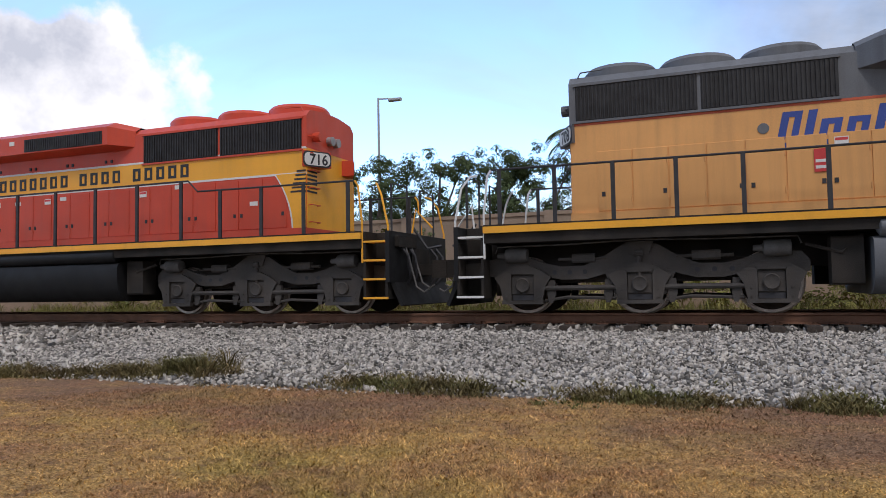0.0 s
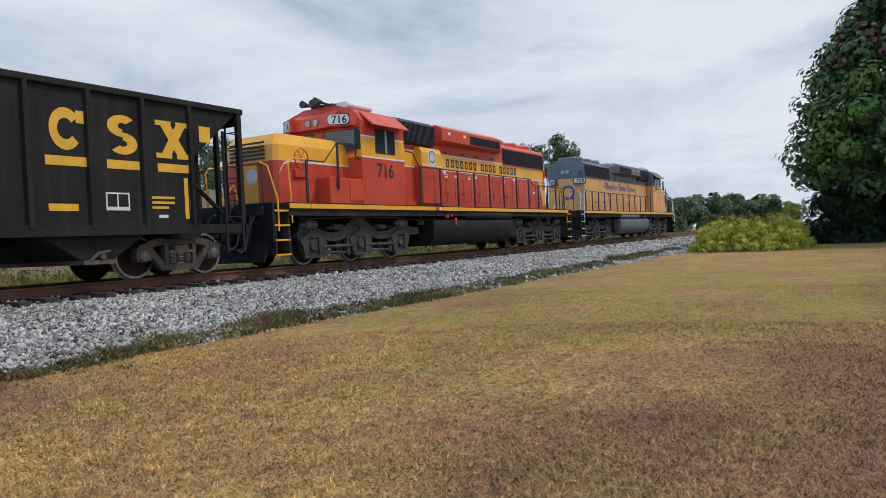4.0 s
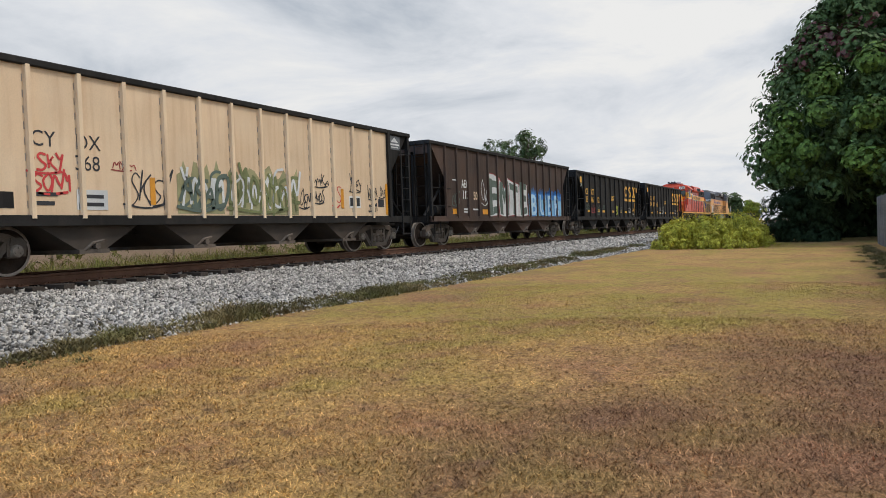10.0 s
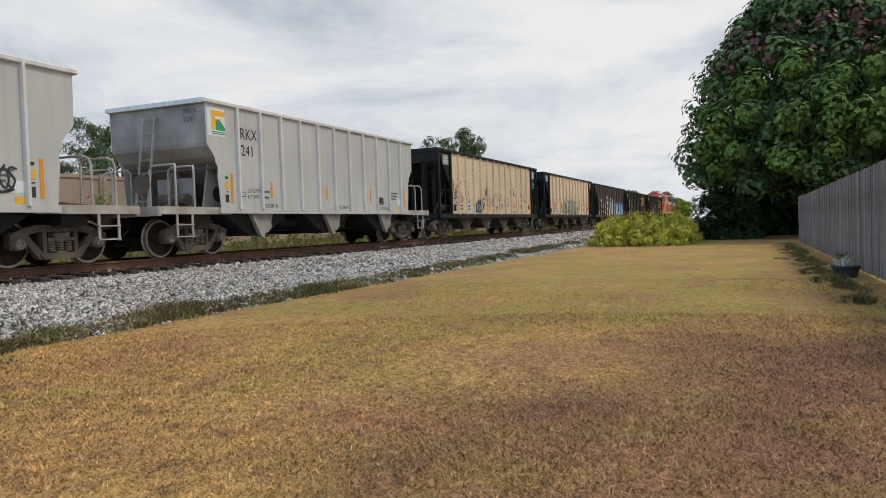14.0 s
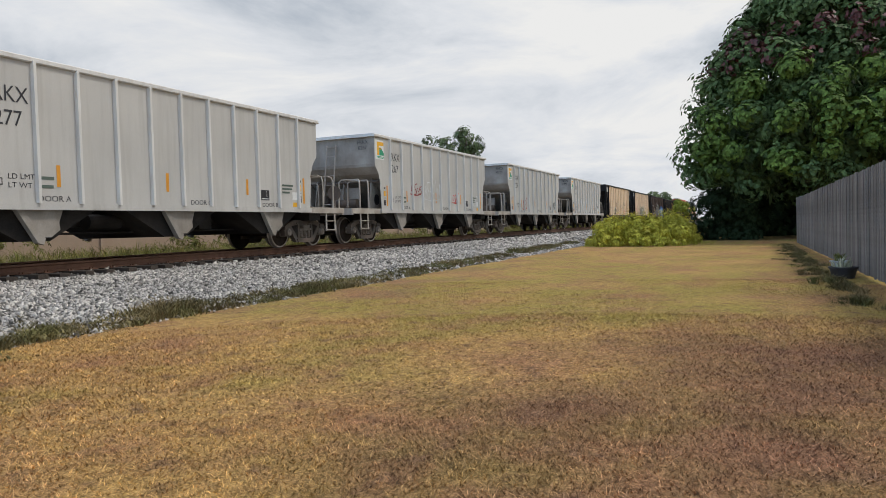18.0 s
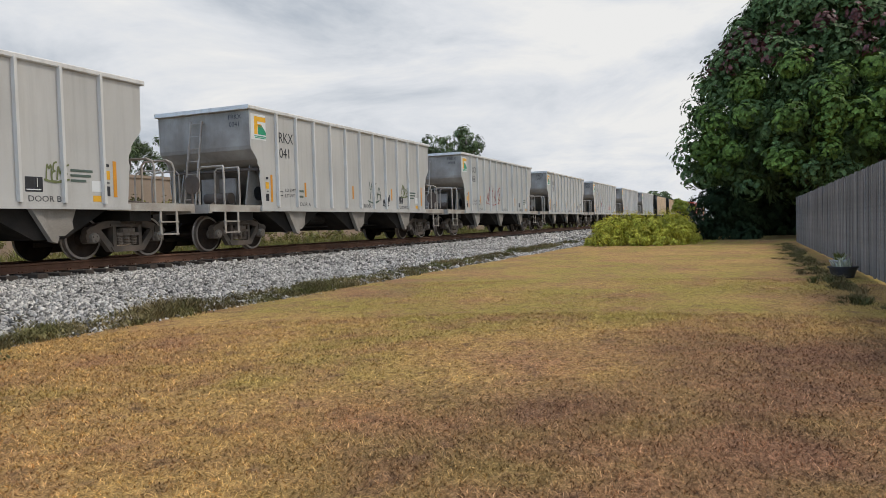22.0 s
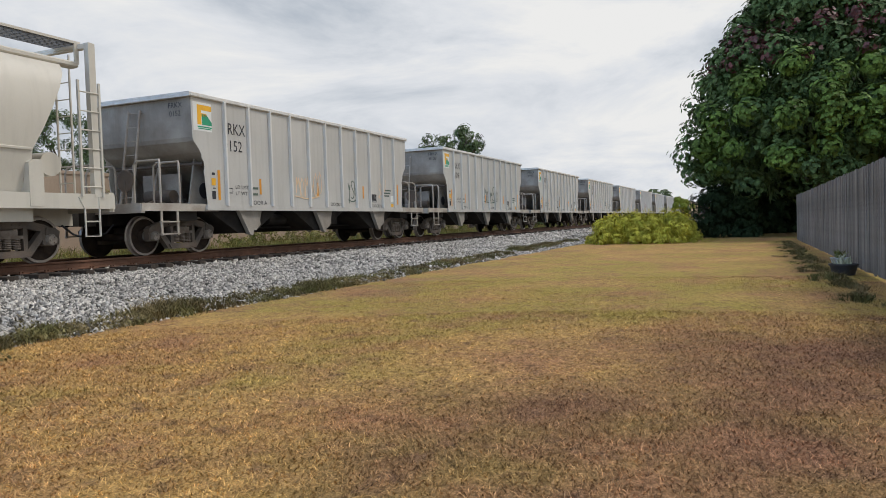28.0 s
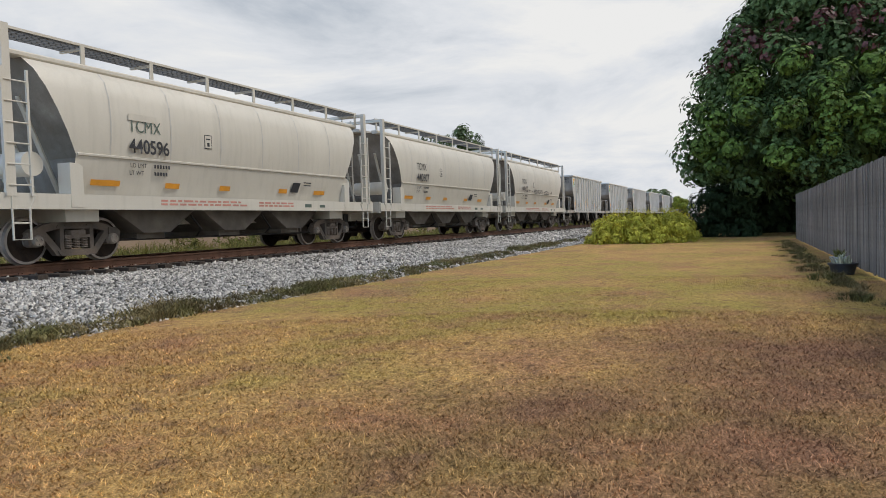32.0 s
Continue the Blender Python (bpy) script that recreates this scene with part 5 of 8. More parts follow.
def scribble(parent, x, z, w, h, mat, seed, y=-1.586, n=5, r=0.02, name="graffiti", label=""):
    """Spray-can tag: a run of hooked and crossing strokes, flat ribbons on the side."""
    rnd = random.Random(seed)
    g = Geo()
    n = max(2, min(n, int(w / (0.30 * h) + 0.5)) if w > 0.4 * h else 2)
    slant = rnd.uniform(-0.1, 0.25)
    for k in range(n + 1):
        if k < n:
            c = w / n * rnd.uniform(0.9, 1.25)
            hh, z0 = h * rnd.uniform(0.55, 0.95), z + h * rnd.uniform(0.0, 0.2)
            base = rnd.choice(STROKES)
            pts = [(x + w * k / n + c * (u + rnd.uniform(-0.12, 0.12)) + slant * hh * v, z0 + hh * (v + rnd.uniform(-0.08, 0.08))) for u, v in base]
        else:                                   # flourish under the tag
            pts = [(x - 0.05 * w, z + h * 0.1), (x + 0.5 * w, z - 0.02 * h), (x + 1.0 * w, z + h * 0.16), (x + 0.6 * w, z + 0.05 * h)]
        for _ in range(2):                      # round the corners
            q = [pts[0]]
            for (ax, az), (bx, bz) in zip(pts, pts[1:]):
                q += [(ax * 0.75 + bx * 0.25, az * 0.75 + bz * 0.25), (ax * 0.25 + bx * 0.75, az * 0.25 + bz * 0.75)]
            pts = q + [pts[-1]]
        rr = r * 0.72 * rnd.uniform(0.8, 1.2)
        for i in range(len(pts) - 1):
            (x0, z0), (x1, z1) = pts[i], pts[i + 1]
            l = math.hypot(x1 - x0, z1 - z0)
            if l < 1e-4:
                continue
            ex, ez = (x1 - x0) / l, (z1 - z0) / l
            nx, nz = -ez * rr, ex * rr
            x0, z0, x1, z1 = x0 - ex * rr * 0.5, z0 - ez * rr * 0.5, x1 + ex * rr * 0.5, z1 + ez * rr * 0.5
            yy = y - 0.0002 * (i % 5) - 0.0011 * k
            g.add([(x0 - nx, yy, z0 - nz), (x1 - nx, yy, z1 - nz), (x1 + nx, yy, z1 + nz), (x0 + nx, yy, z0 + nz)], [(0, 1, 2, 3)])
    return tagged(part(name, g, mat, parent), label, kind="stuff")


def painted_piece(car, x, z, w, h, fill, stroke, light, seed, y=-1.566):
    """A large graffiti piece: lobed field, dark bubble outlines, pale accents."""
    rnd = random.Random(seed)
    n = 14
    top = [(x + w * i / n, z + h * (0.82 + 0.18 * math.sin(i * 1.9 + seed)) * rnd.uniform(0.9, 1.05)) for i in range(n + 1)]
    polys(car, [[(x, z)] + top + [(x + w, z)]], fill, y)
    for q, m in ((0, stroke), (1, light), (2, stroke)):
        scribble(car, x + 0.05, z + 0.05, w * 0.96, h * 0.85, m, seed * 7 + q, y - 0.004 - 0.006 * q, 9, 0.055 if m == stroke else 0.045)


def grey_hoppers():
    base = platform_hopper()
    plan = [("0241", []), ("0229", [(-3.1, 1.3, 0.9, 0.8, "spray_maroon"), (4.0, 1.4, 0.5, 0.5, "ink")]),
            ("0267", [(-2.9, 1.75, 1.0, 0.55, "spray_maroon"), (-1.6, 1.55, 1.8, 0.9, "spray_white"), (1.4, 1.5, 0.7, 0.5, "mark_red"), (4.0, 1.4, 0.5, 0.6, "spray_white")]),
            ("0277", []),
            ("0068", [(-2.4, 1.45, 2.2, 1.25, "spray_maroon")]),
            ("0041", [(0.6, 1.35, 0.9, 0.9, "spray_grey"), (1.7, 1.25, 0.5, 0.4, "ink"), (3.2, 1.6, 0.6, 0.6, "spray_olive")]),
            ("0106", [(1.2, 1.70, 0.75, 0.45, "ink"), (3.4, 1.55, 0.5, 0.45, "spray_olive")]),
            ("0115", [(-1.1, 1.35, 0.75, 0.75, "ink"), (1.75, 1.55, 0.6, 0.35, "mark_orange")]),
            ("0109", [(-0.6, 1.5, 2.1, 0.8, "spray_grey")]),
            ("0152", [(-1.6, 1.4, 1.4, 0.8, "car_tan"), (1.4, 1.35, 0.6, 0.7, "spray_grey"), (3.5, 1.5, 0.5, 0.6, "car_tan")])]
    for k, (number, marks) in enumerate(plan):
        car = base if k == 0 else copy_thing(base, pose(0, 0, 0))
        plan[k] = (car, number, marks)
    for k, (car, number, marks) in enumerate(plan):
        u = 76.48 - 15.33 * (k + 0.5)
        TRAIN.append((car, u))
        extra = " with sprayed graffiti" if marks else ""
        tagged(car, "pale grey open-top aggregate hopper car" + extra + " numbered " + number)
        letters("FRKX", 0.30, -4.70, 2.99, -1.587, "ink", car, width=0.86)
        letters(number, 0.29, -4.70, 2.56, -1.587, "ink", car, width=0.92)
        letters("FRKX", 0.13, -0.92, 3.52, -5.85, "ink", car, end=True)
        letters(number, 0.13, -0.95, 3.32, -5.85, "ink", car, end=True)
        for j, (x, z, w, h, m) in enumerate(marks):
            scribble(car, x, z, w, h, m, k * 10 + j, n=4 if w < 1.2 else 7, r=0.03 if m == "ink" else 0.024)


# ================= ribbed coal-type hoppers =================
def ribbed_hopper(body, ends, label, group, cream=False, stakes=(6.3, 15), lift=0.0):
    car = thing("hopper_car", label, "freight car", group)
    W, T, S, E = 1.56, 3.76 + lift if cream else 3.70 if body == "rust_brown" else 3.62, 1.06, 7.66 if cream else 7.78
    for s in (-1, 1):
        g = Geo()
        if cream:
            poly = [(-6.3, S), (6.3, S), (6.3, T), (-6.3, T)]
        else:
            xs = 6.58 if body == "rust_brown" else 6.24
            poly = [(-xs, S), (xs, S), (xs, 2.42), (E - 0.1, T), (-E + 0.1, T), (-xs, 2.42)]
        g.prism(poly, s * W, s * (W - 0.012))
        part("side_sheet", g, body, car)
        g = Geo()
        xe, n = stakes
        for k in range(n):
            x = -xe + 2 * xe / (n - 1) * k
            g.prism([(x - 0.055, s * W), (x - 0.04, s * (W + 0.07)), (x + 0.04, s * (W + 0.07)), (x + 0.055, s * W)], S - 0.04, T - 0.05, "z")
        part("side_ribs", g, "cream_rib" if cream else body, car, "row of riveted vertical side stakes")
        if cream:
            g = Geo()                           # stitch welds beside each stake
            for k in range(n):
                x = -xe + 2 * xe / (n - 1) * k - 0.075
                for q in range(9):
                    g.box(x - 0.007, x + 0.007, min(s * W, s * (W + 0.008)), max(s * W, s * (W + 0.008)), 1.2 + q * 0.275, 1.33 + q * 0.275)
            tagged(part("stitch_weld", g, "dusty_shaded", car), kind="stuff")
        if cream:
            for k in (-1, 1):
                g = Geo()
                g.prism([(k * 6.26, S), (k * 6.40, S), (k * 6.40, T), (k * 6.26, T)], s * W, s * (W + 0.085))
                g.prism([(k * 6.35, 2.30), (k * (E - 0.1), T), (k * 6.35, T)], s * (W - 0.012), s * (W + 0.002))
                part("end_panel", g, ends, car, "black triangular end panel")
        g = Geo()
        g.box(-E, E, s * W - 0.07, s * W + 0.09, T - 0.07, T + 0.06, 0.02)
        part("top_rail", g, ends, car)
        g = Geo()
        g.box(-E, E, s * W - 0.05, s * W + 0.05, S - 0.17, S + 0.02)
        part("side_sill", g, body if not cream else ends, car)
        for k in (-1, 1):
            g = Geo(k)
            g.box(E - 0.16, E - 0.04, s * W - 0.05, s * W + 0.05, S - 0.15, T)
            part("corner_post", g, ends, car)
            g = Geo(k)                      # side ladder by the corner
            if (k > 0) == (s < 0):
                for x in (E - 0.62, E - 0.14):
                    g.box(x - 0.03, x + 0.03, s * (W + 0.06) - 0.015, s * (W + 0.06) + 0.015, 0.45, T - 0.5)
                rungs(g, E - 0.62, E - 0.14, s * (W + 0.06), [0.5 + 0.37 * q for q in range(8)])
                part("ladder", g, ends, car)
            else:
                rungs(g, 6.2, E - 0.1, s * (W + 0.02), (1.45, 2.10))
                g.cyl((E - 0.75, s * W, 1.1), (E - 0.75, s * W, 2.6), 0.014, 6)
                g.tube([(E - 0.3, s * W, 0.9), (E - 0.3, s * W, 0.45), (E - 0.75, s * W, 0.45), (E - 0.75, s * W, 0.9)], 0.02, 6)
                part("grab_iron", g, ends, car)
    for k in (-1, 1):
        g = Geo(k)
        g.prism([(E - 0.08, T), (E - 0.12, T), (4.65, 1.1), (4.70, 1.06)], -W + 0.012, W - 0.012)
        g.box(E - 0.14, E - 0.08, -W, W, 3.30, T)
        part("slope_sheet", g, body if not cream else ends, car)
        g = Geo(k)
        g.box(E - 0.16, E - 0.02, -W, W, T - 0.07, T + 0.07, 0.02)
        part("end_top_rail", g, ends, car)
        g = Geo(k)
        g.box(E - 0.20, E, -W, W, 0.88, 1.10)
        g.box(-0.1, E, -0.28, 0.28, 0.72, 1.04)
        g.box(5.9, 6.7, -1.3, 1.3, 0.80, 1.02)
        part("centre_sill", g, "chassis", car)
        g = Geo(k)                          # uprights that carry the slope sheet
        for y in (-1.0, -0.5, 0.0, 0.5, 1.0):
            g.box(6.85, 6.95, y - 0.05, y + 0.05, 1.02, 3.02)
        for y in (-1.25, 1.25):
            g.tube([(E - 0.1, y, 1.1), (6.1, y, 2.38)], 0.05, 6)
        g.box(E - 0.16, E - 0.08, -0.9, -0.8, 1.0, 3.4)
        g.box(E - 0.16, E - 0.08, 0.8, 0.9, 1.0, 3.4)
        part("end_frame", g, ends, car)
        g = Geo(k)                          # end ladder
        for y in (-1.42, -1.02):
            g.box(E, E + 0.03, y - 0.02, y + 0.02, 0.9, T)
        for q in range(8):
            g.cyl((E + 0.02, -1.42, 1.1 + 0.35 * q), (E + 0.02, -1.02, 1.1 + 0.35 * q), 0.012, 6)
        part("end_ladder", g, ends, car)
    g = Geo(-1)
    g.cyl((6.9, -1.2, 1.32), (5.9, -1.2, 1.32), 0.18, 12)
    part("air_reservoir", g, "chassis", car, smooth=True)
    for x in (-4.15, -1.4, 1.4, 4.15):
        g = Geo()
        g.prism([(x - 1.30, 1.04), (x + 1.30, 1.04), (x + 0.24, 0.40), (x - 0.24, 0.40)], -1.45, 1.45)
        part("discharge_hopper", g, body if not cream else "soot", car, "grimy sloping discharge hopper")
        g = Geo()
        g.box(x - 0.32, x + 0.32, -1.52, 1.52, 0.36, 0.44)
        g.cyl((x + 0.05, -1.56, 0.50), (x + 0.05, -1.40, 0.50), 0.06, 8)
        g.tube([(x - 0.2, -1.5, 0.42), (x - 0.05, -1.55, 0.56), (x + 0.2, -1.52, 0.60)], 0.03, 6)
        part("gate_lock", g, "truck_steel", car)
    for s in (-1, 1):
        freight_truck(car, s * 6.30)
    couplers(car, 8.5)
    return car


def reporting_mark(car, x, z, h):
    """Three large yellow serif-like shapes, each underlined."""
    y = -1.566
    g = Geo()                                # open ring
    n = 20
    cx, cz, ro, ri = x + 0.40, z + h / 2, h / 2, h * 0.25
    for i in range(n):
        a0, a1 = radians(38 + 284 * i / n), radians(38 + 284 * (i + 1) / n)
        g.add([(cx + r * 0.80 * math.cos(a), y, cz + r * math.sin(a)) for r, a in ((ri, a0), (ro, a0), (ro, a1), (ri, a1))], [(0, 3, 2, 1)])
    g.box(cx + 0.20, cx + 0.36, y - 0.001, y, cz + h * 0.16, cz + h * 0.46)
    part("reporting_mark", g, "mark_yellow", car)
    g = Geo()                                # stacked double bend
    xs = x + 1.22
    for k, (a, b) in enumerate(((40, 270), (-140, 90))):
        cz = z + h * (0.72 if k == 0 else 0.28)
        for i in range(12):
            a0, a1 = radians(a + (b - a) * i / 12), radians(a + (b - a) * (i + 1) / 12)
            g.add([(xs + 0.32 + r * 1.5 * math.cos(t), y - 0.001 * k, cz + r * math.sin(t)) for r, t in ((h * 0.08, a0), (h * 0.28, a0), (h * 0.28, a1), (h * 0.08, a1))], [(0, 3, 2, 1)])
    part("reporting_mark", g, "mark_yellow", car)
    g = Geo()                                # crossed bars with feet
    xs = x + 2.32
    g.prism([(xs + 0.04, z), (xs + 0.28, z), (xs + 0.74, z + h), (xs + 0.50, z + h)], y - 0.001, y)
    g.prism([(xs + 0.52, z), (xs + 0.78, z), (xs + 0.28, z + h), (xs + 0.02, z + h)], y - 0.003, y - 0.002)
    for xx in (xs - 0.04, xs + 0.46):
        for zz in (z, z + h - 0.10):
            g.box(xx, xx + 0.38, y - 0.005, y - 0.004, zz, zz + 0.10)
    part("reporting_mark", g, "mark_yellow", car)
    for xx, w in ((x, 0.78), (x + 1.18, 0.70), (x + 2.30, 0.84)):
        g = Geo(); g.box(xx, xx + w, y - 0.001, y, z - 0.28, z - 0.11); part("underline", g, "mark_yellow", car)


def black_hoppers():
    y = -1.566
    for k, (u, number) in enumerate(((152.87, "348742"), (135.44, "350612"))):
        car = ribbed_hopper("black", "black", "black open-top hopper car with yellow lettering and underlined marks", "ribbed hopper cars", False, (6.3, 12))
        TRAIN.append((car, u))
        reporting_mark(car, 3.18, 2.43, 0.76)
        g = Geo(); g.box(6.56, 6.86, y - 0.002, y, 2.84, 3.18); part("yellow_square", g, "mark_yellow", car)
        g = Geo(); g.box(-6.95, -6.63, y - 0.002, y, 3.02, 3.36); part("yellow_square", g, "mark_yellow", car)
        for q, (xx, nn) in enumerate(((-5.95, number[:2]), (-4.82, number[2:4]), (-3.56, number[4:]))):
            letters(nn, 0.34, xx, 1.93, y, "mark_yellow", car, bold=0.012, width=0.95)
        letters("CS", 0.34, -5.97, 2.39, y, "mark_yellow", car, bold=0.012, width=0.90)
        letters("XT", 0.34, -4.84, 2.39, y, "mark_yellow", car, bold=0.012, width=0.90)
        for xx, w in ((-5.62, 0.45), (-2.46, 0.5), (-0.10, 0.42), (1.9, 0.4), (3.2, 0.55)):
            g = Geo(); g.box(xx, xx + w, y - 0.002, y, 1.34, 1.47); part("reflector", g, "mark_yellow", car)
        g = Geo(); g.box(6.10, 6.20, y - 0.002, y, 1.20, 2.05); part("reflector", g, "mark_yellow", car)
        g = Geo(); g.box(-0.45, 0.35, y - 0.002, y, 2.10, 2.42); part("data_board", g, "mark_yellow", car)
        g = Geo(); g.box(-0.42, 0.32, y - 0.004, y - 0.002, 2.13, 2.39); part("data_board", g, "black", car)
        bars([(-0.2, 2.30, 0.32, 0.05), (-0.35, 2.18, 0.6, 0.07)], y - 0.005, "mark_yellow", car)
        g = Geo(); g.box(4.30, 4.80, y - 0.002, y, 1.36, 1.70); part("stencil_box", g, "white", car)
        g = Geo(); g.box(4.33, 4.53, y - 0.004, y - 0.002, 1.43, 1.67); g.box(4.56, 4.77, y - 0.004, y - 0.002, 1.43, 1.67); part("stencil_box", g, "black", car)
        bars([(5.3, 1.60, 0.55, 0.05), (5.3, 1.50, 0.55, 0.05), (5.3, 1.40, 0.40, 0.05), (-3.5, 1.46, 0.42, 0.05), (-3.5, 1.36, 0.42, 0.05)], y - 0.002, "mark_yellow", car)
        bars([(5.45, 1.22, 0.22, 0.06)], y - 0.002, "white", car)
        if k == 0:
            scribble(car, -2.3, 1.30, 1.6, 0.9, "spray_white", 71, y, 3, 0.03)
            scribble(car, -0.9, 1.45, 0.7, 0.6, "spray_grey", 72, y - 0.004, 3, 0.03)
        else:
            scribble(car, 0.68, 1.22, 0.65, 0.72, "spray_lime", 73, y, 3, 0.04)
            scribble(car, -5.9, 1.5, 0.7, 0.35, "spray_grey", 77, y, 4, 0.02)
            scribble(car, -3.6, 1.2, 0.6, 0.5, "spray_grey", 78, y, 4, 0.02)
            scribble(car, -4.85, 1.30, 0.75, 0.5, "spray_maroon", 74, y, 4, 0.03)
            scribble(car, -2.4, 1.55, 0.5, 0.3, "spray_grey", 75, y, 4)
            scribble(car, 1.9, 1.4, 0.5, 0.4, "spray_grey", 76, y, 3)
            letters("28-", 0.20, -6.93, 2.80, y, "white", car)


def polys(car, shapes, mat, y, name="graffiti"):
    g = Geo()
    for k, s in enumerate(shapes):
        g.prism(s, y - 0.001 - 0.0006 * k, y)
    ob = part(name, g, mat, car)
    return tagged(ob, kind="stuff") if len(shapes) > 3 else ob


def brown_hopper():
    y = -1.566
    car = ribbed_hopper("rust_brown", "black", "rusty brown open-top hopper car with large white and blue graffiti", "ribbed hopper cars", False, (6.6, 15))
    TRAIN.append((car, 118.62))
    letters("AEX", 0.31, -5.24, 2.18, y, "white", car, bold=0.01, width=0.70)
    letters("113", 0.31, -5.20, 1.76, y, "white", car, bold=0.01, width=0.85)
    letters("50", 0.31, -4.22, 1.74, y, "car_tan", car, bold=0.01, width=0.85)
    bars([(-6.0, 2.42, 0.4, 0.04), (-5.1, 1.32, 0.5, 0.06), (-4.3, 1.32, 0.6, 0.06), (-5.1, 1.22, 0.4, 0.05)], y, "spray_white", car)
    for xx in (-6.05, -3.4):
        g = Geo(); g.box(xx, xx + 0.5, y - 0.002, y, 1.16, 1.36); part("reflector", g, "mark_orange", car)
    scribble(car, -6.05, 1.45, 0.6, 0.6, "spray_grey", 81, y, 3)
    scribble(car, -3.45, 1.5, 0.65, 1.1, "spray_white", 82, y, 6)
    # tall block figures: pale field, dark strokes, red edge
    X, Z, H = -2.78, 1.10, 1.75
    X0 = X

    def hand(shapes):
        """Loosens straight outlines: each side broken once, leaning and wavering."""
        out = []
        for sh in shapes:
            pts = []
            for (ax, az), (bx, bz) in zip(sh, sh[1:] + sh[:1]):
                pts += [(ax, az), ((ax + bx) / 2, (az + bz) / 2)]
            out.append([(X0 + (p - X0) * 0.90 + 0.05 * math.sin(4.1 * q + 1.7 * p) - 0.03 * (q - Z), q + 0.045 * math.sin(3.3 * p + q)) for p, q in pts])
        return out
    polys(car, hand([[(X - 0.05, Z - 0.04), (X + 4.9, Z - 0.04), (X + 4.85, Z + 1.44), (X + 3.8, Z + 1.44), (X + 3.72, Z + 1.5), (X + 2.46, Z + 1.6), (X + 2.2, Z + 1.5), (X + 1.9, Z + 1.25), (X + 1.3, Z + 1.68), (X + 1.15, Z + 1.67), (X - 0.05, Z + 1.80)]]), "spray_maroon", y)
    polys(car, hand([[(X, Z), (X + 1.15, Z), (X + 1.2, Z + 1.62), (X, Z + H)], [(X + 1.22, Z), (X + 2.45, Z), (X + 2.4, Z + 1.6), (X + 1.9, Z + 1.2), (X + 1.25, Z + 1.62)],
                [(X + 2.5, Z), (X + 3.6, Z), (X + 3.75, Z + 1.45), (X + 2.45, Z + 1.55)], [(X + 3.66, Z), (X + 4.85, Z), (X + 4.8, Z + 1.4), (X + 3.8, Z + 1.4)]]), "spray_white", y - 0.004)
    dark = []
    for x0, w in ((X + 0.08, 1.0), (X + 3.85, 0.85)):                        # comb-like figures
        dark += [[(x0, Z + 0.06), (x0 + 0.36, Z + 0.06), (x0 + 0.36, Z + 1.5), (x0, Z + 1.55)]]
        dark += [[(x0 + 0.36, Z + q), (x0 + w, Z + q), (x0 + w, Z + q + 0.28), (x0 + 0.36, Z + q + 0.28)] for q in (0.08, 0.62, 1.16)]
    dark += [[(X + 1.3, Z + 0.06), (X + 1.62, Z + 0.06), (X + 1.62, Z + 1.5), (X + 1.3, Z + 1.5)], [(X + 2.05, Z + 0.06), (X + 2.36, Z + 0.06), (X + 2.36, Z + 1.48), (X + 2.05, Z + 1.48)],
             [(X + 1.62, Z + 1.5), (X + 1.62, Z + 1.0), (X + 1.86, Z + 0.55), (X + 2.05, Z + 1.0), (X + 2.05, Z + 1.48), (X + 1.86, Z + 1.05)],
             [(X + 2.55, Z + 1.12), (X + 3.6, Z + 1.08), (X + 3.6, Z + 1.36), (X + 2.55, Z + 1.42)], [(X + 2.95, Z + 0.06), (X + 3.25, Z + 0.06), (X + 3.25, Z + 1.12), (X + 2.95, Z + 1.12)]]
    polys(car, hand(dark), "spray_grey", y - 0.008)
    X = 1.78
    rnd = random.Random(5)
    field = [(X + 4.62 * k / 24, Z + 1.04 + 0.06 * math.sin(k * 1.3)) for k in range(25)]
    polys(car, [[(X, Z), (X + 4.62, Z)] + field[::-1]], "spray_blue", y)
    flames = []
    for k in range(44):                         # splashed upper edge in four tufts
        u = k / 43
        x0, tuft = X + 0.10 + 4.4 * u, abs(math.sin(u * math.pi * 4))
        lean = (((u * 4) % 1.0) - 0.5) * 0.35
        flames.append([(x0 - 0.06, Z + 0.80), (x0 + 0.08, Z + 0.80), (x0 + 0.02 + lean, Z + 1.06 + 0.38 * tuft * rnd.uniform(0.6, 1.0))])
    polys(car, flames, "spray_deep", y - 0.003)
    for k, (x0, ch) in enumerate(((0.16, "B"), (1.30, "U"), (2.42, "E"), (3.42, "R"))):
        letters(ch, 0.98, X + x0, Z + 0.06, y - 0.031, "spray_deep", car, name="graffiti", bold=0.085, width=0.98)
        letters(ch, 0.98, X + x0, Z + 0.06, y - 0.034, "spray_pale", car, name="graffiti", bold=0.030, width=0.98)


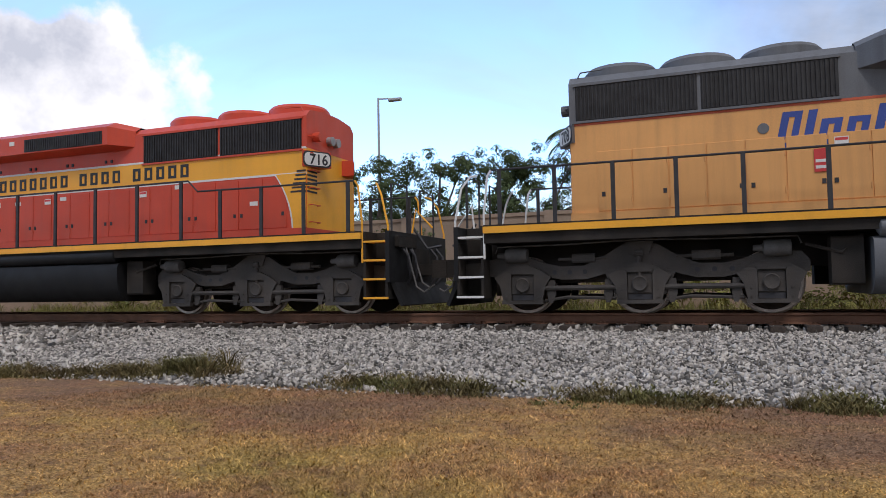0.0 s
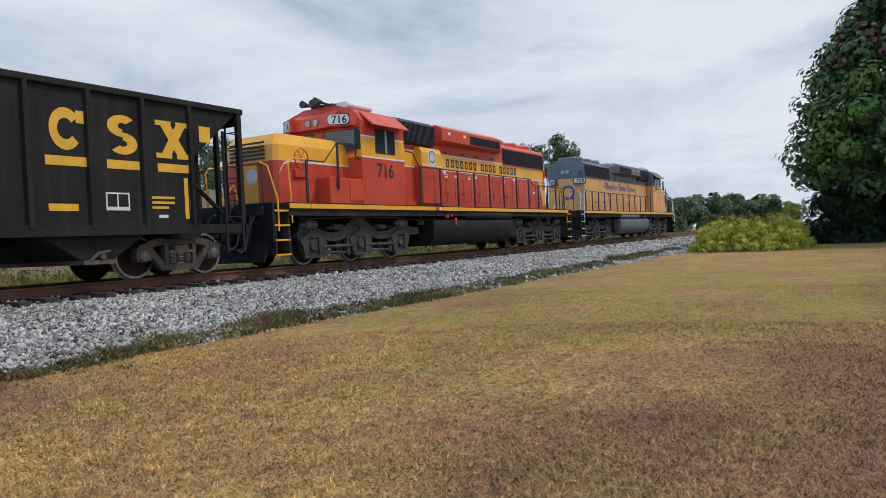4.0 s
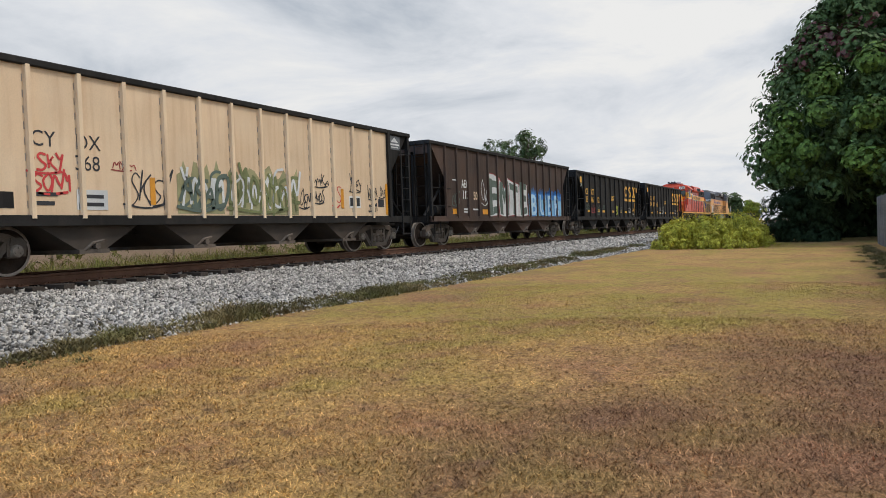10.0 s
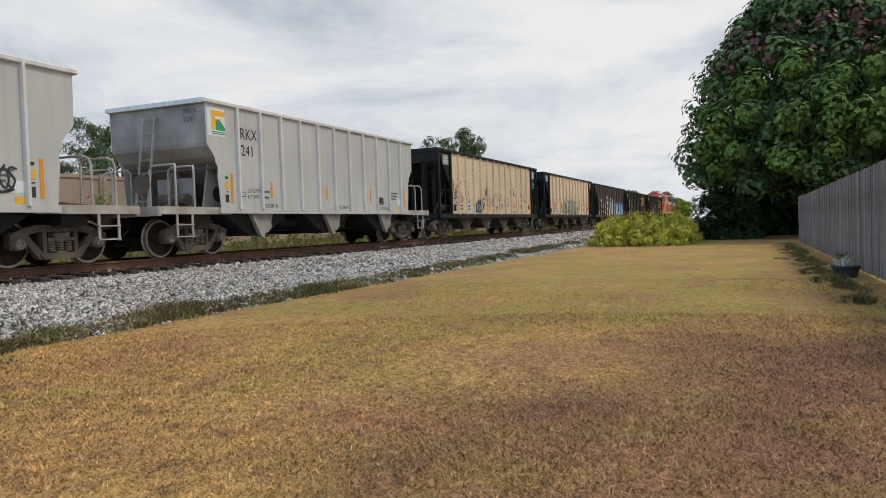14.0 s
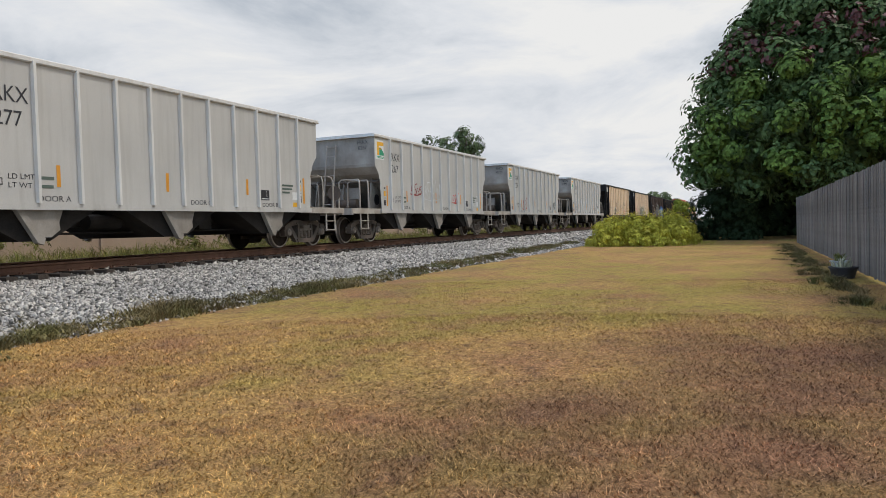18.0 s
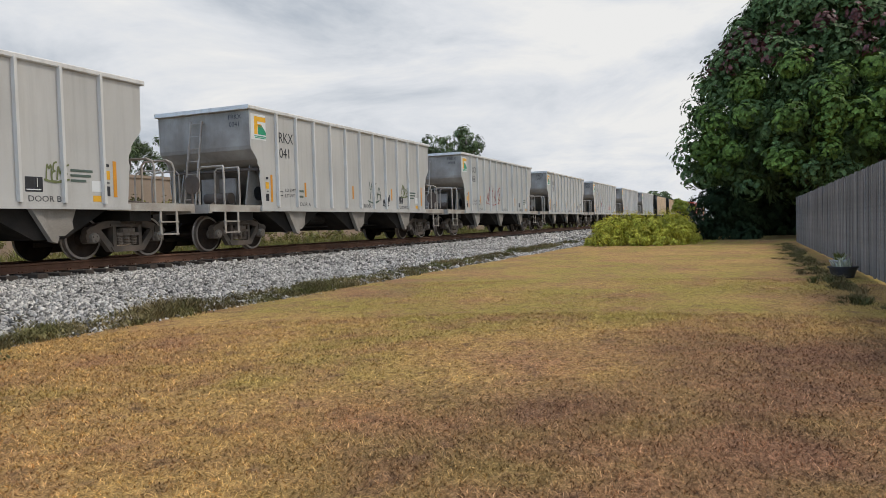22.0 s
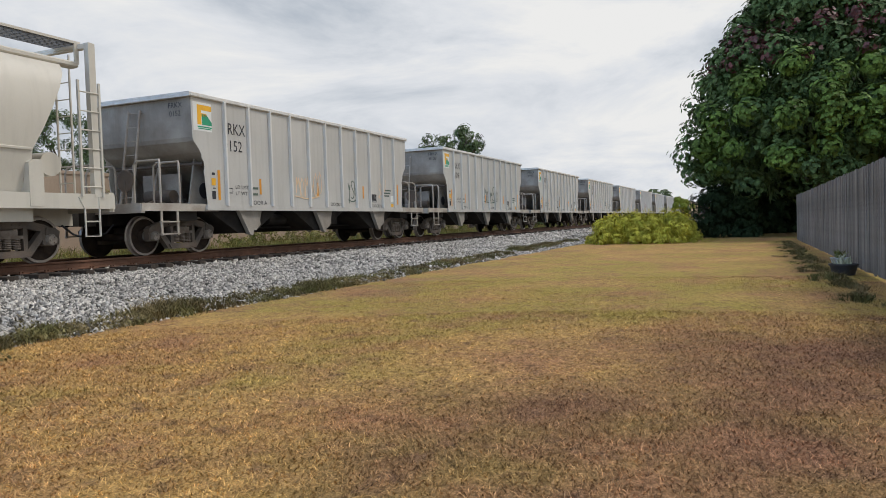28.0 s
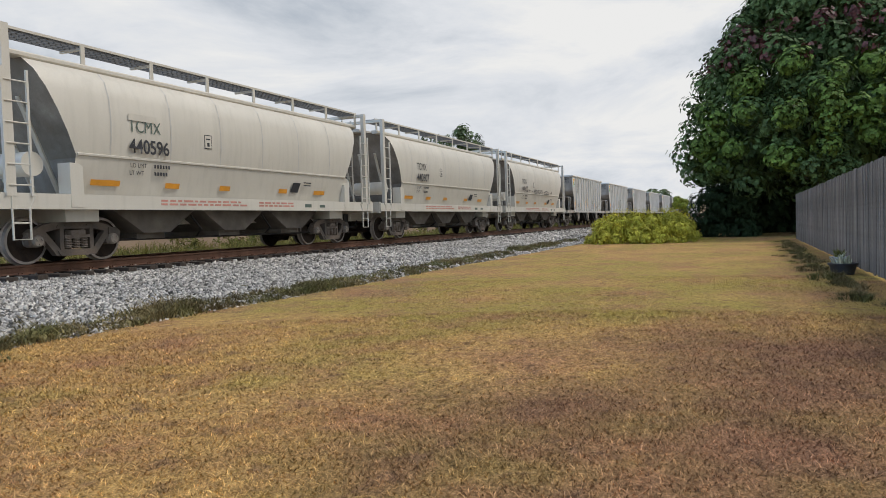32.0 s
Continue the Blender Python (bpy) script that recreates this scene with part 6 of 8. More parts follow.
def cream_hoppers():
    y = -1.566
    for k, (u, n1, n2) in enumerate(((101.84, "368", 0), (84.88, "128", 1))):
        car = ribbed_hopper("car_tan", "black", "faded cream open-top hopper car with black ends and graffiti", "ribbed hopper cars", True, (5.36, 12), 0.08 * k)
        TRAIN.append((car, u))
        letters("CY", 0.29, -5.34 - 0.10 * k, 2.31, y, "ink", car, width=0.9)
        letters("DX", 0.29, -4.48 - 0.12 * k, 2.31, y, "ink", car, width=0.9)
        letters(n1, 0.29, -4.52 - 0.10 * k, 1.92, y, "ink", car, width=0.9)
        for s in (-1, 1):
            g = Geo(); g.box(min(s * 6.45, s * 7.1), max(s * 6.45, s * 7.1), y - 0.002, y, 3.22, 3.66); part("owner_plate", g, "loco_grey" if k == 0 else "galv", car)
            bars([(s * 6.77 - 0.28, 3.36, 0.56, 0.05), (s * 6.77 - 0.22, 3.28, 0.44, 0.03)], y - 0.002, "spray_white", car)
            polys(car, [[(s * 6.77 - 0.22, 3.46), (s * 6.77 + 0.22, 3.46), (s * 6.77, 3.62)]], "spray_white", y - 0.003, "owner_plate")
            g = Geo(); g.box(s * 6.17 - 0.06, s * 6.17 + 0.06, y - 0.010, y - 0.004, 1.12, 2.1); part("reflector", g, "mark_orange", car)
        g = Geo(); g.box(4.15, 4.72, y - 0.002, y, 1.32, 1.66); part("stencil_box", g, "white", car)
        g = Geo(); g.box(4.19, 4.42, y - 0.004, y - 0.002, 1.37, 1.61); g.box(4.46, 4.68, y - 0.004, y - 0.002, 1.37, 1.61); part("stencil_box", g, "ink", car)
        g = Geo(); g.box(5.68, 6.0, y - 0.002, y, 1.36, 1.60); part("data_board", g, "ink", car)
        g = Geo(); g.box(-4.50, -3.85, y - 0.002, y, 1.18, 1.56); part("data_board", g, "spray_white", car)
        for xx in (-2.85, 1.35, 3.75):
            g = Geo(); g.box(xx, xx + 0.13, y - 0.004, y, 1.30, 1.86); part("reflector", g, "mark_orange", car)
        g = Geo(); g.box(-6.02, -5.68, y - 0.002, y, 1.20, 1.48); part("data_board", g, "black", car)
        bars([(-5.3, 1.42, 0.42, 0.07), (-5.3, 1.26, 0.36, 0.07), (-4.42, 1.40, 0.48, 0.07), (-4.42, 1.25, 0.48, 0.07)], y - 0.003, "ink", car)
        if k == 0:
            scribble(car, -5.4, 1.82, 0.7, 0.36, "mark_red", 91, y, 4, 0.028)
            scribble(car, -5.35, 1.45, 0.75, 0.4, "mark_red", 92, y, 4, 0.03)
            scribble(car, -3.45, 1.22, 1.1, 0.85, "ink", 93, y, 5, 0.022)
            scribble(car, -3.72, 1.95, 0.5, 0.22, "spray_maroon", 122, y, 3, 0.016)
            painted_piece(car, -2.15, 1.12, 1.35, 1.22, "pale_olive", "spray_grey", "spray_white", 98)
            painted_piece(car, -0.65, 1.10, 2.5, 1.28, "pale_olive", "spray_olive", "spray_white", 94)
            for x0, z0, w, h, m, q in ((1.9, 1.25, 0.45, 0.55, "ink", 95), (2.45, 1.85, 0.75, 0.35, "ink", 96), (2.5, 1.40, 0.5, 0.4, "ink", 97), (3.35, 1.30, 0.38, 0.75, "mark_red", 99), (4.2, 1.75, 0.6, 0.5, "ink", 107), (5.15, 1.55, 0.5, 0.45, "ink", 108), (5.15, 1.2, 0.45, 0.3, "ink", 109), (5.75, 1.62, 0.35, 0.4, "ink", 110)):
                scribble(car, x0, z0, w, h, m, q, y, 4, 0.02)
        else:
            scribble(car, -6.1, 1.75, 0.62, 0.75, "ink", 101, y, 4, 0.03)
            scribble(car, -6.0, 1.40, 0.45, 0.45, "ink", 111, y, 3)
            scribble(car, -5.35, 1.60, 0.6, 0.55, "ink", 102, y, 4, 0.016)
            scribble(car, -4.4, 1.6, 0.5, 0.4, "ink", 112, y, 2, 0.014)
            painted_piece(car, -3.3, 1.12, 1.2, 0.75, "hopper_grey", "ink", "spray_white", 113)
            for x0, z0, w, h, m, q in ((-1.9, 1.75, 0.75, 0.65, "ink", 103), (-1.6, 1.25, 0.6, 0.6, "spray_maroon", 114), (-0.85, 1.5, 0.7, 0.75, "ink", 115), (-0.5, 1.2, 0.6, 0.4, "spray_grey", 116), (0.3, 1.75, 0.5, 0.6, "ink", 117), (0.35, 1.35, 0.6, 0.3, "ink", 118), (1.2, 1.45, 0.8, 0.7, "ink", 119),
                                       (2.35, 1.42, 0.85, 0.34, "mark_red", 104), (2.4, 1.16, 0.8, 0.18, "mark_red", 120), (4.15, 1.85, 0.7, 0.42, "ink", 105), (5.0, 1.75, 0.55, 0.2, "spray_olive", 121)):
                scribble(car, x0, z0, w, h, m, q, y, 4, 0.02)
            g = Geo(); g.tube([(2.62 + 0.30 * math.cos(q * math.pi / 8), y, 2.28 + 0.26 * math.sin(q * math.pi / 8)) for q in range(17)] + [(3.1, y, 2.1), (3.35, y, 2.08)], 0.014, 5); g.box(2.60, 2.635, y - 0.006, y, 2.16, 2.40); part("graffiti", g, "ink", car)
            scribble(car, 6.5, 2.65, 0.55, 0.45, "spray_teal", 106, y, 4, 0.03)


# ================= covered hopper =================
def covered_hopper():
    car = thing("covered_hopper", "pale grey curved-side covered hopper car with roof walk", "freight car", "covered hopper cars")
    prof = [(0.0, 4.08), (0.95, 4.02), (1.28, 3.92), (1.46, 3.72), (1.56, 3.40), (1.60, 3.0), (1.59, 2.6), (1.55, 2.30), (1.53, 2.16), (1.44, 1.75), (1.34, 1.36), (1.30, 1.10)]

    def ends(z):
        return 5.18 if z < 2.16 else 5.18 + (z - 2.16) * 0.50
    g = Geo()
    for s in (-1, 1):
        pts = [(k * ends(z), s * y, z) for y, z in prof for k in (-1, 1)]
        f = [(2 * i, 2 * i + 2, 2 * i + 3, 2 * i + 1) if s < 0 else (2 * i, 2 * i + 1, 2 * i + 3, 2 * i + 2) for i in range(len(prof) - 1)]
        g.add(pts, f)
    part("body_shell", g, "covered_grey", car, smooth=True)
    for k in (-1, 1):
        g = Geo(k)                              # recessed slope sheet behind the side edge
        pts = []
        for y, z in prof:
            x = ends(z) - 0.04 - max(0.0, (3.6 - z)) * 0.30
            pts += [(x, -y, z), (x, y, z)]
        g.add(pts, [(2 * i, 2 * i + 1, 2 * i + 3, 2 * i + 2) for i in range(len(prof) - 1)])
        part("end_slope", g, "dusty_shaded", car)
        g = Geo(k)
        g.box(5.0, 7.0, -1.45, 1.45, 1.26, 1.34)
        g.box(6.90, 7.02, -1.5, 1.5, 1.0, 1.40)
        g.box(0.0, 7.0, -0.28, 0.28, 0.74, 1.10)
        g.box(4.5, 5.3, -1.3, 1.3, 0.82, 1.10)
        part("end_platform", g, "covered_grey", car)
        g = Geo(k)                              # head brace, roof beam, diagonal stiffeners
        g.box(6.52, 6.64, -1.45, 1.45, 4.32, 4.42)
        for y in (-0.7, 0.0, 0.7):
            g.tube([(5.75, y, 3.3), (4.9, y, 1.34)], 0.05, 6)
        part("end_brace", g, "covered_grey", car)
        g = Geo(k)
        g.cyl((5.85, -1.15, 1.95), (5.85, 0.1, 1.95), 0.24, 16)
        part("air_reservoir", g, "covered_grey", car, smooth=True)
        g = Geo(k)
        for y in (-0.42, 0.0):
            g.cyl((6.98, y, 1.0), (6.98, y, 4.4), 0.026, 6)
        for q in range(8):
            g.cyl((6.98, -0.42, 1.3 + 0.36 * q), (6.98, 0.0, 1.3 + 0.36 * q), 0.012, 6)
        part("end_ladder", g, "covered_grey", car)
        for s in (-1, 1):
            g = Geo(k)
            g.box(6.50, 6.66, s * 1.50 - 0.06, s * 1.50 + 0.06, 1.30, 4.42)
            part("corner_post", g, "covered_grey", car)
            g = Geo(k)
            for x in (6.20, 6.70):
                g.box(x - 0.022, x + 0.022, s * 1.57 - 0.022, s * 1.57 + 0.022, 1.30, 3.62)
            rungs(g, 6.20, 6.70, s * 1.57, [1.5 + 0.38 * q for q in range(6)], 0.014)
            g.tube([(6.12, s * 1.55, 1.30), (6.25, s * 1.55, 1.05), (6.25, s * 1.55, 0.50), (6.60, s * 1.55, 0.50), (6.60, s * 1.55, 1.3)], 0.022, 6)
            rungs(g, 6.25, 6.60, s * 1.55, [0.80], 0.016)
            part("ladder", g, "covered_grey", car)
            g = Geo(k)                          # body bracket over the bolster
            g.prism([(5.36, 1.10), (5.06, 1.10), (5.06, 1.92), (5.18, 1.98), (5.36, 1.98)], s * 1.56, s * 1.22)
            part("body_bracket", g, "covered_grey", car)
    for s in (-1, 1):
        g = Geo()
        g.box(-7.0, 7.0, s * 1.50 - 0.05, s * 1.50 + 0.05, 1.06, 1.36)
        part("side_sill", g, "covered_grey", car)
        g = Geo()
        g.box(-6.5, 6.5, s * 1.16 - 0.10, s * 1.16 + 0.16, 3.94, 4.06, 0.03)
        part("roof_rail", g, "covered_grey", car)
        g = Geo()                               # roof walk: grating bars on brackets
        for q in range(5):
            y = s * (0.62 + 0.14 * q)
            g.box(-6.6, 6.6, y - 0.012, y + 0.012, 4.40, 4.45)
        x = -6.6
        while x < 6.6:
            g.box(x - 0.012, x + 0.012, min(s * 0.60, s * 1.20), max(s * 0.60, s * 1.20), 4.42, 4.445)
            x += 0.16
        part("roof_walk", g, "loco_grey", car)
        g = Geo()
        for q in range(8):
            x = -6.5 + q * 13.0 / 7
            g.box(x - 0.05, x + 0.05, s * 1.22 - 0.015, s * 1.22 + 0.015, 4.02, 4.47)
            g.box(x - 0.03, x + 0.03, min(s * 0.6, s * 1.22), max(s * 0.6, s * 1.22), 4.35, 4.40)
        g.box(-6.6, 6.6, s * 1.22 - 0.012, s * 1.22 + 0.012, 4.43, 4.48)
        part("walk_bracket", g, "covered_grey", car)
        for x in (-4.35, -2.65, -0.95, 0.75, 2.45, 4.15):   # welded seams, just proud of the shell
            g = Geo()
            pts = []
            for y, z in prof[2:9]:
                pts += [(x - 0.018, s * (y + 0.005), z), (x + 0.018, s * (y + 0.005), z)]
            g.add(pts, [(2 * i, 2 * i + 2, 2 * i + 3, 2 * i + 1) if s < 0 else (2 * i, 2 * i + 1, 2 * i + 3, 2 * i + 2) for i in range(6)])
            part("panel_seam", g, "hopper_grey", car)
    for s in (-1, 1):
        g = Geo(); g.prism([(s * 1.520, 2.13), (s * 1.556, 2.15), (s * 1.560, 2.185), (s * 1.530, 2.20)], -5.16, 5.16, "x"); part("side_crease", g, "covered_grey", car)
    g = Geo()
    g.box(-6.5, 6.5, -0.5, 0.5, 4.06, 4.16, 0.03)
    part("hatch_trough", g, "covered_grey", car)
    for x in (-2.75, 0.0, 2.75):
        g = Geo()
        g.prism([(x - 1.32, 1.12), (x + 1.32, 1.12), (x + 0.40, 0.55), (x - 0.40, 0.55)], -1.15, 1.15)
        g.box(x - 0.42, x + 0.42, -0.95, 0.95, 0.42, 0.55)
        part("outlet_hopper", g, "dusty_outlet", car, "dusty brown sloping outlet hopper")
    g = Geo()
    g.tube([(-4.2, -0.9, 0.42), (4.2, -0.9, 0.40)], 0.03, 6)
    for x in (-1.4, 1.4):
        g.tube([(x - 0.3, -1.2, 0.95), (x, -1.25, 0.6), (x + 0.2, -0.9, 0.42)], 0.025, 6)
    part("outlet_gear", g, "chassis", car)
    for s in (-1, 1):
        freight_truck(car, s * 4.90)
    couplers(car, 7.22)
    y = -1.452
    for x, w in ((-4.8, 0.75), (-2.75, 0.45), (-0.9, 0.4), (1.6, 0.4), (3.4, 0.6)):
        g = Geo()
        g.add([(x, -1.43, 1.56), (x + w, -1.43, 1.56), (x + w, -1.462, 1.68), (x, -1.462, 1.68)], [(0, 1, 2, 3)])
        part("reflector", g, "mark_orange", car)
    g = Geo(); g.add([(2.15, -1.44, 1.60), (2.55, -1.44, 1.60), (2.62, -1.512, 1.88), (2.25, -1.512, 1.88)], [(0, 1, 2, 3)]); part("stencil_box", g, "ink", car)
    rnd = random.Random(9)
    for x0, x1 in ((-3.0, -0.2), (0.55, 2.1)):  # two lines of small red warning words along the sill
        for z in (1.245, 1.165):
            x, words = x0, []
            while x < x1:
                w = rnd.uniform(0.10, 0.34)
                words.append((x, z, w, 0.045))
                x += w + 0.06
            tagged(bars(words, -1.552, "faint_red", car, "warning_line"), kind="stuff")
    bars([(2.75, 1.16, 0.34, 0.10), (3.55, 1.16, 0.30, 0.08)], -1.552, "spray_grey", car)
    bars([(-1.55, 2.56, 0.26, 0.34)], -1.596, "ink", car)
    bars([(-1.53, 2.58, 0.22, 0.30)], -1.599, "covered_grey", car)
    bars([(-1.49, 2.78, 0.14, 0.03), (-1.46, 2.62, 0.08, 0.09)], -1.602, "ink", car)
    bars([(2.75, 1.88, 0.4, 0.03), (2.75, 1.80, 0.36, 0.03)], -1.53, "ink", car)
    return car


def covered_hoppers():
    base = covered_hopper()
    cars = [base] + [copy_thing(base, pose(0, 0, 0)) for _ in range(2)]
    for k, (car, number) in enumerate(zip(cars, ("440622", "440607", "440596"))):
        TRAIN.append((car, -77.0 - 14.58 * (k + 0.5)))
        tagged(car, "pale grey curved-side covered hopper car numbered " + number)
        letters("TCMX", 0.28, -3.90, 2.74, -1.612, "spray_grey" if k == 2 else "ink", car, width=0.85)
        letters(number, 0.31, -3.90, 2.29, -1.612, "ink", car, width=0.90, bold=0.008)
        letters("LD LMT", 0.10, -3.83, 1.98, -1.535, "ink", car)
        letters("LT WT", 0.10, -3.83, 1.82, -1.50, "ink", car)
        bars([(-3.15 + 0.085 * q, 1.99, 0.05, 0.08) for q in range(6)], -1.539, "ink", car)
        bars([(-3.12 + 0.085 * q, 1.83, 0.05, 0.08) for q in range(5)], -1.507, "ink", car)
        if k == 0:
            letters("RESERVED FOR", 0.25, -1.45, 2.20, -1.612, "ink", car, name="graffiti", width=0.88, bold=0.004)
            scribble(car, 0.95, 2.18, 1.25, 0.26, "ink", 201, -1.612, 5, 0.022)
            polys(car, [[(-2.60, 2.36), (-1.70, 2.30), (-1.70, 2.325), (-2.60, 2.385)], [(-2.66, 2.37), (-2.42, 2.27), (-2.40, 2.30), (-2.58, 2.37), (-2.42, 2.46), (-2.45, 2.48)],
                        [(2.35, 2.30), (2.85, 2.31), (2.85, 2.335), (2.35, 2.325)], [(2.92, 2.32), (2.72, 2.22), (2.70, 2.25), (2.84, 2.32), (2.70, 2.40), (2.73, 2.43)]], "ink", -1.612)
        if k == 2:
            g = Geo(); g.box(-3.9, -3.1, -1.622, -1.616, 2.98, 3.12); part("worn_patch", g, "covered_grey", car)


# ================= six-axle road switchers =================
def loco_truck(loco, x, mx):
    t = new("truck")
    t.parent, t.location = loco, (x, 0, 0)
    t.name = "truck"
    for s in (-1, 1):
        g = Geo(mx)
        y0, y1 = s * 1.12, s * 0.98
        top = [(-2.62, 0.86), (-2.50, 1.00), (-1.95, 1.02), (-1.62, 0.90), (-1.35, 0.84), (-0.95, 0.85), (-0.70, 0.95), (-0.38, 1.14), (-0.28, 1.20), (0.28, 1.20), (0.38, 1.14), (0.70, 0.95), (0.95, 0.85), (1.35, 0.84), (1.62, 0.90), (1.95, 1.02), (2.50, 1.02), (2.86, 0.94), (3.20, 0.94)]
        bot = [(3.20, 0.72), (2.72, 0.70), (2.50, 0.66), (2.40, 0.34), (1.70, 0.34), (1.60, 0.66), (1.35, 0.61), (0.92, 0.61), (0.58, 0.70), (0.42, 0.34), (-0.42, 0.34), (-0.58, 0.70), (-0.92, 0.61), (-1.35, 0.61), (-1.60, 0.66), (-1.70, 0.34), (-2.40, 0.34), (-2.50, 0.62), (-2.62, 0.70)]
        g.prism(top + bot, y0, y1)
        part("side_frame", g, "loco_truck", t)
        span = lambda p, q: (min(s * p, s * q), max(s * p, s * q))
        for a in (-2.05, 0.0, 2.05):                # pedestal jaws round each axle box
            g = Geo()
            for e in (-1, 1):
                g.prism([(a + e * 0.21, 0.24), (a + e * 0.36, 0.24), (a + e * 0.42, 0.50), (a + e * 0.52, 0.66), (a + e * 0.30, 0.80), (a + e * 0.21, 0.74)], y0, s * 1.185)
            g.prism([(a - 0.30, 0.80), (a - 0.21, 0.72), (a + 0.21, 0.72), (a + 0.30, 0.80), (a + 0.12, 0.88), (a - 0.12, 0.88)], y0, s * 1.185)
            g.box(a - 0.38, a + 0.38, *span(1.10, 1.20), 0.18, 0.245)
            for e in (-1, 1):
                for z in (0.30, 0.44):
                    g.cyl((a + e * 0.30, s * 1.18, z), (a + e * 0.30, s * 1.20, z), 0.022, 6)
            pd = part("pedestal", g, "loco_truck", t)
            g = Geo()
            g.box(a - 0.20, a + 0.20, *span(1.06, 1.145), 0.345, 0.70, 0.02)
            g.lathe([(0.135, s * 1.14), (0.135, s * 1.185), (0.115, s * 1.20), (0.10, s * 1.19), (0.03, s * 1.19)], (a, 0, 0.52), n=18)
            part("axle_box", g, "loco_truck", pd, smooth=True)
            # black box standing in for the shaded slot below the axle box
            g = Geo(); g.box(a - 0.20, a + 0.20, *span(1.10, 1.128), 0.25, 0.34); part("spring_gap", g, "ink", pd)
        # holes along the frame, drawn as black discs for the shade inside them
        for a in (-1.47, -1.2, -0.93, 0.93, 1.2, 1.47):
            g = Geo(); g.cyl((a * mx, y0, 0.74), (a * mx, s * 1.123, 0.74), 0.042, 12); part("frame_hole", g, "ink", t)
        for a in (-2.15, 2.15):                     # brake cylinders on the frame's shoulders
            g = Geo(); g.lathe([(0.05, a - 0.36), (0.06, a - 0.22), (0.12, a - 0.20), (0.135, a - 0.16), (0.135, a + 0.14), (0.12, a + 0.20), (0.05, a + 0.21)], (0, s * 1.14, 1.06), "x", 16)
            part("brake_cylinder", g, "bearing_grey", t, smooth=True)
        for xa, xb in ((-1.15, -0.75), (0.85, 1.30)):
            g = Geo(); g.box(xa, xb, *span(1.00, 1.16), 0.90, 1.06, 0.03); g.cyl((xa - 0.25, s * 1.1, 0.97), (xb + 0.2, s * 1.1, 0.97), 0.03, 8)
            part("slack_adjuster", g, "loco_truck", t)
        g = Geo(); g.cyl((0, s * 1.14, 0.60), (0, s * 1.14, 1.12), 0.04, 8)
        g.prism([(-0.16, 1.02), (0.16, 1.02), (0.24, 1.24), (-0.24, 1.24)], s * 0.9, s * 1.16)
        g.cyl((-0.07, s * 1.15, 1.04), (0.07, s * 1.15, 1.04), 0.06, 8)
        part("bolster_pad", g, "loco_truck", t)
        g = Geo()                                   # long truss rods, hangers and shoe levers below the frame
        for a in (-1.03, 1.03):
            g.cyl((a - 0.70, s * 1.14, 0.46), (a + 0.70, s * 1.14, 0.46), 0.045, 8)
            g.tube([(a - 0.62, s * 1.10, 0.24), (a - 0.2, s * 1.12, 0.30), (a + 0.62, s * 1.10, 0.27)], 0.03, 6)
            for e in (-0.50, 0.50):
                g.prism([(a + e - 0.06, 0.60), (a + e + 0.06, 0.60), (a + e + 0.08, 0.36), (a + e + 0.02, 0.20), (a + e - 0.05, 0.20), (a + e - 0.08, 0.36)], s * 1.04, s * 1.14)
        part("brake_rigging", g, "loco_truck", t)
        g = Geo()
        g.tube([(-2.55, s * 1.16, 1.10), (-2.5, s * 1.17, 1.22), (-1.2, s * 1.18, 1.23), (0, s * 1.19, 1.27), (1.2, s * 1.18, 1.24), (2.45, s * 1.17, 1.24), (2.5, s * 1.16, 1.12)], 0.016, 6)
        part("sand_pipe", g, "bearing_grey", t)
    g = Geo()
    g.box(-2.4, 2.4, -0.9, 0.9, 0.55, 0.95)
    part("traction_motor", g, "chassis", t)
    for a in (-2.05, 0.0, 2.05):
        w = new("wheelset", WHEEL_LOCO)
        w.parent, w.location = t, (a, 0, 0.508)


def rounded(a0, a1, b0, b1, r, n=4):
    """Outline of a rectangle with round corners."""
    out = []
    for cx, cy, st in ((a1 - r, b0 + r, -90), (a1 - r, b1 - r, 0), (a0 + r, b1 - r, 90), (a0 + r, b0 + r, 180)):
        out += [(cx + r * math.cos(radians(st + 90 * k / n)), cy + r * math.sin(radians(st + 90 * k / n))) for k in range(n + 1)]
    return out


def angled_plate(G, cx, cy, fx, s, z0, z1, box):
    """Number plate across a corner, turned a third outwards: dark rim and pale face."""
    for d, grow, m in ((0.004, 0.0, "ink"), (0.010, 0.03, "white")):
        ring = rounded(-0.33 + grow, 0.33 - grow, z0 + grow, z1 - grow, 0.10)
        g, n = G(), len(ring)
        pts = [(cx + fx * (u * 0.5 + dd * 0.866), cy + s * (dd * 0.5 - u * 0.866), z) for dd in (d - 0.006, d) for u, z in ring]
        fs = [tuple(range(n)), tuple(range(2 * n - 1, n - 1, -1))] + [(i, n + i, n + (i + 1) % n, (i + 1) % n) for i in range(n)]
        g.add(pts, fs if fx * s > 0 else [f[::-1] for f in fs])
        part("number_plate", g, m, box)


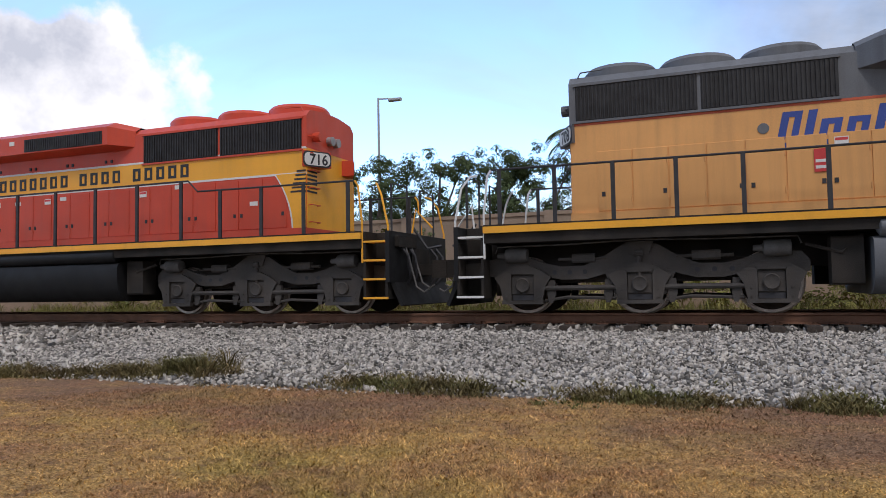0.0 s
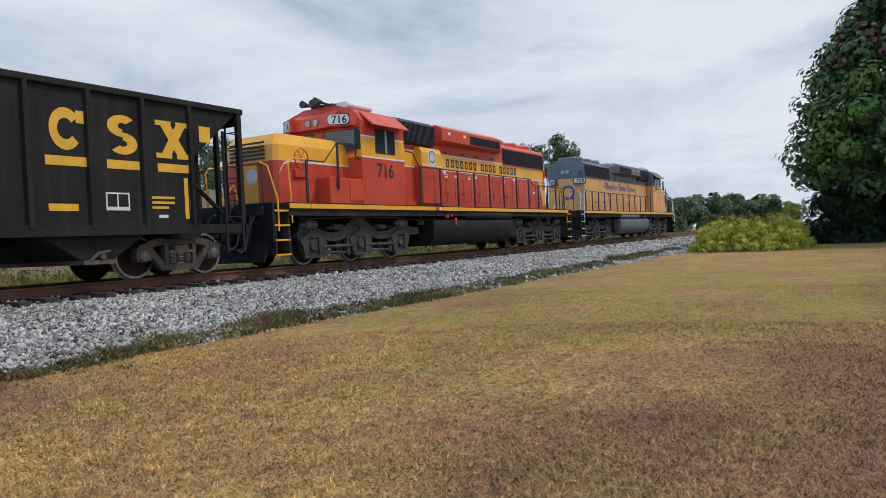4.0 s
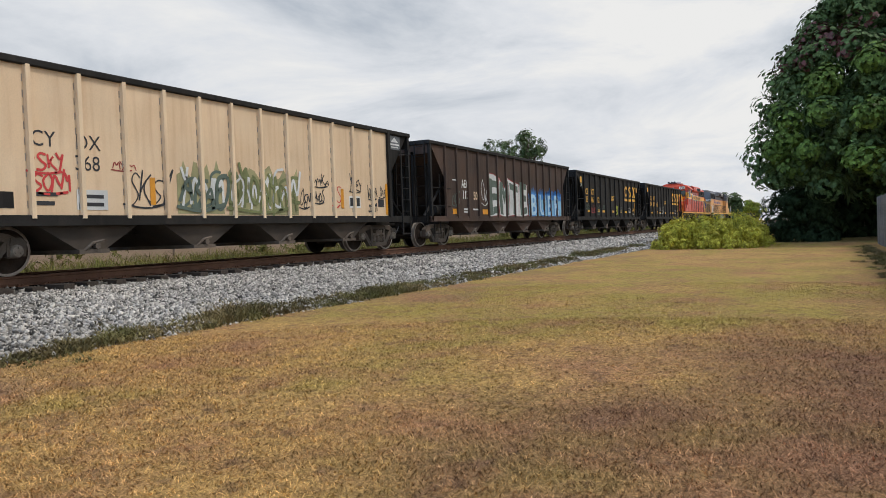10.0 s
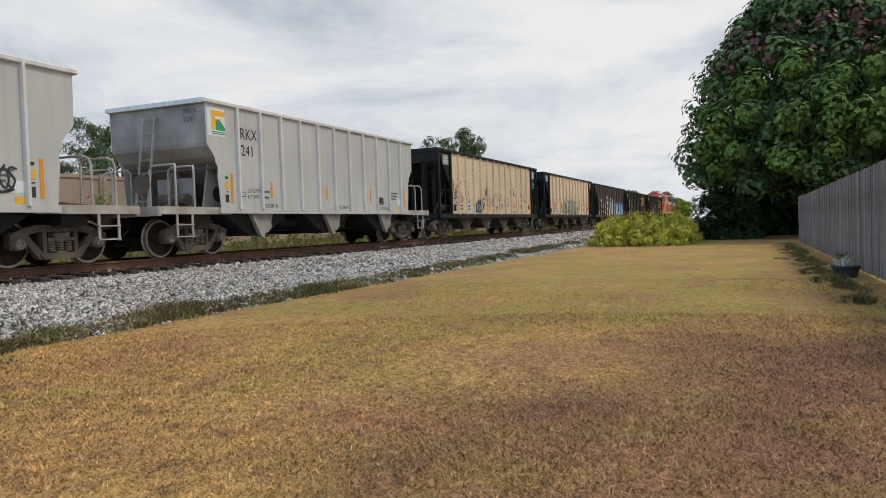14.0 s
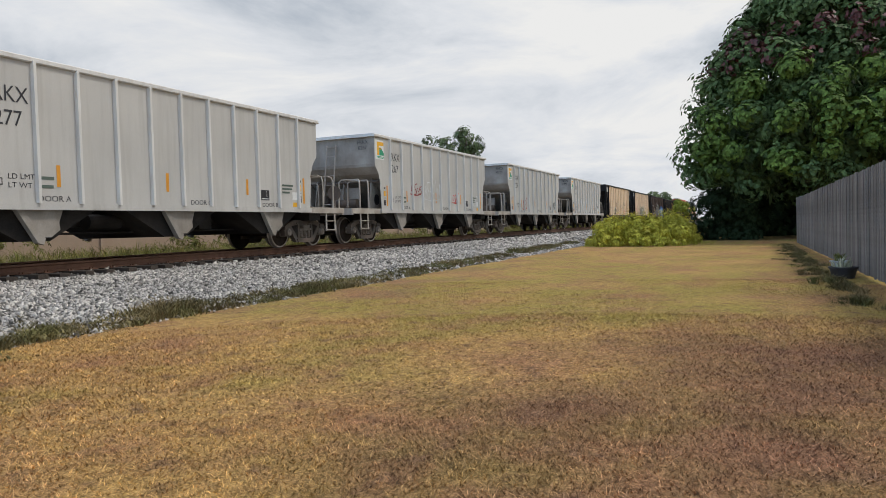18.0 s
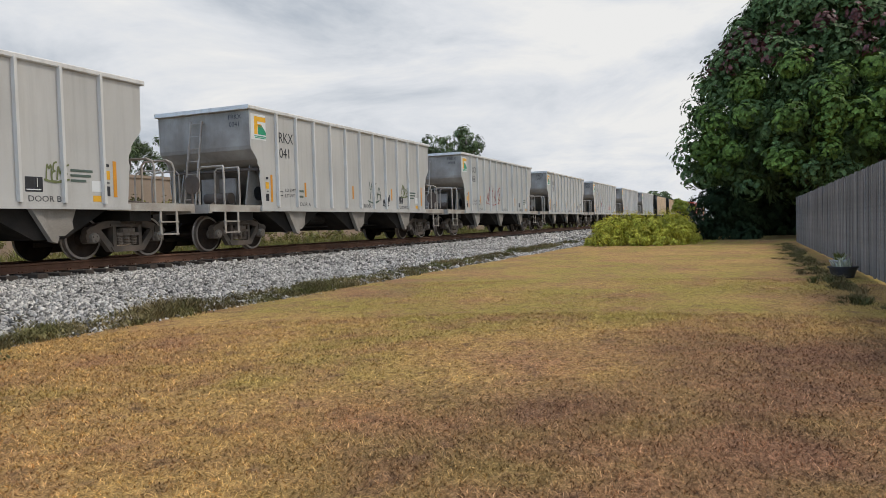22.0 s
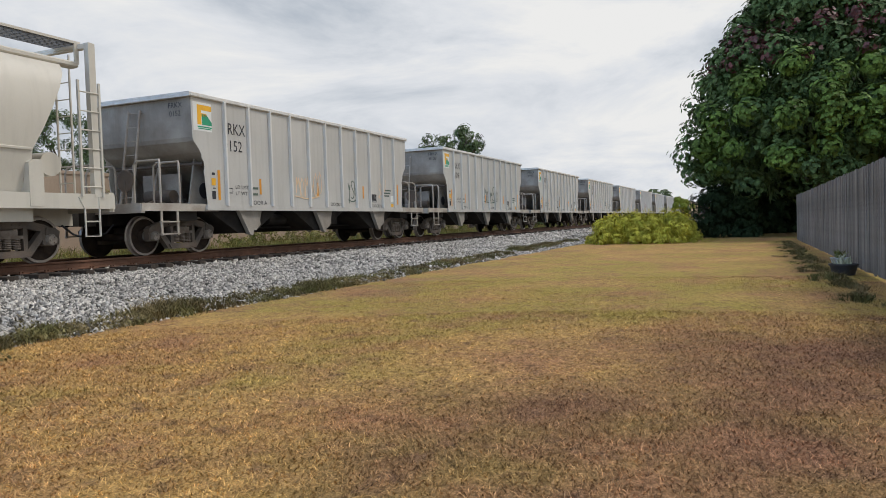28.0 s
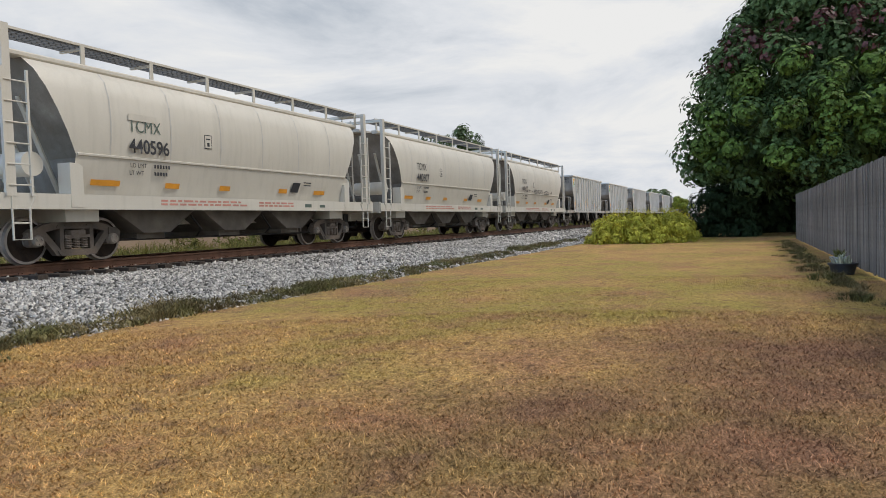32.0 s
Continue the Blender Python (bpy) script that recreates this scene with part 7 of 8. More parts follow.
def panel_rows(pattern, x0, z, h, gaps, y, mat, loco, lean=0.0, small=1.0):
    """A company name as plain hollow blocks, one a letter; the first block of a word is the tallest."""
    x, first = x0, True
    for ch in pattern:
        if ch == " ":
            x, first = x + gaps * 2.3, True
            continue
        thin = ch == "l"
        hh = h if first or thin else h * small
        w, b = h * (0.22 if thin else 0.78 if small == 1 else 0.52), h * (0.27 if small == 1 else 0.20)
        tilt = lambda pts: [(u + lean * (v - z), v) for u, v in pts]
        if thin:
            rects = [(x, x + w, z, z + hh)]
        else:
            rects = [(x, x + b, z, z + hh), (x + w - b * 0.9, x + w, z, z + hh), (x + b, x + w - b * 0.9, z + hh - b * 0.8, z + hh), (x + b, x + w - b * 0.9, z, z + b * 0.7)]
        g = Geo()
        for p, q, u, v in rects:
            g.prism(tilt([(p, u), (q, u), (q, v), (p, v)]), y - 0.002, y)
        part("company_name", g, mat, loco)
        x, first = x + w + gaps, False
    return x


def locomotive(kx, pal, number, label):
    """kx 1: long hood towards +x; -1: towards -x. pal: paint of each zone."""
    L = thing("locomotive", label, "locomotive", "locomotives")
    G = lambda: Geo(kx)
    P = lambda n, g, m, lab="", smooth=False: part(n, g, m, L, lab, smooth)
    H = 1.02
    # --- underframe
    g = G(); g.box(-9.75, 9.30, -1.50, 1.50, 1.28, 1.46); g.box(-10.0, 9.9, -0.45, 0.45, 0.78, 1.30); P("underframe", g, "chassis")
    g = G(); g.box(-9.75, 9.30, -1.54, 1.54, 1.58, 1.61); P("walkway", g, "chassis")
    for s in (-1, 1):
        g = G(); g.box(-9.75, 9.30, s * 1.54 - 0.02, s * 1.54 + 0.02, 1.46, 1.58); P("sill_stripe", g, pal["sill"])
    # --- long hood in its three bands
    g = G(); g.box(-4.4, 7.78, -H, H, 1.61, pal["z1"]); P("hood_lower", g, pal["low"])
    g = G(); g.box(-4.4, 7.78, -H, H, pal["z1"], pal["z2"]); P("hood_band", g, pal["band"])
    g = G(); g.prism([(-H, pal["z2"]), (H, pal["z2"]), (H, 4.12), (H - 0.14, 4.26), (0.3, 4.33), (-0.3, 4.33), (-H + 0.14, 4.26), (-H, 4.12)], -4.4, 7.80, "x"); P("hood_roof", g, pal["top"])
    for z in pal["lines"]:
        for s in (-1, 1):
            g = G(); g.box(-4.4, 7.785, s * (H + 0.002) - 0.003, s * (H + 0.002) + 0.003, z - 0.022, z + 0.022); P("paint_line", g, pal["line"])
        g = G(); g.box(7.779, 7.788, -H, H, z - 0.022, z + 0.022); P("paint_line", g, pal["line"])
    # --- doors with latches along the hood
    xs = [-1.75 + 0.605 * k for k in range(16)]
    for s in (-1, 1):
        for k in range(len(xs) - 1):
            z1 = pal["z1"] - 0.06
            g = G(); g.box(xs[k] + 0.012, xs[k + 1] - 0.012, s * H - 0.014, s * H + 0.014, 1.80, z1, 0.006)
            d = P("hood_door", g, pal["low"])
            g = G()
            xl = xs[k] + (0.07 if k % 2 else 0.50)
            g.box(xl - 0.03, xl + 0.03, s * (H + 0.014) - 0.01, s * (H + 0.014) + 0.01, 2.06, 2.14)
            part("latch", g, pal["latch"], d)
            g = G()
            g.box(xl - 0.03, xl + 0.03, s * (H + 0.014) - 0.01, s * (H + 0.014) + 0.01, pal["z2"] + 0.07, pal["z2"] + 0.14)
            part("latch", g, pal["latch"], d)
            for zz in (1.95, 2.55):
                g = G(); g.cyl((xs[k] + 0.02, s * (H + 0.016), zz), (xs[k] + 0.02, s * (H + 0.016), zz + 0.09), 0.012, 6)
                part("hinge", g, pal["low"], d)
    g = G(); g.box(-4.4, 7.8, -H - 0.05, H + 0.05, 1.61, 1.78); P("hood_base", g, pal["low"])
    # --- radiator grilles and fans
    for s in (-1, 1):
        for a, b in ((3.50, 5.56), (5.62, 7.68)):
            g = G(); g.box(a, b, s * H - 0.012, s * H + 0.012, 3.43, 4.06)
            gr = P("radiator_grille", g, "grille")
            g = G()
            n = 30
            for q in range(n):
                x = a + (b - a) * (q + 0.5) / n
                g.box(x - 0.014, x + 0.014, s * (H + 0.022) - 0.012, s * (H + 0.022) + 0.012, 3.45, 4.04)
            tagged(part("shutter_slat", g, "grille", gr), kind="stuff")
            g = G()
            for z in (3.41, 4.08):
                g.box(a - 0.03, b + 0.03, s * (H + 0.02) - 0.015, s * (H + 0.02) + 0.015, z - 0.02, z + 0.02)
            part("grille_frame", g, pal["top"], gr)
    for x in (4.25, 5.62, 6.99):
        g = G(); g.lathe([(0.68, 4.22), (0.68, 4.46), (0.62, 4.53), (0.45, 4.55), (0.1, 4.55)], (x, 0, 0), "z", 24)
        P("radiator_fan", g, pal["top"], smooth=True)
    # --- dynamic brake flare
    sec = [(-H, 3.78), (-1.36, 3.88), (-1.36, 4.30), (-1.12, 4.43), (1.12, 4.43), (1.36, 4.30), (1.36, 3.88), (H, 3.78)]
    g = G(); g.prism(sec, -1.85, 2.75, "x")
    g.add([(2.75, y, z) for y, z in sec] + [(3.25, y * 0.74, 3.6 + (z - 3.6) * 0.86) for y, z in sec],
          [(i, (i + 1) % 8, 8 + (i + 1) % 8, 8 + i)[::-1] for i in range(8)])
    P("brake_flare", g, pal["top"])
    for s in (-1, 1):
        g = G(); g.box(0.15, 2.60, s * 1.36 - 0.012, s * 1.36 + 0.012, 3.91, 4.21)
        gr = P("brake_grille", g, "grille")
        g = G()
        for q in range(34):
            x = 0.2 + q * 0.07
            g.box(x, x + 0.025, s * 1.375 - 0.01, s * 1.375 + 0.01, 3.92, 4.20)
        tagged(part("grille_slat", g, "grille", gr), kind="stuff")
        for xx in (-1.45, -0.35):
            g = G(); g.box(xx, xx + 0.16, s * 1.365 - 0.006, s * 1.365 + 0.006, 4.10, 4.20); P("warning_plate", g, "white")
    for x in (-0.4, 1.5):
        g = G(); g.lathe([(0.55, 4.40), (0.55, 4.51), (0.48, 4.55), (0.1, 4.55)], (x, 0, 0), "z", 20)
        P("brake_fan", g, pal["top"], smooth=True)
    # --- air filter box
    g = G(); g.prism([(-1.0, 3.62), (-1.2, 3.70), (-1.2, 4.30), (-1.05, 4.42), (1.05, 4.42), (1.2, 4.30), (1.2, 3.70), (1.0, 3.62)], -4.30, -2.10, "x"); fb = P("filter_box", g, "grille")
    for s in (-1, 1):
        g = G()
        for q in range(30):
            x = -4.27 + q * 0.073
            g.box(x, x + 0.03, s * 1.21 - 0.012, s * 1.21 + 0.012, 3.72, 4.30)
        tagged(part("filter_slat", g, "grille", fb), kind="stuff")
    if kx > 0:                                  # blower housing on this flank only
        g = G(); g.prism([(-H, 1.63), (-1.24, 1.63), (-1.30, 1.72), (-1.30, 2.96), (-H, 2.96)], -3.15, -1.88, "x"); P("blower_housing", g, pal["low"])
        g = G(); g.prism([(-H, 2.96), (-1.30, 2.96), (-1.30, 3.40), (-1.22, 3.56), (-H, 3.60)], -3.15, -1.88, "x"); P("blower_hood", g, pal["band"])
        g = G(); g.lathe([(0.26, -1.300), (0.26, -1.308), (0.24, -1.310)], (-2.50, 0, 3.26), "y", 24); P("round_emblem", g, "white", smooth=True)
        g = G(); g.lathe([(0.17, -1.3105), (0.17, -1.314), (0.16, -1.315)], (-2.50, 0, 3.26), "y", 20); P("round_emblem", g, "hopper_grey", smooth=True)
        g = G(); g.lathe([(0.215, -1.3102), (0.215, -1.3125), (0.20, -1.313)], (-2.50, 0, 3.26), "y", 24); P("round_emblem", g, "loco_grey", smooth=True)
        g = G(); g.prism([(-2.66, 3.16), (-2.52, 3.14), (-2.36, 3.20), (-2.38, 3.30), (-2.48, 3.24), (-2.56, 3.34), (-2.64, 3.30)], -1.319, -1.3155); P("round_emblem", g, "spray_white")
        g = G(); g.box(-3.16, -1.87, -1.31, -1.30, 2.94, 2.985); P("paint_line", g, pal["line"])
        for z in (2.30, 2.62):
            g = G(); g.box(-3.12, -1.91, -1.306, -1.298, z, z + 0.02); P("panel_joint", g, pal["low"])
    # --- cab
    cs = [(-1.46, 1.61), (1.46, 1.61), (1.46, 4.02), (1.20, 4.36), (0.6, 4.54), (-0.6, 4.54), (-1.20, 4.36), (-1.46, 4.02)]
    zc = pal["cab_split"]
    lo = [(-1.46, 1.61), (1.46, 1.61), (1.46, zc[0]), (-1.46, zc[0])]
    mid = [(-1.46, zc[0]), (1.46, zc[0]), (1.46, zc[1]), (-1.46, zc[1])]
    up = [(-1.46, zc[1]), (1.46, zc[1]), (1.46, 4.02), (1.20, 4.36), (0.6, 4.54), (-0.6, 4.54), (-1.20, 4.36), (-1.46, 4.02)]
    for sec, mt in ((lo, pal["low"]), (mid, pal["cab"]), (up, pal["top"])):
        g = G(); g.prism(sec, -6.60, -4.42, "x"); P("cab_shell", g, mt)
    for z in zc:
        for s in (-1, 1):
            g = G(); g.box(-6.605, -4.41, s * 1.462 - 0.003, s * 1.462 + 0.003, z - 0.022, z + 0.022); P("paint_line", g, pal["line"])
    for s in (-1, 1):
        g = G(); g.box(-5.92, -4.92, s * 1.46 - 0.012, s * 1.46 + 0.012, 3.12, 3.84); wf = P("cab_window", g, pal["trim"])
        for a, b in ((-5.88, -5.44), (-5.40, -4.96)):
            g = G(); g.box(a, b, s * 1.475 - 0.006, s * 1.475 + 0.006, 3.16, 3.80); part("pane", g, "glass", wf)
        g = G()
        g.box(-5.46, -5.38, s * 1.49 - 0.012, s * 1.49 + 0.012, 3.14, 3.82)
        part("window_post", g, "galv", wf)
        g = G()                                 # sheet awning over the side window
        g.prism([(s * 1.30, 4.30), (s * 1.28, 4.24), (s * 1.74, 3.86), (s * 1.78, 3.88)], -6.40, -4.55, "x")
        P("awning", g, pal["awning"])
        g = G(); g.box(-6.50, -6.08, s * 1.46 - 0.01, s * 1.46 + 0.01, 1.75, 2.7); P("cab_door", g, pal["low"])
    g = G(); g.box(-6.64, -6.58, -1.25, -0.15, 3.16, 3.78); g.box(-6.64, -6.58, 0.15, 1.25, 3.16, 3.78); P("windshield", g, "glass")
    g = G(); g.box(-6.66, -6.60, -1.30, 1.30, 3.80, 3.85); g.box(-6.66, -6.60, -1.30, 1.30, 3.10, 3.15); g.box(-6.66, -6.60, -0.13, 0.13, 3.12, 3.82); P("windshield_frame", g, pal["top"])
    g = G(); g.prism([(-6.60, 3.86), (-6.95, 3.88), (-6.95, 4.20), (-6.60, 4.40)], -0.75, 0.75); P("headlight_casing", g, pal["top"])
    for s in (-1, 1):
        g = G(); g.prism([(-6.60, s * 0.60), (-7.14, s * 0.66), (-7.16, s * 0.69), (-6.80, s * 1.28), (-6.60, s * 1.36)], 3.86, 4.23, "z"); nb = P("number_box", g, pal["top"])
        angled_plate(G, -6.98, s * 0.98, -1, s, 3.88, 4.21, nb)
        g = G(); g.cyl((-6.95, s * 0.14, 4.04), (-7.0, s * 0.14, 4.04), 0.09, 12); P("headlight", g, "galv")
        g = G(); g.tube([(-6.62, s * 1.36, 2.9), (-7.0, s * 1.55, 2.95), (-7.0, s * 1.55, 3.75), (-6.65, s * 1.46, 3.8)], 0.02, 6); P("mirror_frame", g, "chassis")
        g = G(); g.prism(rounded(-6.96, -6.72, 3.14, 3.74, 0.10), s * 1.51, s * 1.53); P("wind_deflector", g, "glass")
    g = G(); g.box(-6.2, -5.0, -0.75, 0.55, 4.52, 4.70, 0.06); P("roof_cooler", g, "white")
    g = G()
    for yy, ln in ((-0.30, 0.75), (0.0, 0.55), (0.3, 0.62)):
        g.cyl((-6.4, yy, 4.60), (-6.4 - ln * 0.5, yy, 4.62), 0.035, 8)
        g.cyl((-6.4 - ln * 0.5, yy, 4.62), (-6.4 - ln, yy, 4.63), 0.04, 10, 0.11)
    g.box(-6.5, -6.3, -0.4, 0.4, 4.44, 4.64)
    P("horn", g, pal["horn"], smooth=True)
    # --- short nose
    def nose(z0, z1, inset0, inset1, m, name):
        pts = []
        for z, i in ((z0, inset0), (z1, inset1)):
            pts += [(-9.58 + i * 2, -0.98 + i + 0.10, z), (-9.48 + i * 2, -0.98 + i, z), (-6.60, -0.98 + i, z), (-6.60, 0.98 - i, z), (-9.48 + i * 2, 0.98 - i, z), (-9.58 + i * 2, 0.98 - i - 0.10, z)]
        f = [(i, (i + 1) % 6, 6 + (i + 1) % 6, 6 + i) for i in range(6)] + [(5, 4, 3, 2, 1, 0), (6, 7, 8, 9, 10, 11)]
        g = G(); g.add(pts, f); return P(name, g, m)
    nose(1.61, 2.72, 0, 0, pal["low"], "nose_lower")
    nose(2.72, 3.14, 0, 0.02, pal["nose"], "nose_band")
    nose(3.14, 3.44, 0.02, 0.14, pal["nose"], "nose_top")
    for s in (-1, 1):
        g = G(); g.prism([(-6.6, 2.70), (-9.0, 2.70), (-9.3, 2.62), (-9.46, 2.40), (-9.44, 2.46), (-9.28, 2.68), (-9.0, 2.75), (-6.6, 2.75)], s * 0.978, s * 0.988); P("paint_line", g, pal["line"])
        g = G()
        g.tube([(-8.72 + 0.26 * math.cos(a * math.pi / 10), s * 1.08, 2.80 + 0.26 * math.sin(a * math.pi / 10)) for a in range(21)], 0.018, 5)
        for q in range(3):
            a = q * math.pi / 3
            g.tube([(-8.72 + 0.25 * math.cos(a), s * 1.08, 2.80 + 0.25 * math.sin(a)), (-8.72 - 0.25 * math.cos(a), s * 1.08, 2.80 - 0.25 * math.sin(a))], 0.012, 5)
        if s < 0 and kx > 0:
            P("hand_brake_wheel", g, pal["low"])
            g = G(); g.box(-8.95, -8.50, -1.06, -0.97, 2.30, 2.52, 0.02); P("hand_brake_housing", g, pal["low"])
        g = G(); g.box(-8.75, -8.05, s * 0.98 - 0.012, s * 0.98 + 0.012, 1.72, 2.42); P("nose_door", g, pal["low"])
        g = G(); g.box(-8.05, -4.45, min(s * 0.9, s * 1.44), max(s * 0.9, s * 1.44), 1.61, 2.32, 0.02); P("battery_box", g, pal["low"])
        g = G()
        for a, b in ((-7.2, -6.2), (-6.15, -4.5)):
            g.box(a, b, s * 1.445 - 0.012, s * 1.445 + 0.012, 1.70, 2.24)
        P("battery_lid", g, pal["low"])
    g = G()
    for q in range(5):
        g.box(-9.595, -9.575, -0.62, 0.62, 2.78 + q * 0.10, 2.83 + q * 0.10)
    P("nose_louvres", g, "ink")
    g = G(); g.box(-9.59, -9.57, -0.34, 0.34, 1.68, 2.66); P("nose_door", g, pal["nose"])
    if kx > 0:
        g = G(); g.lathe([(0.20, -9.592), (0.20, -9.60), (0.18, -9.602)], (0, -0.15, 2.35), "x", 20); P("round_emblem", g, "white", smooth=True)
    # --- rear face of the long hood
    g = G(); g.box(7.78, 7.795, -H + 0.02, H - 0.02, 1.65, pal["z2"]); P("hood_end", g, pal["end"])
    if kx > 0:
        for s in (-1, 1):                       # swept corner of the band colour
            arc = [(7.78 - 0.30 - 0.42 * (q / 8) ** 2.2, 1.66 + 1.26 * q / 8) for q in range(9)]
            g = G(); g.prism([(7.79, 1.66)] + arc + [(7.79, 2.92)], s * (H + 0.016), s * (H + 0.022)); P("corner_flash", g, pal["band"])
            strip = [(x - 0.035, z) for x, z in arc]
            g = G(); g.prism(arc + strip[::-1], s * (H + 0.017), s * (H + 0.025)); P("paint_line", g, pal["line"])
        g = G()
        for q in range(6):
            g.box(7.795, 7.803, -1.0, -0.62, 2.52 + 0.085 * q, 2.56 + 0.085 * q)
            g.box(7.42 + 0.03 * q, 7.79, -H - 0.026, -H - 0.022, 2.52 + 0.085 * q, 2.56 + 0.085 * q)
        P("end_stripes", g, "ink")
    for s in (-1, 1):
        g = G(); g.prism([(7.70, s * 1.0), (7.74, s * 1.10), (8.08, s * 0.50), (7.78, s * 0.46), (7.78, s * 1.0)], 3.05, 3.39, "z"); nb = P("number_box", g, pal["top"])
        angled_plate(G, 7.92, s * 0.80, 1, s, 3.055, 3.385, nb)
    g = G(); g.cyl((7.8, -0.13, 3.72), (7.92, -0.13, 3.72), 0.10, 12); g.cyl((7.8, 0.13, 3.72), (7.92, 0.13, 3.72), 0.10, 12); P("headlight", g, "galv")
    g = G()
    g.cyl((7.82, -0.75, 3.70), (7.98, -0.75, 3.70), 0.10, 12)
    P("marker_lamp", g, pal["top"])
    g = G(); g.cyl((7.6, 0.5, 4.2), (7.6, 0.5, 4.36), 0.05, 8)
    P("marker_lamp", g, pal["top"])
    g = G()
    for q in range(6):
        g.tube([(7.8, -0.95, 1.9 + q * 0.36), (7.88, -0.95, 1.9 + q * 0.36), (7.88, -0.62, 1.9 + q * 0.36), (7.8, -0.62, 1.9 + q * 0.36)], 0.012, 5)
    g.tube([(7.7, -0.9, 4.16), (7.6, -0.9, 4.34), (7.2, -0.9, 4.36)], 0.014, 5)
    P("grab_iron", g, pal["top"])
    # --- walkway railings
    for s in (-1, 1):
        y = s * 1.48
        hi = 2.86 if kx > 0 else 2.58
        g = G(); g.tube([(-3.60, y, hi), (5.15, y, hi), (5.40, y, 2.62 if kx > 0 else hi), (9.15, y, 2.60)], 0.02, 6)
        g.tube([(-4.35, y * 0.99, 3.30), (-4.0, y, 3.28), (-3.60, y, hi)], 0.02, 6)
        P("handrail", g, pal["rail"])
        for x in (-3.57, -2.32, -1.12, 0.10, 1.32, 2.54, 3.75, 4.96, 5.98, 7.0, 8.0, 9.0):
            g = G(); g.box(x - 0.035, x + 0.035, y - 0.02, y + 0.02, 1.44, hi if x < 5.2 else 2.60); P("stanchion", g, pal["rail"])
        for x, z in ((-9.0, 2.72), (-7.72, 3.28)):
            g = G(); g.box(x - 0.035, x + 0.035, y - 0.02, y + 0.02, 1.44 if x < -8 else 2.0, z); P("stanchion", g, pal["rail"])
        g = G(); g.tube([(-9.0, y, 2.70), (-8.3, y, 2.70), (-7.72, y, 3.26), (-6.65, y, 3.20)], 0.02, 6); P("handrail", g, pal["rail"])
        g = G()
        g.tube([(-9.62, y, 1.1), (-9.62, y, 1.8), (-9.68, y, 2.55), (-9.55, y, 2.72), (-9.0, y, 2.72)], 0.021, 7)
        g.tube([(-10.1, y, 0.9), (-10.1, y, 1.7), (-10.25, y * 0.9, 2.5), (-10.2, y * 0.7, 2.62)], 0.021, 7)
        P("corner_handrail", g, pal["grab"], smooth=True)
        g = G()
        g.tube([(9.30, y, 1.0), (9.30, y, 1.8), (9.22, y, 2.5), (9.15, y, 2.60)], 0.021, 7)
        g.tube([(9.85, y, 0.9), (9.85, y, 1.7), (9.72, y, 2.3), (9.58, y * 0.93, 2.52), (9.5, y * 0.85, 2.55)], 0.021, 7)
        P("corner_handrail", g, pal["grab"], smooth=True)
        for k, xa in ((1, 9.32), (-1, 9.72)):
            g = Geo(kx * k)
            g.box(xa, xa + 0.05, min(y, y - s * 0.5), max(y, y - s * 0.5), 0.30, 1.6)
            g.box(xa + 0.46, xa + 0.51, min(y, y - s * 0.5), max(y, y - s * 0.5), 0.30, 1.3)
            g.box(xa, xa + 0.5, y - s * 0.5 - 0.02, y - s * 0.5 + 0.02, 0.30, 1.6)
            st = P("step_well", g, pal["steps"])
            for z in (0.30, 0.66, 1.02, 1.38):
                g = Geo(kx * k)
                g.box(xa + 0.02, xa + 0.50, min(y, y - s * 0.3), max(y, y - s * 0.3), z, z + 0.04)
                g.box(xa + 0.0, xa + 0.52, y - 0.015, y + 0.015, z + 0.005, z + 0.042)
                part("tread_edge", g, pal["grab"], st)
    for k, xa in ((1, 9.30), (-1, 9.75)):                       # end plates, hoses, platform rails
        g = Geo(kx * k); g.box(xa + 0.50, xa + 0.58, -1.5, 1.5, 0.62, 1.60); g.prism([(xa + 0.52, 0.62), (xa + 0.62, 0.62), (xa + 0.80, 0.18), (xa + 0.74, 0.16)], -1.35, 1.35); P("pilot_plate", g, "tank_black")
        for yy in (-0.95, -0.6, 0.6, 0.95):
            g = Geo(kx * k)
            g.tube([(xa + 0.56, yy, 1.35), (xa + 0.72, yy, 1.15), (xa + 0.74, yy * 0.9, 0.75), (xa + 0.62, yy * 0.8, 0.55)], 0.028, 6)
            P("air_hose", g, "ink", smooth=True)
        g = Geo(kx * k)
        g.tube([(xa + 0.55, -0.3, 1.75), (xa + 0.85, -0.25, 1.30), (xa + 1.1, -0.1, 1.35)], 0.03, 6)
        P("air_hose", g, "ink", smooth=True)
        for yy, dip in ((-0.85, 0.42), (-0.55, 0.50)):   # jumper hoses hung in a loop
            g = Geo(kx * k)
            g.tube([(xa + 0.60, yy, 1.42), (xa + 0.70, yy, 1.10), (xa + 0.86, yy, dip + 0.10), (xa + 1.02, yy, dip), (xa + 1.12, yy, dip + 0.06)], 0.020, 7)
            P("jumper_hose", g, "bearing_grey", smooth=True)
        g = Geo(kx * k); g.box(xa + 0.58, xa + 0.66, -1.25, -0.35, 1.30, 1.52, 0.02); P("hose_bracket", g, "chassis")
        g = Geo(kx * k)
        g.tube([(xa + 0.56, -0.35, 1.62), (xa + 0.62, -0.30, 2.10), (xa + 0.95, -0.2, 1.72)], 0.022, 6)
        P("safety_chain", g, pal["grab"], smooth=True)
        g = Geo(kx * k)
        g.tube([(xa + 0.45, -1.1, 1.60), (xa + 0.45, -1.1, 2.55), (xa + 0.45, -0.35, 2.58), (xa + 0.45, -0.35, 1.60)], 0.022, 6)
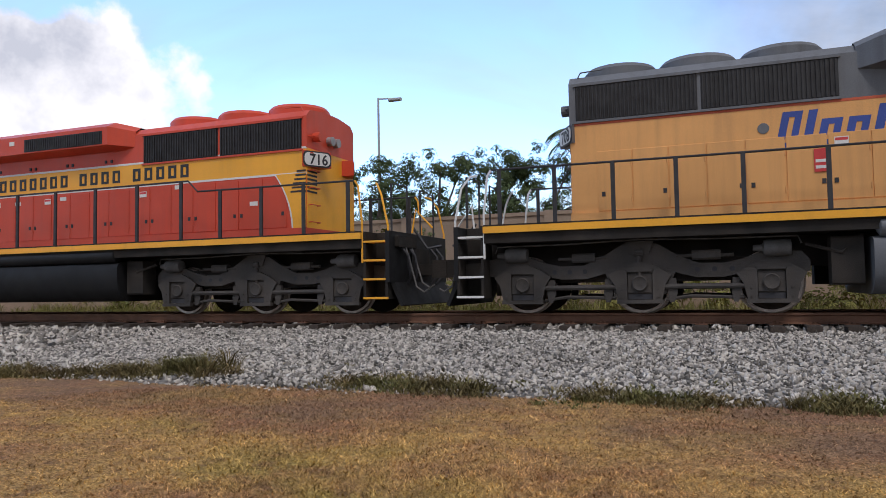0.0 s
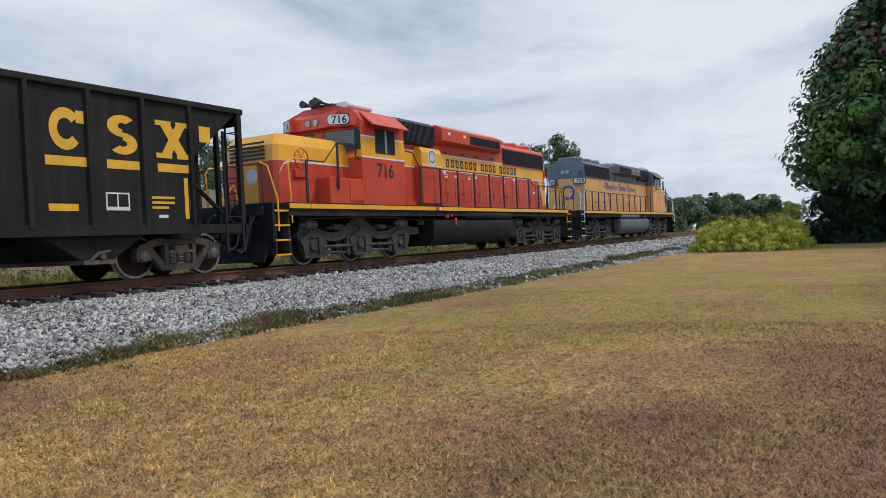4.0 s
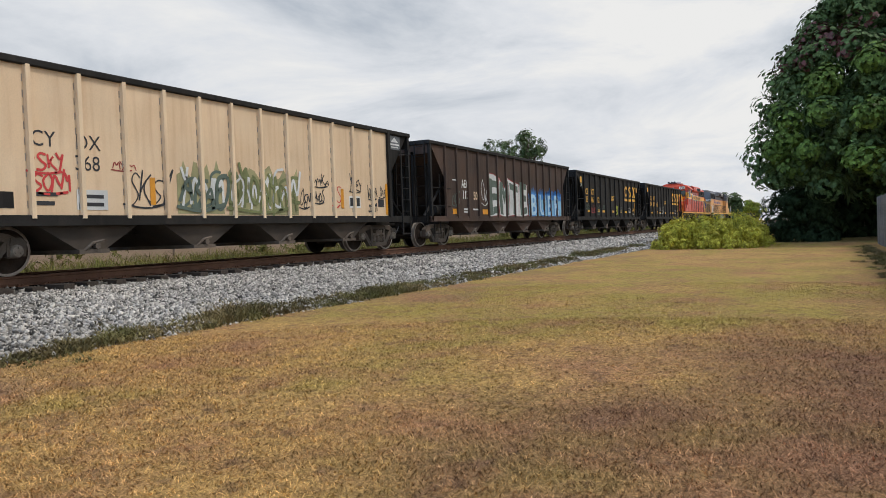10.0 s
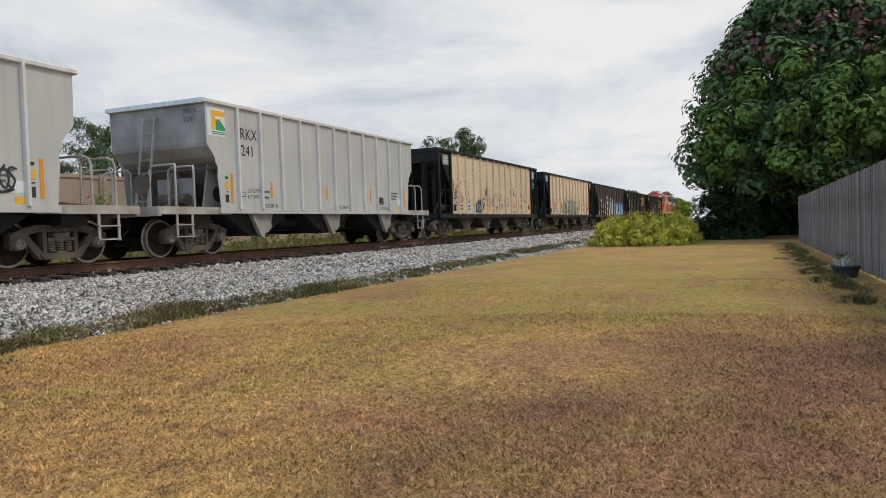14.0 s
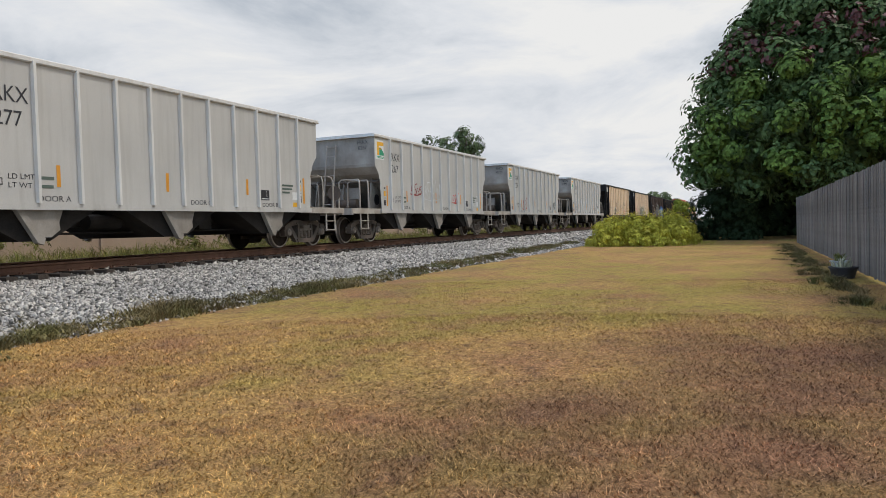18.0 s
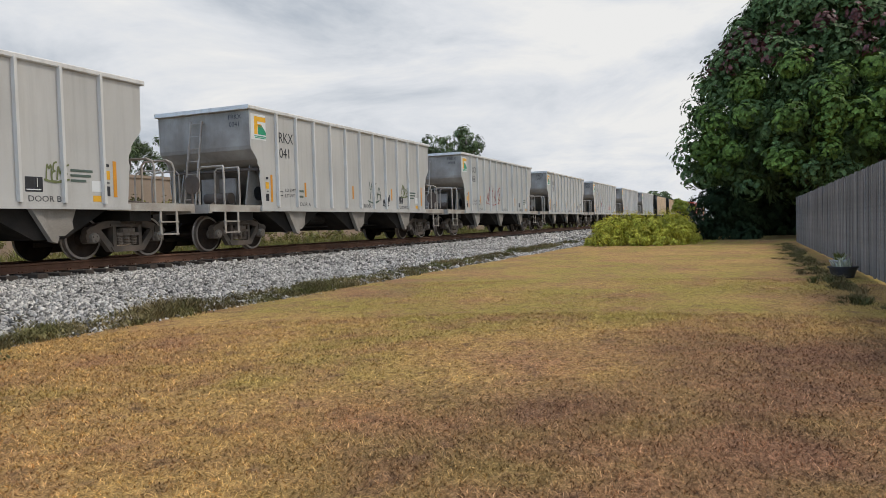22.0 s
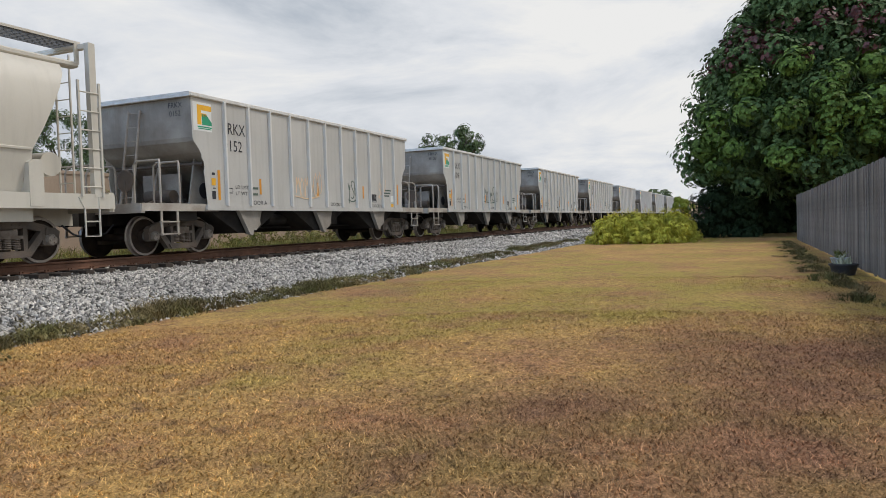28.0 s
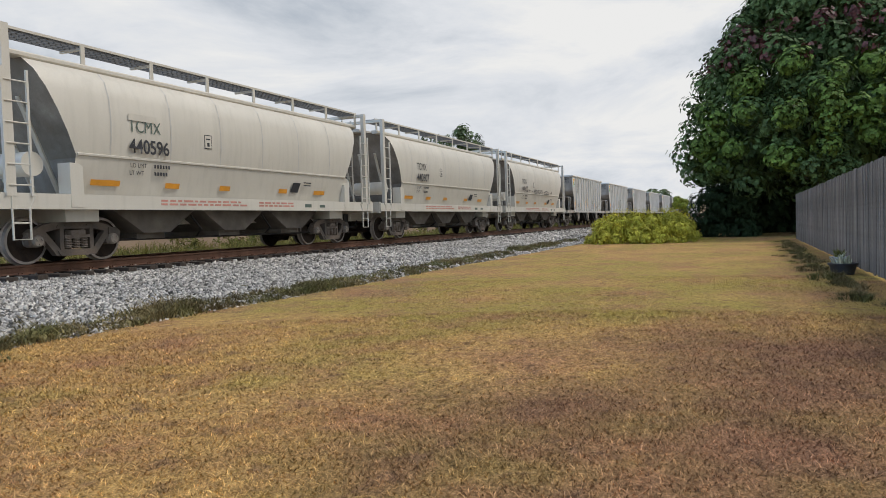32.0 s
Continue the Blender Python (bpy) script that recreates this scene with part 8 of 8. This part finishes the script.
        P("end_railing", g, pal["rail"])
        g = Geo(kx * k)
        g.tube([(xa + 0.45, 1.1, 1.60), (xa + 0.45, 1.1, 2.55), (xa + 0.45, 0.35, 2.58), (xa + 0.45, 0.35, 1.60)], 0.022, 6)
        P("end_railing", g, pal["rail"])
        g = Geo(kx * k); g.box(xa + 0.2, 10.45, -0.12, 0.12, 0.76, 0.98); g.prism([(10.22, -0.18), (10.52, -0.16), (10.58, -0.02), (10.45, 0.03), (10.42, 0.16), (10.22, 0.17)], 0.70, 1.06, "z"); P("coupler", g, "chassis")
    # --- tank, reservoirs, trucks
    sec = [(1.12, 0.30), (1.27, 0.36), (1.38, 0.46), (1.45, 0.60), (1.49, 0.80), (1.50, 1.04), (1.46, 1.14), (1.36, 1.18)]
    g = G(); g.prism([(-y, z) for y, z in sec[::-1]] + sec, -2.86, 3.20, "x"); P("fuel_tank", g, pal["tank"], smooth=True)
    g = G(); g.prism([(-1.12, 0.32), (1.12, 0.32), (1.47, 0.64), (1.50, 1.06), (-1.50, 1.06), (-1.47, 0.64)], -2.92, -2.86, "x"); P("tank_end", g, pal["tank"])
    for s in (-1, 1):
        g = G(); g.lathe([(0.06, -0.66), (0.14, -0.60), (0.15, -0.55), (0.15, 3.05), (0.14, 3.10), (0.06, 3.15)], (0, s * 1.40, 1.315), "x", 16); P("air_reservoir", g, pal["tank"], smooth=True)
        g = G(); g.cyl((-2.05, s * 1.45, 1.26), (-2.05, s * 1.56, 1.26), 0.055, 10); P("fuel_filler", g, "mark_red")
        g = G(); g.box(-1.52, -1.42, s * 1.52 - 0.02, s * 1.52 + 0.02, 0.98, 1.22); P("fuel_gauge", g, "mark_red")
        g = G(); g.cyl((-1.7, s * 1.4, 1.30), (-1.7, s * 1.52, 1.30), 0.05, 10); P("fuel_filler", g, "mark_red")
        g = G(); g.cyl((-3.25, s * 1.2, 1.02), (-3.25, s * 1.2, 1.28), 0.13, 12, 0.05); P("bell", g, "truck_steel", smooth=True)
        g = G(); g.tube([(-4.2, s * 1.2, 1.2), (-3.2, s * 1.3, 1.15), (-2.4, s * 1.35, 1.22)], 0.03, 6); P("fuel_pipe", g, "chassis", smooth=True)
        g = G(); g.tube([(3.3, s * 1.2, 1.22), (3.6, s * 1.3, 0.95), (4.1, s * 1.25, 1.1)], 0.03, 6); P("drain_pipe", g, "chassis", smooth=True)
        g = G(); g.box(3.3, 3.75, s * 1.1 - 0.2, s * 1.1 + 0.2, 0.45, 1.2, 0.03); P("sump_box", g, "chassis")
    for x in (-6.46, 6.64):
        loco_truck(L, x * kx, kx)
    # --- marks on the flank that faces the lawn
    for xx in (-1.25, 0.45, 3.4):
        g = G(); g.box(xx, xx + 0.20, -H - 0.022, -H - 0.016, 2.66, 2.79); P("warning_label", g, "white")
        g = G(); g.box(xx + 0.01, xx + 0.19, -H - 0.024, -H - 0.022, 2.73, 2.775); P("warning_label", g, "mark_red")
    return L


def locomotives():
    red = dict(low="red", band="yellow", top="red", end="yellow", z1=2.92, z2=3.45, lines=(2.92, 3.45), line="white", sill="yellow", latch="ink", cab="yellow",
               cab_split=(2.98, 3.58), trim="ink", awning="red", horn="ink", nose="yellow", rail="ink", grab="yellow", steps="chassis", tank="tank_black")
    a = locomotive(1, red, "716", "red and yellow six-axle diesel locomotive with white stripes")
    TRAIN.append((a, 171.9))
    letters("716", 0.42, -5.90, 2.42, -1.47, "ink", a, bold=0.012)
    panel_rows("####### #### #####", -1.10, 3.04, 0.29, 0.115, -1.025, "ink", a)
    letters("716", 0.22, 7.837, 3.11, -0.972, "ink", a, width=0.95, bold=0.006, along=(0.5, 0.866))
    letters("716", 0.22, -6.897, 3.935, 1.152, "ink", a, width=0.95, bold=0.006, along=(-0.5, -0.866))
    letters("716", 0.22, -7.087, 3.935, -0.822, "ink", a, width=0.95, bold=0.006, along=(0.5, -0.866))
    g = Geo(); g.box(-2.82, -2.62, -1.566, -1.55, 1.47, 1.57); part("cutoff_plate", g, "mark_red", a)
    g = Geo(); g.box(-2.60, -2.44, -1.566, -1.55, 1.48, 1.56); part("cutoff_plate", g, "white", a)
    for x, z in ((-1.35, 2.80), (-0.55, 2.68), (0.95, 2.72), (4.4, 2.78), (6.4, 2.3)):
        g = Geo(); g.box(x, x + 0.20, -1.04, -1.032, z, z + 0.09); part("instruction_plate", g, "white", a)
    letters("F", 0.10, -9.02, 1.47, -1.562, "ink", a)
    grey = dict(low="tan", band="tan", top="loco_grey", end="tan", z1=2.92, z2=3.37, lines=(3.37,), line="orange_line", sill="yellow", latch="ink", cab="tan",
                cab_split=(2.98, 3.37), trim="ink", awning="loco_grey", horn="loco_grey", nose="tan", rail="ink", grab="white", steps="chassis", tank="loco_grey")
    b = locomotive(-1, grey, "708", "faded yellow and grey six-axle diesel locomotive")
    TRAIN.append((b, 192.96))
    panel_rows("#l##l## #### #####", -4.45, 2.68, 0.58, 0.085, -1.024, "blue", b, 0.22, 0.72)
    letters("708", 0.22, -8.027, 3.11, -0.642, "ink", b, width=0.95, bold=0.006, along=(0.5, -0.866))
    letters("708", 0.22, -7.837, 3.11, 0.972, "ink", b, width=0.95, bold=0.006, along=(-0.5, -0.866))
    g = Geo(); g.tube([(-7.806, -0.1 - 0.32 * math.cos(radians(q)), 2.65 + 0.32 * math.sin(radians(q))) for q in range(-140, 141, 14)], 0.055, 6); part("ring_emblem", g, "blue", b)
    g = Geo(); g.box(-7.806, -7.798, -0.45, 0.10, 2.27, 2.35); part("emblem_bar", g, "blue", b)
    g = Geo(); g.lathe([(0.09, -1.026), (0.09, -1.03), (0.08, -1.032)], (-4.62, 0, 3.02), "y", 14); part("oval_plate", g, "loco_grey", b)
    g = Geo(); g.box(-3.90, -3.68, -1.052, -1.046, 2.25, 2.62); part("warning_label", g, "mark_red", b)
    bars([(-3.88, 2.30, 0.18, 0.05), (-3.88, 2.40, 0.18, 0.05)], -1.052, "white", b)


# (second, metres along the line) of the train
RUN = [(0, -187.59), (1, -178.15), (2, -168.56), (3, -158.81), (4, -148.80), (6.5, -123.31), (9, -98.69), (11.5, -73.71), (14, -49.03), (16.5, -24.46), (19, 0.13),
       (21.5, 24.49), (24, 48.98), (25.5, 63.79), (27.5, 83.55), (30, 108.56), (32, 128.99)]
TRACK_Y, RAIL_Z = 13.8, 0.58


def motions():
    ts, ss = [r[0] for r in RUN], [r[1] for r in RUN]
    turns = {}
    for vehicle, u in TRAIN:
        walk(vehicle, [(t, pose(u + s, TRACK_Y, RAIL_Z)) for t, s in RUN])
        for ob in vehicle.children_recursive:
            if ob.name.startswith("wheelset"):
                x, r = ob.location.x, ob.location.z
                if (x, r) not in turns:
                    times = [k / 15 for k in range(481)]
                    turns[x, r] = [(t, pose(x, 0, r, 0, math.degrees(float(np.interp(t, ts, ss)) / r) % 360, 0)) for t in times]
                walk(ob, turns[x, r])
locomotives()
black_hoppers()
brown_hopper()
cream_hoppers()
grey_hoppers()
covered_hoppers()


motions()
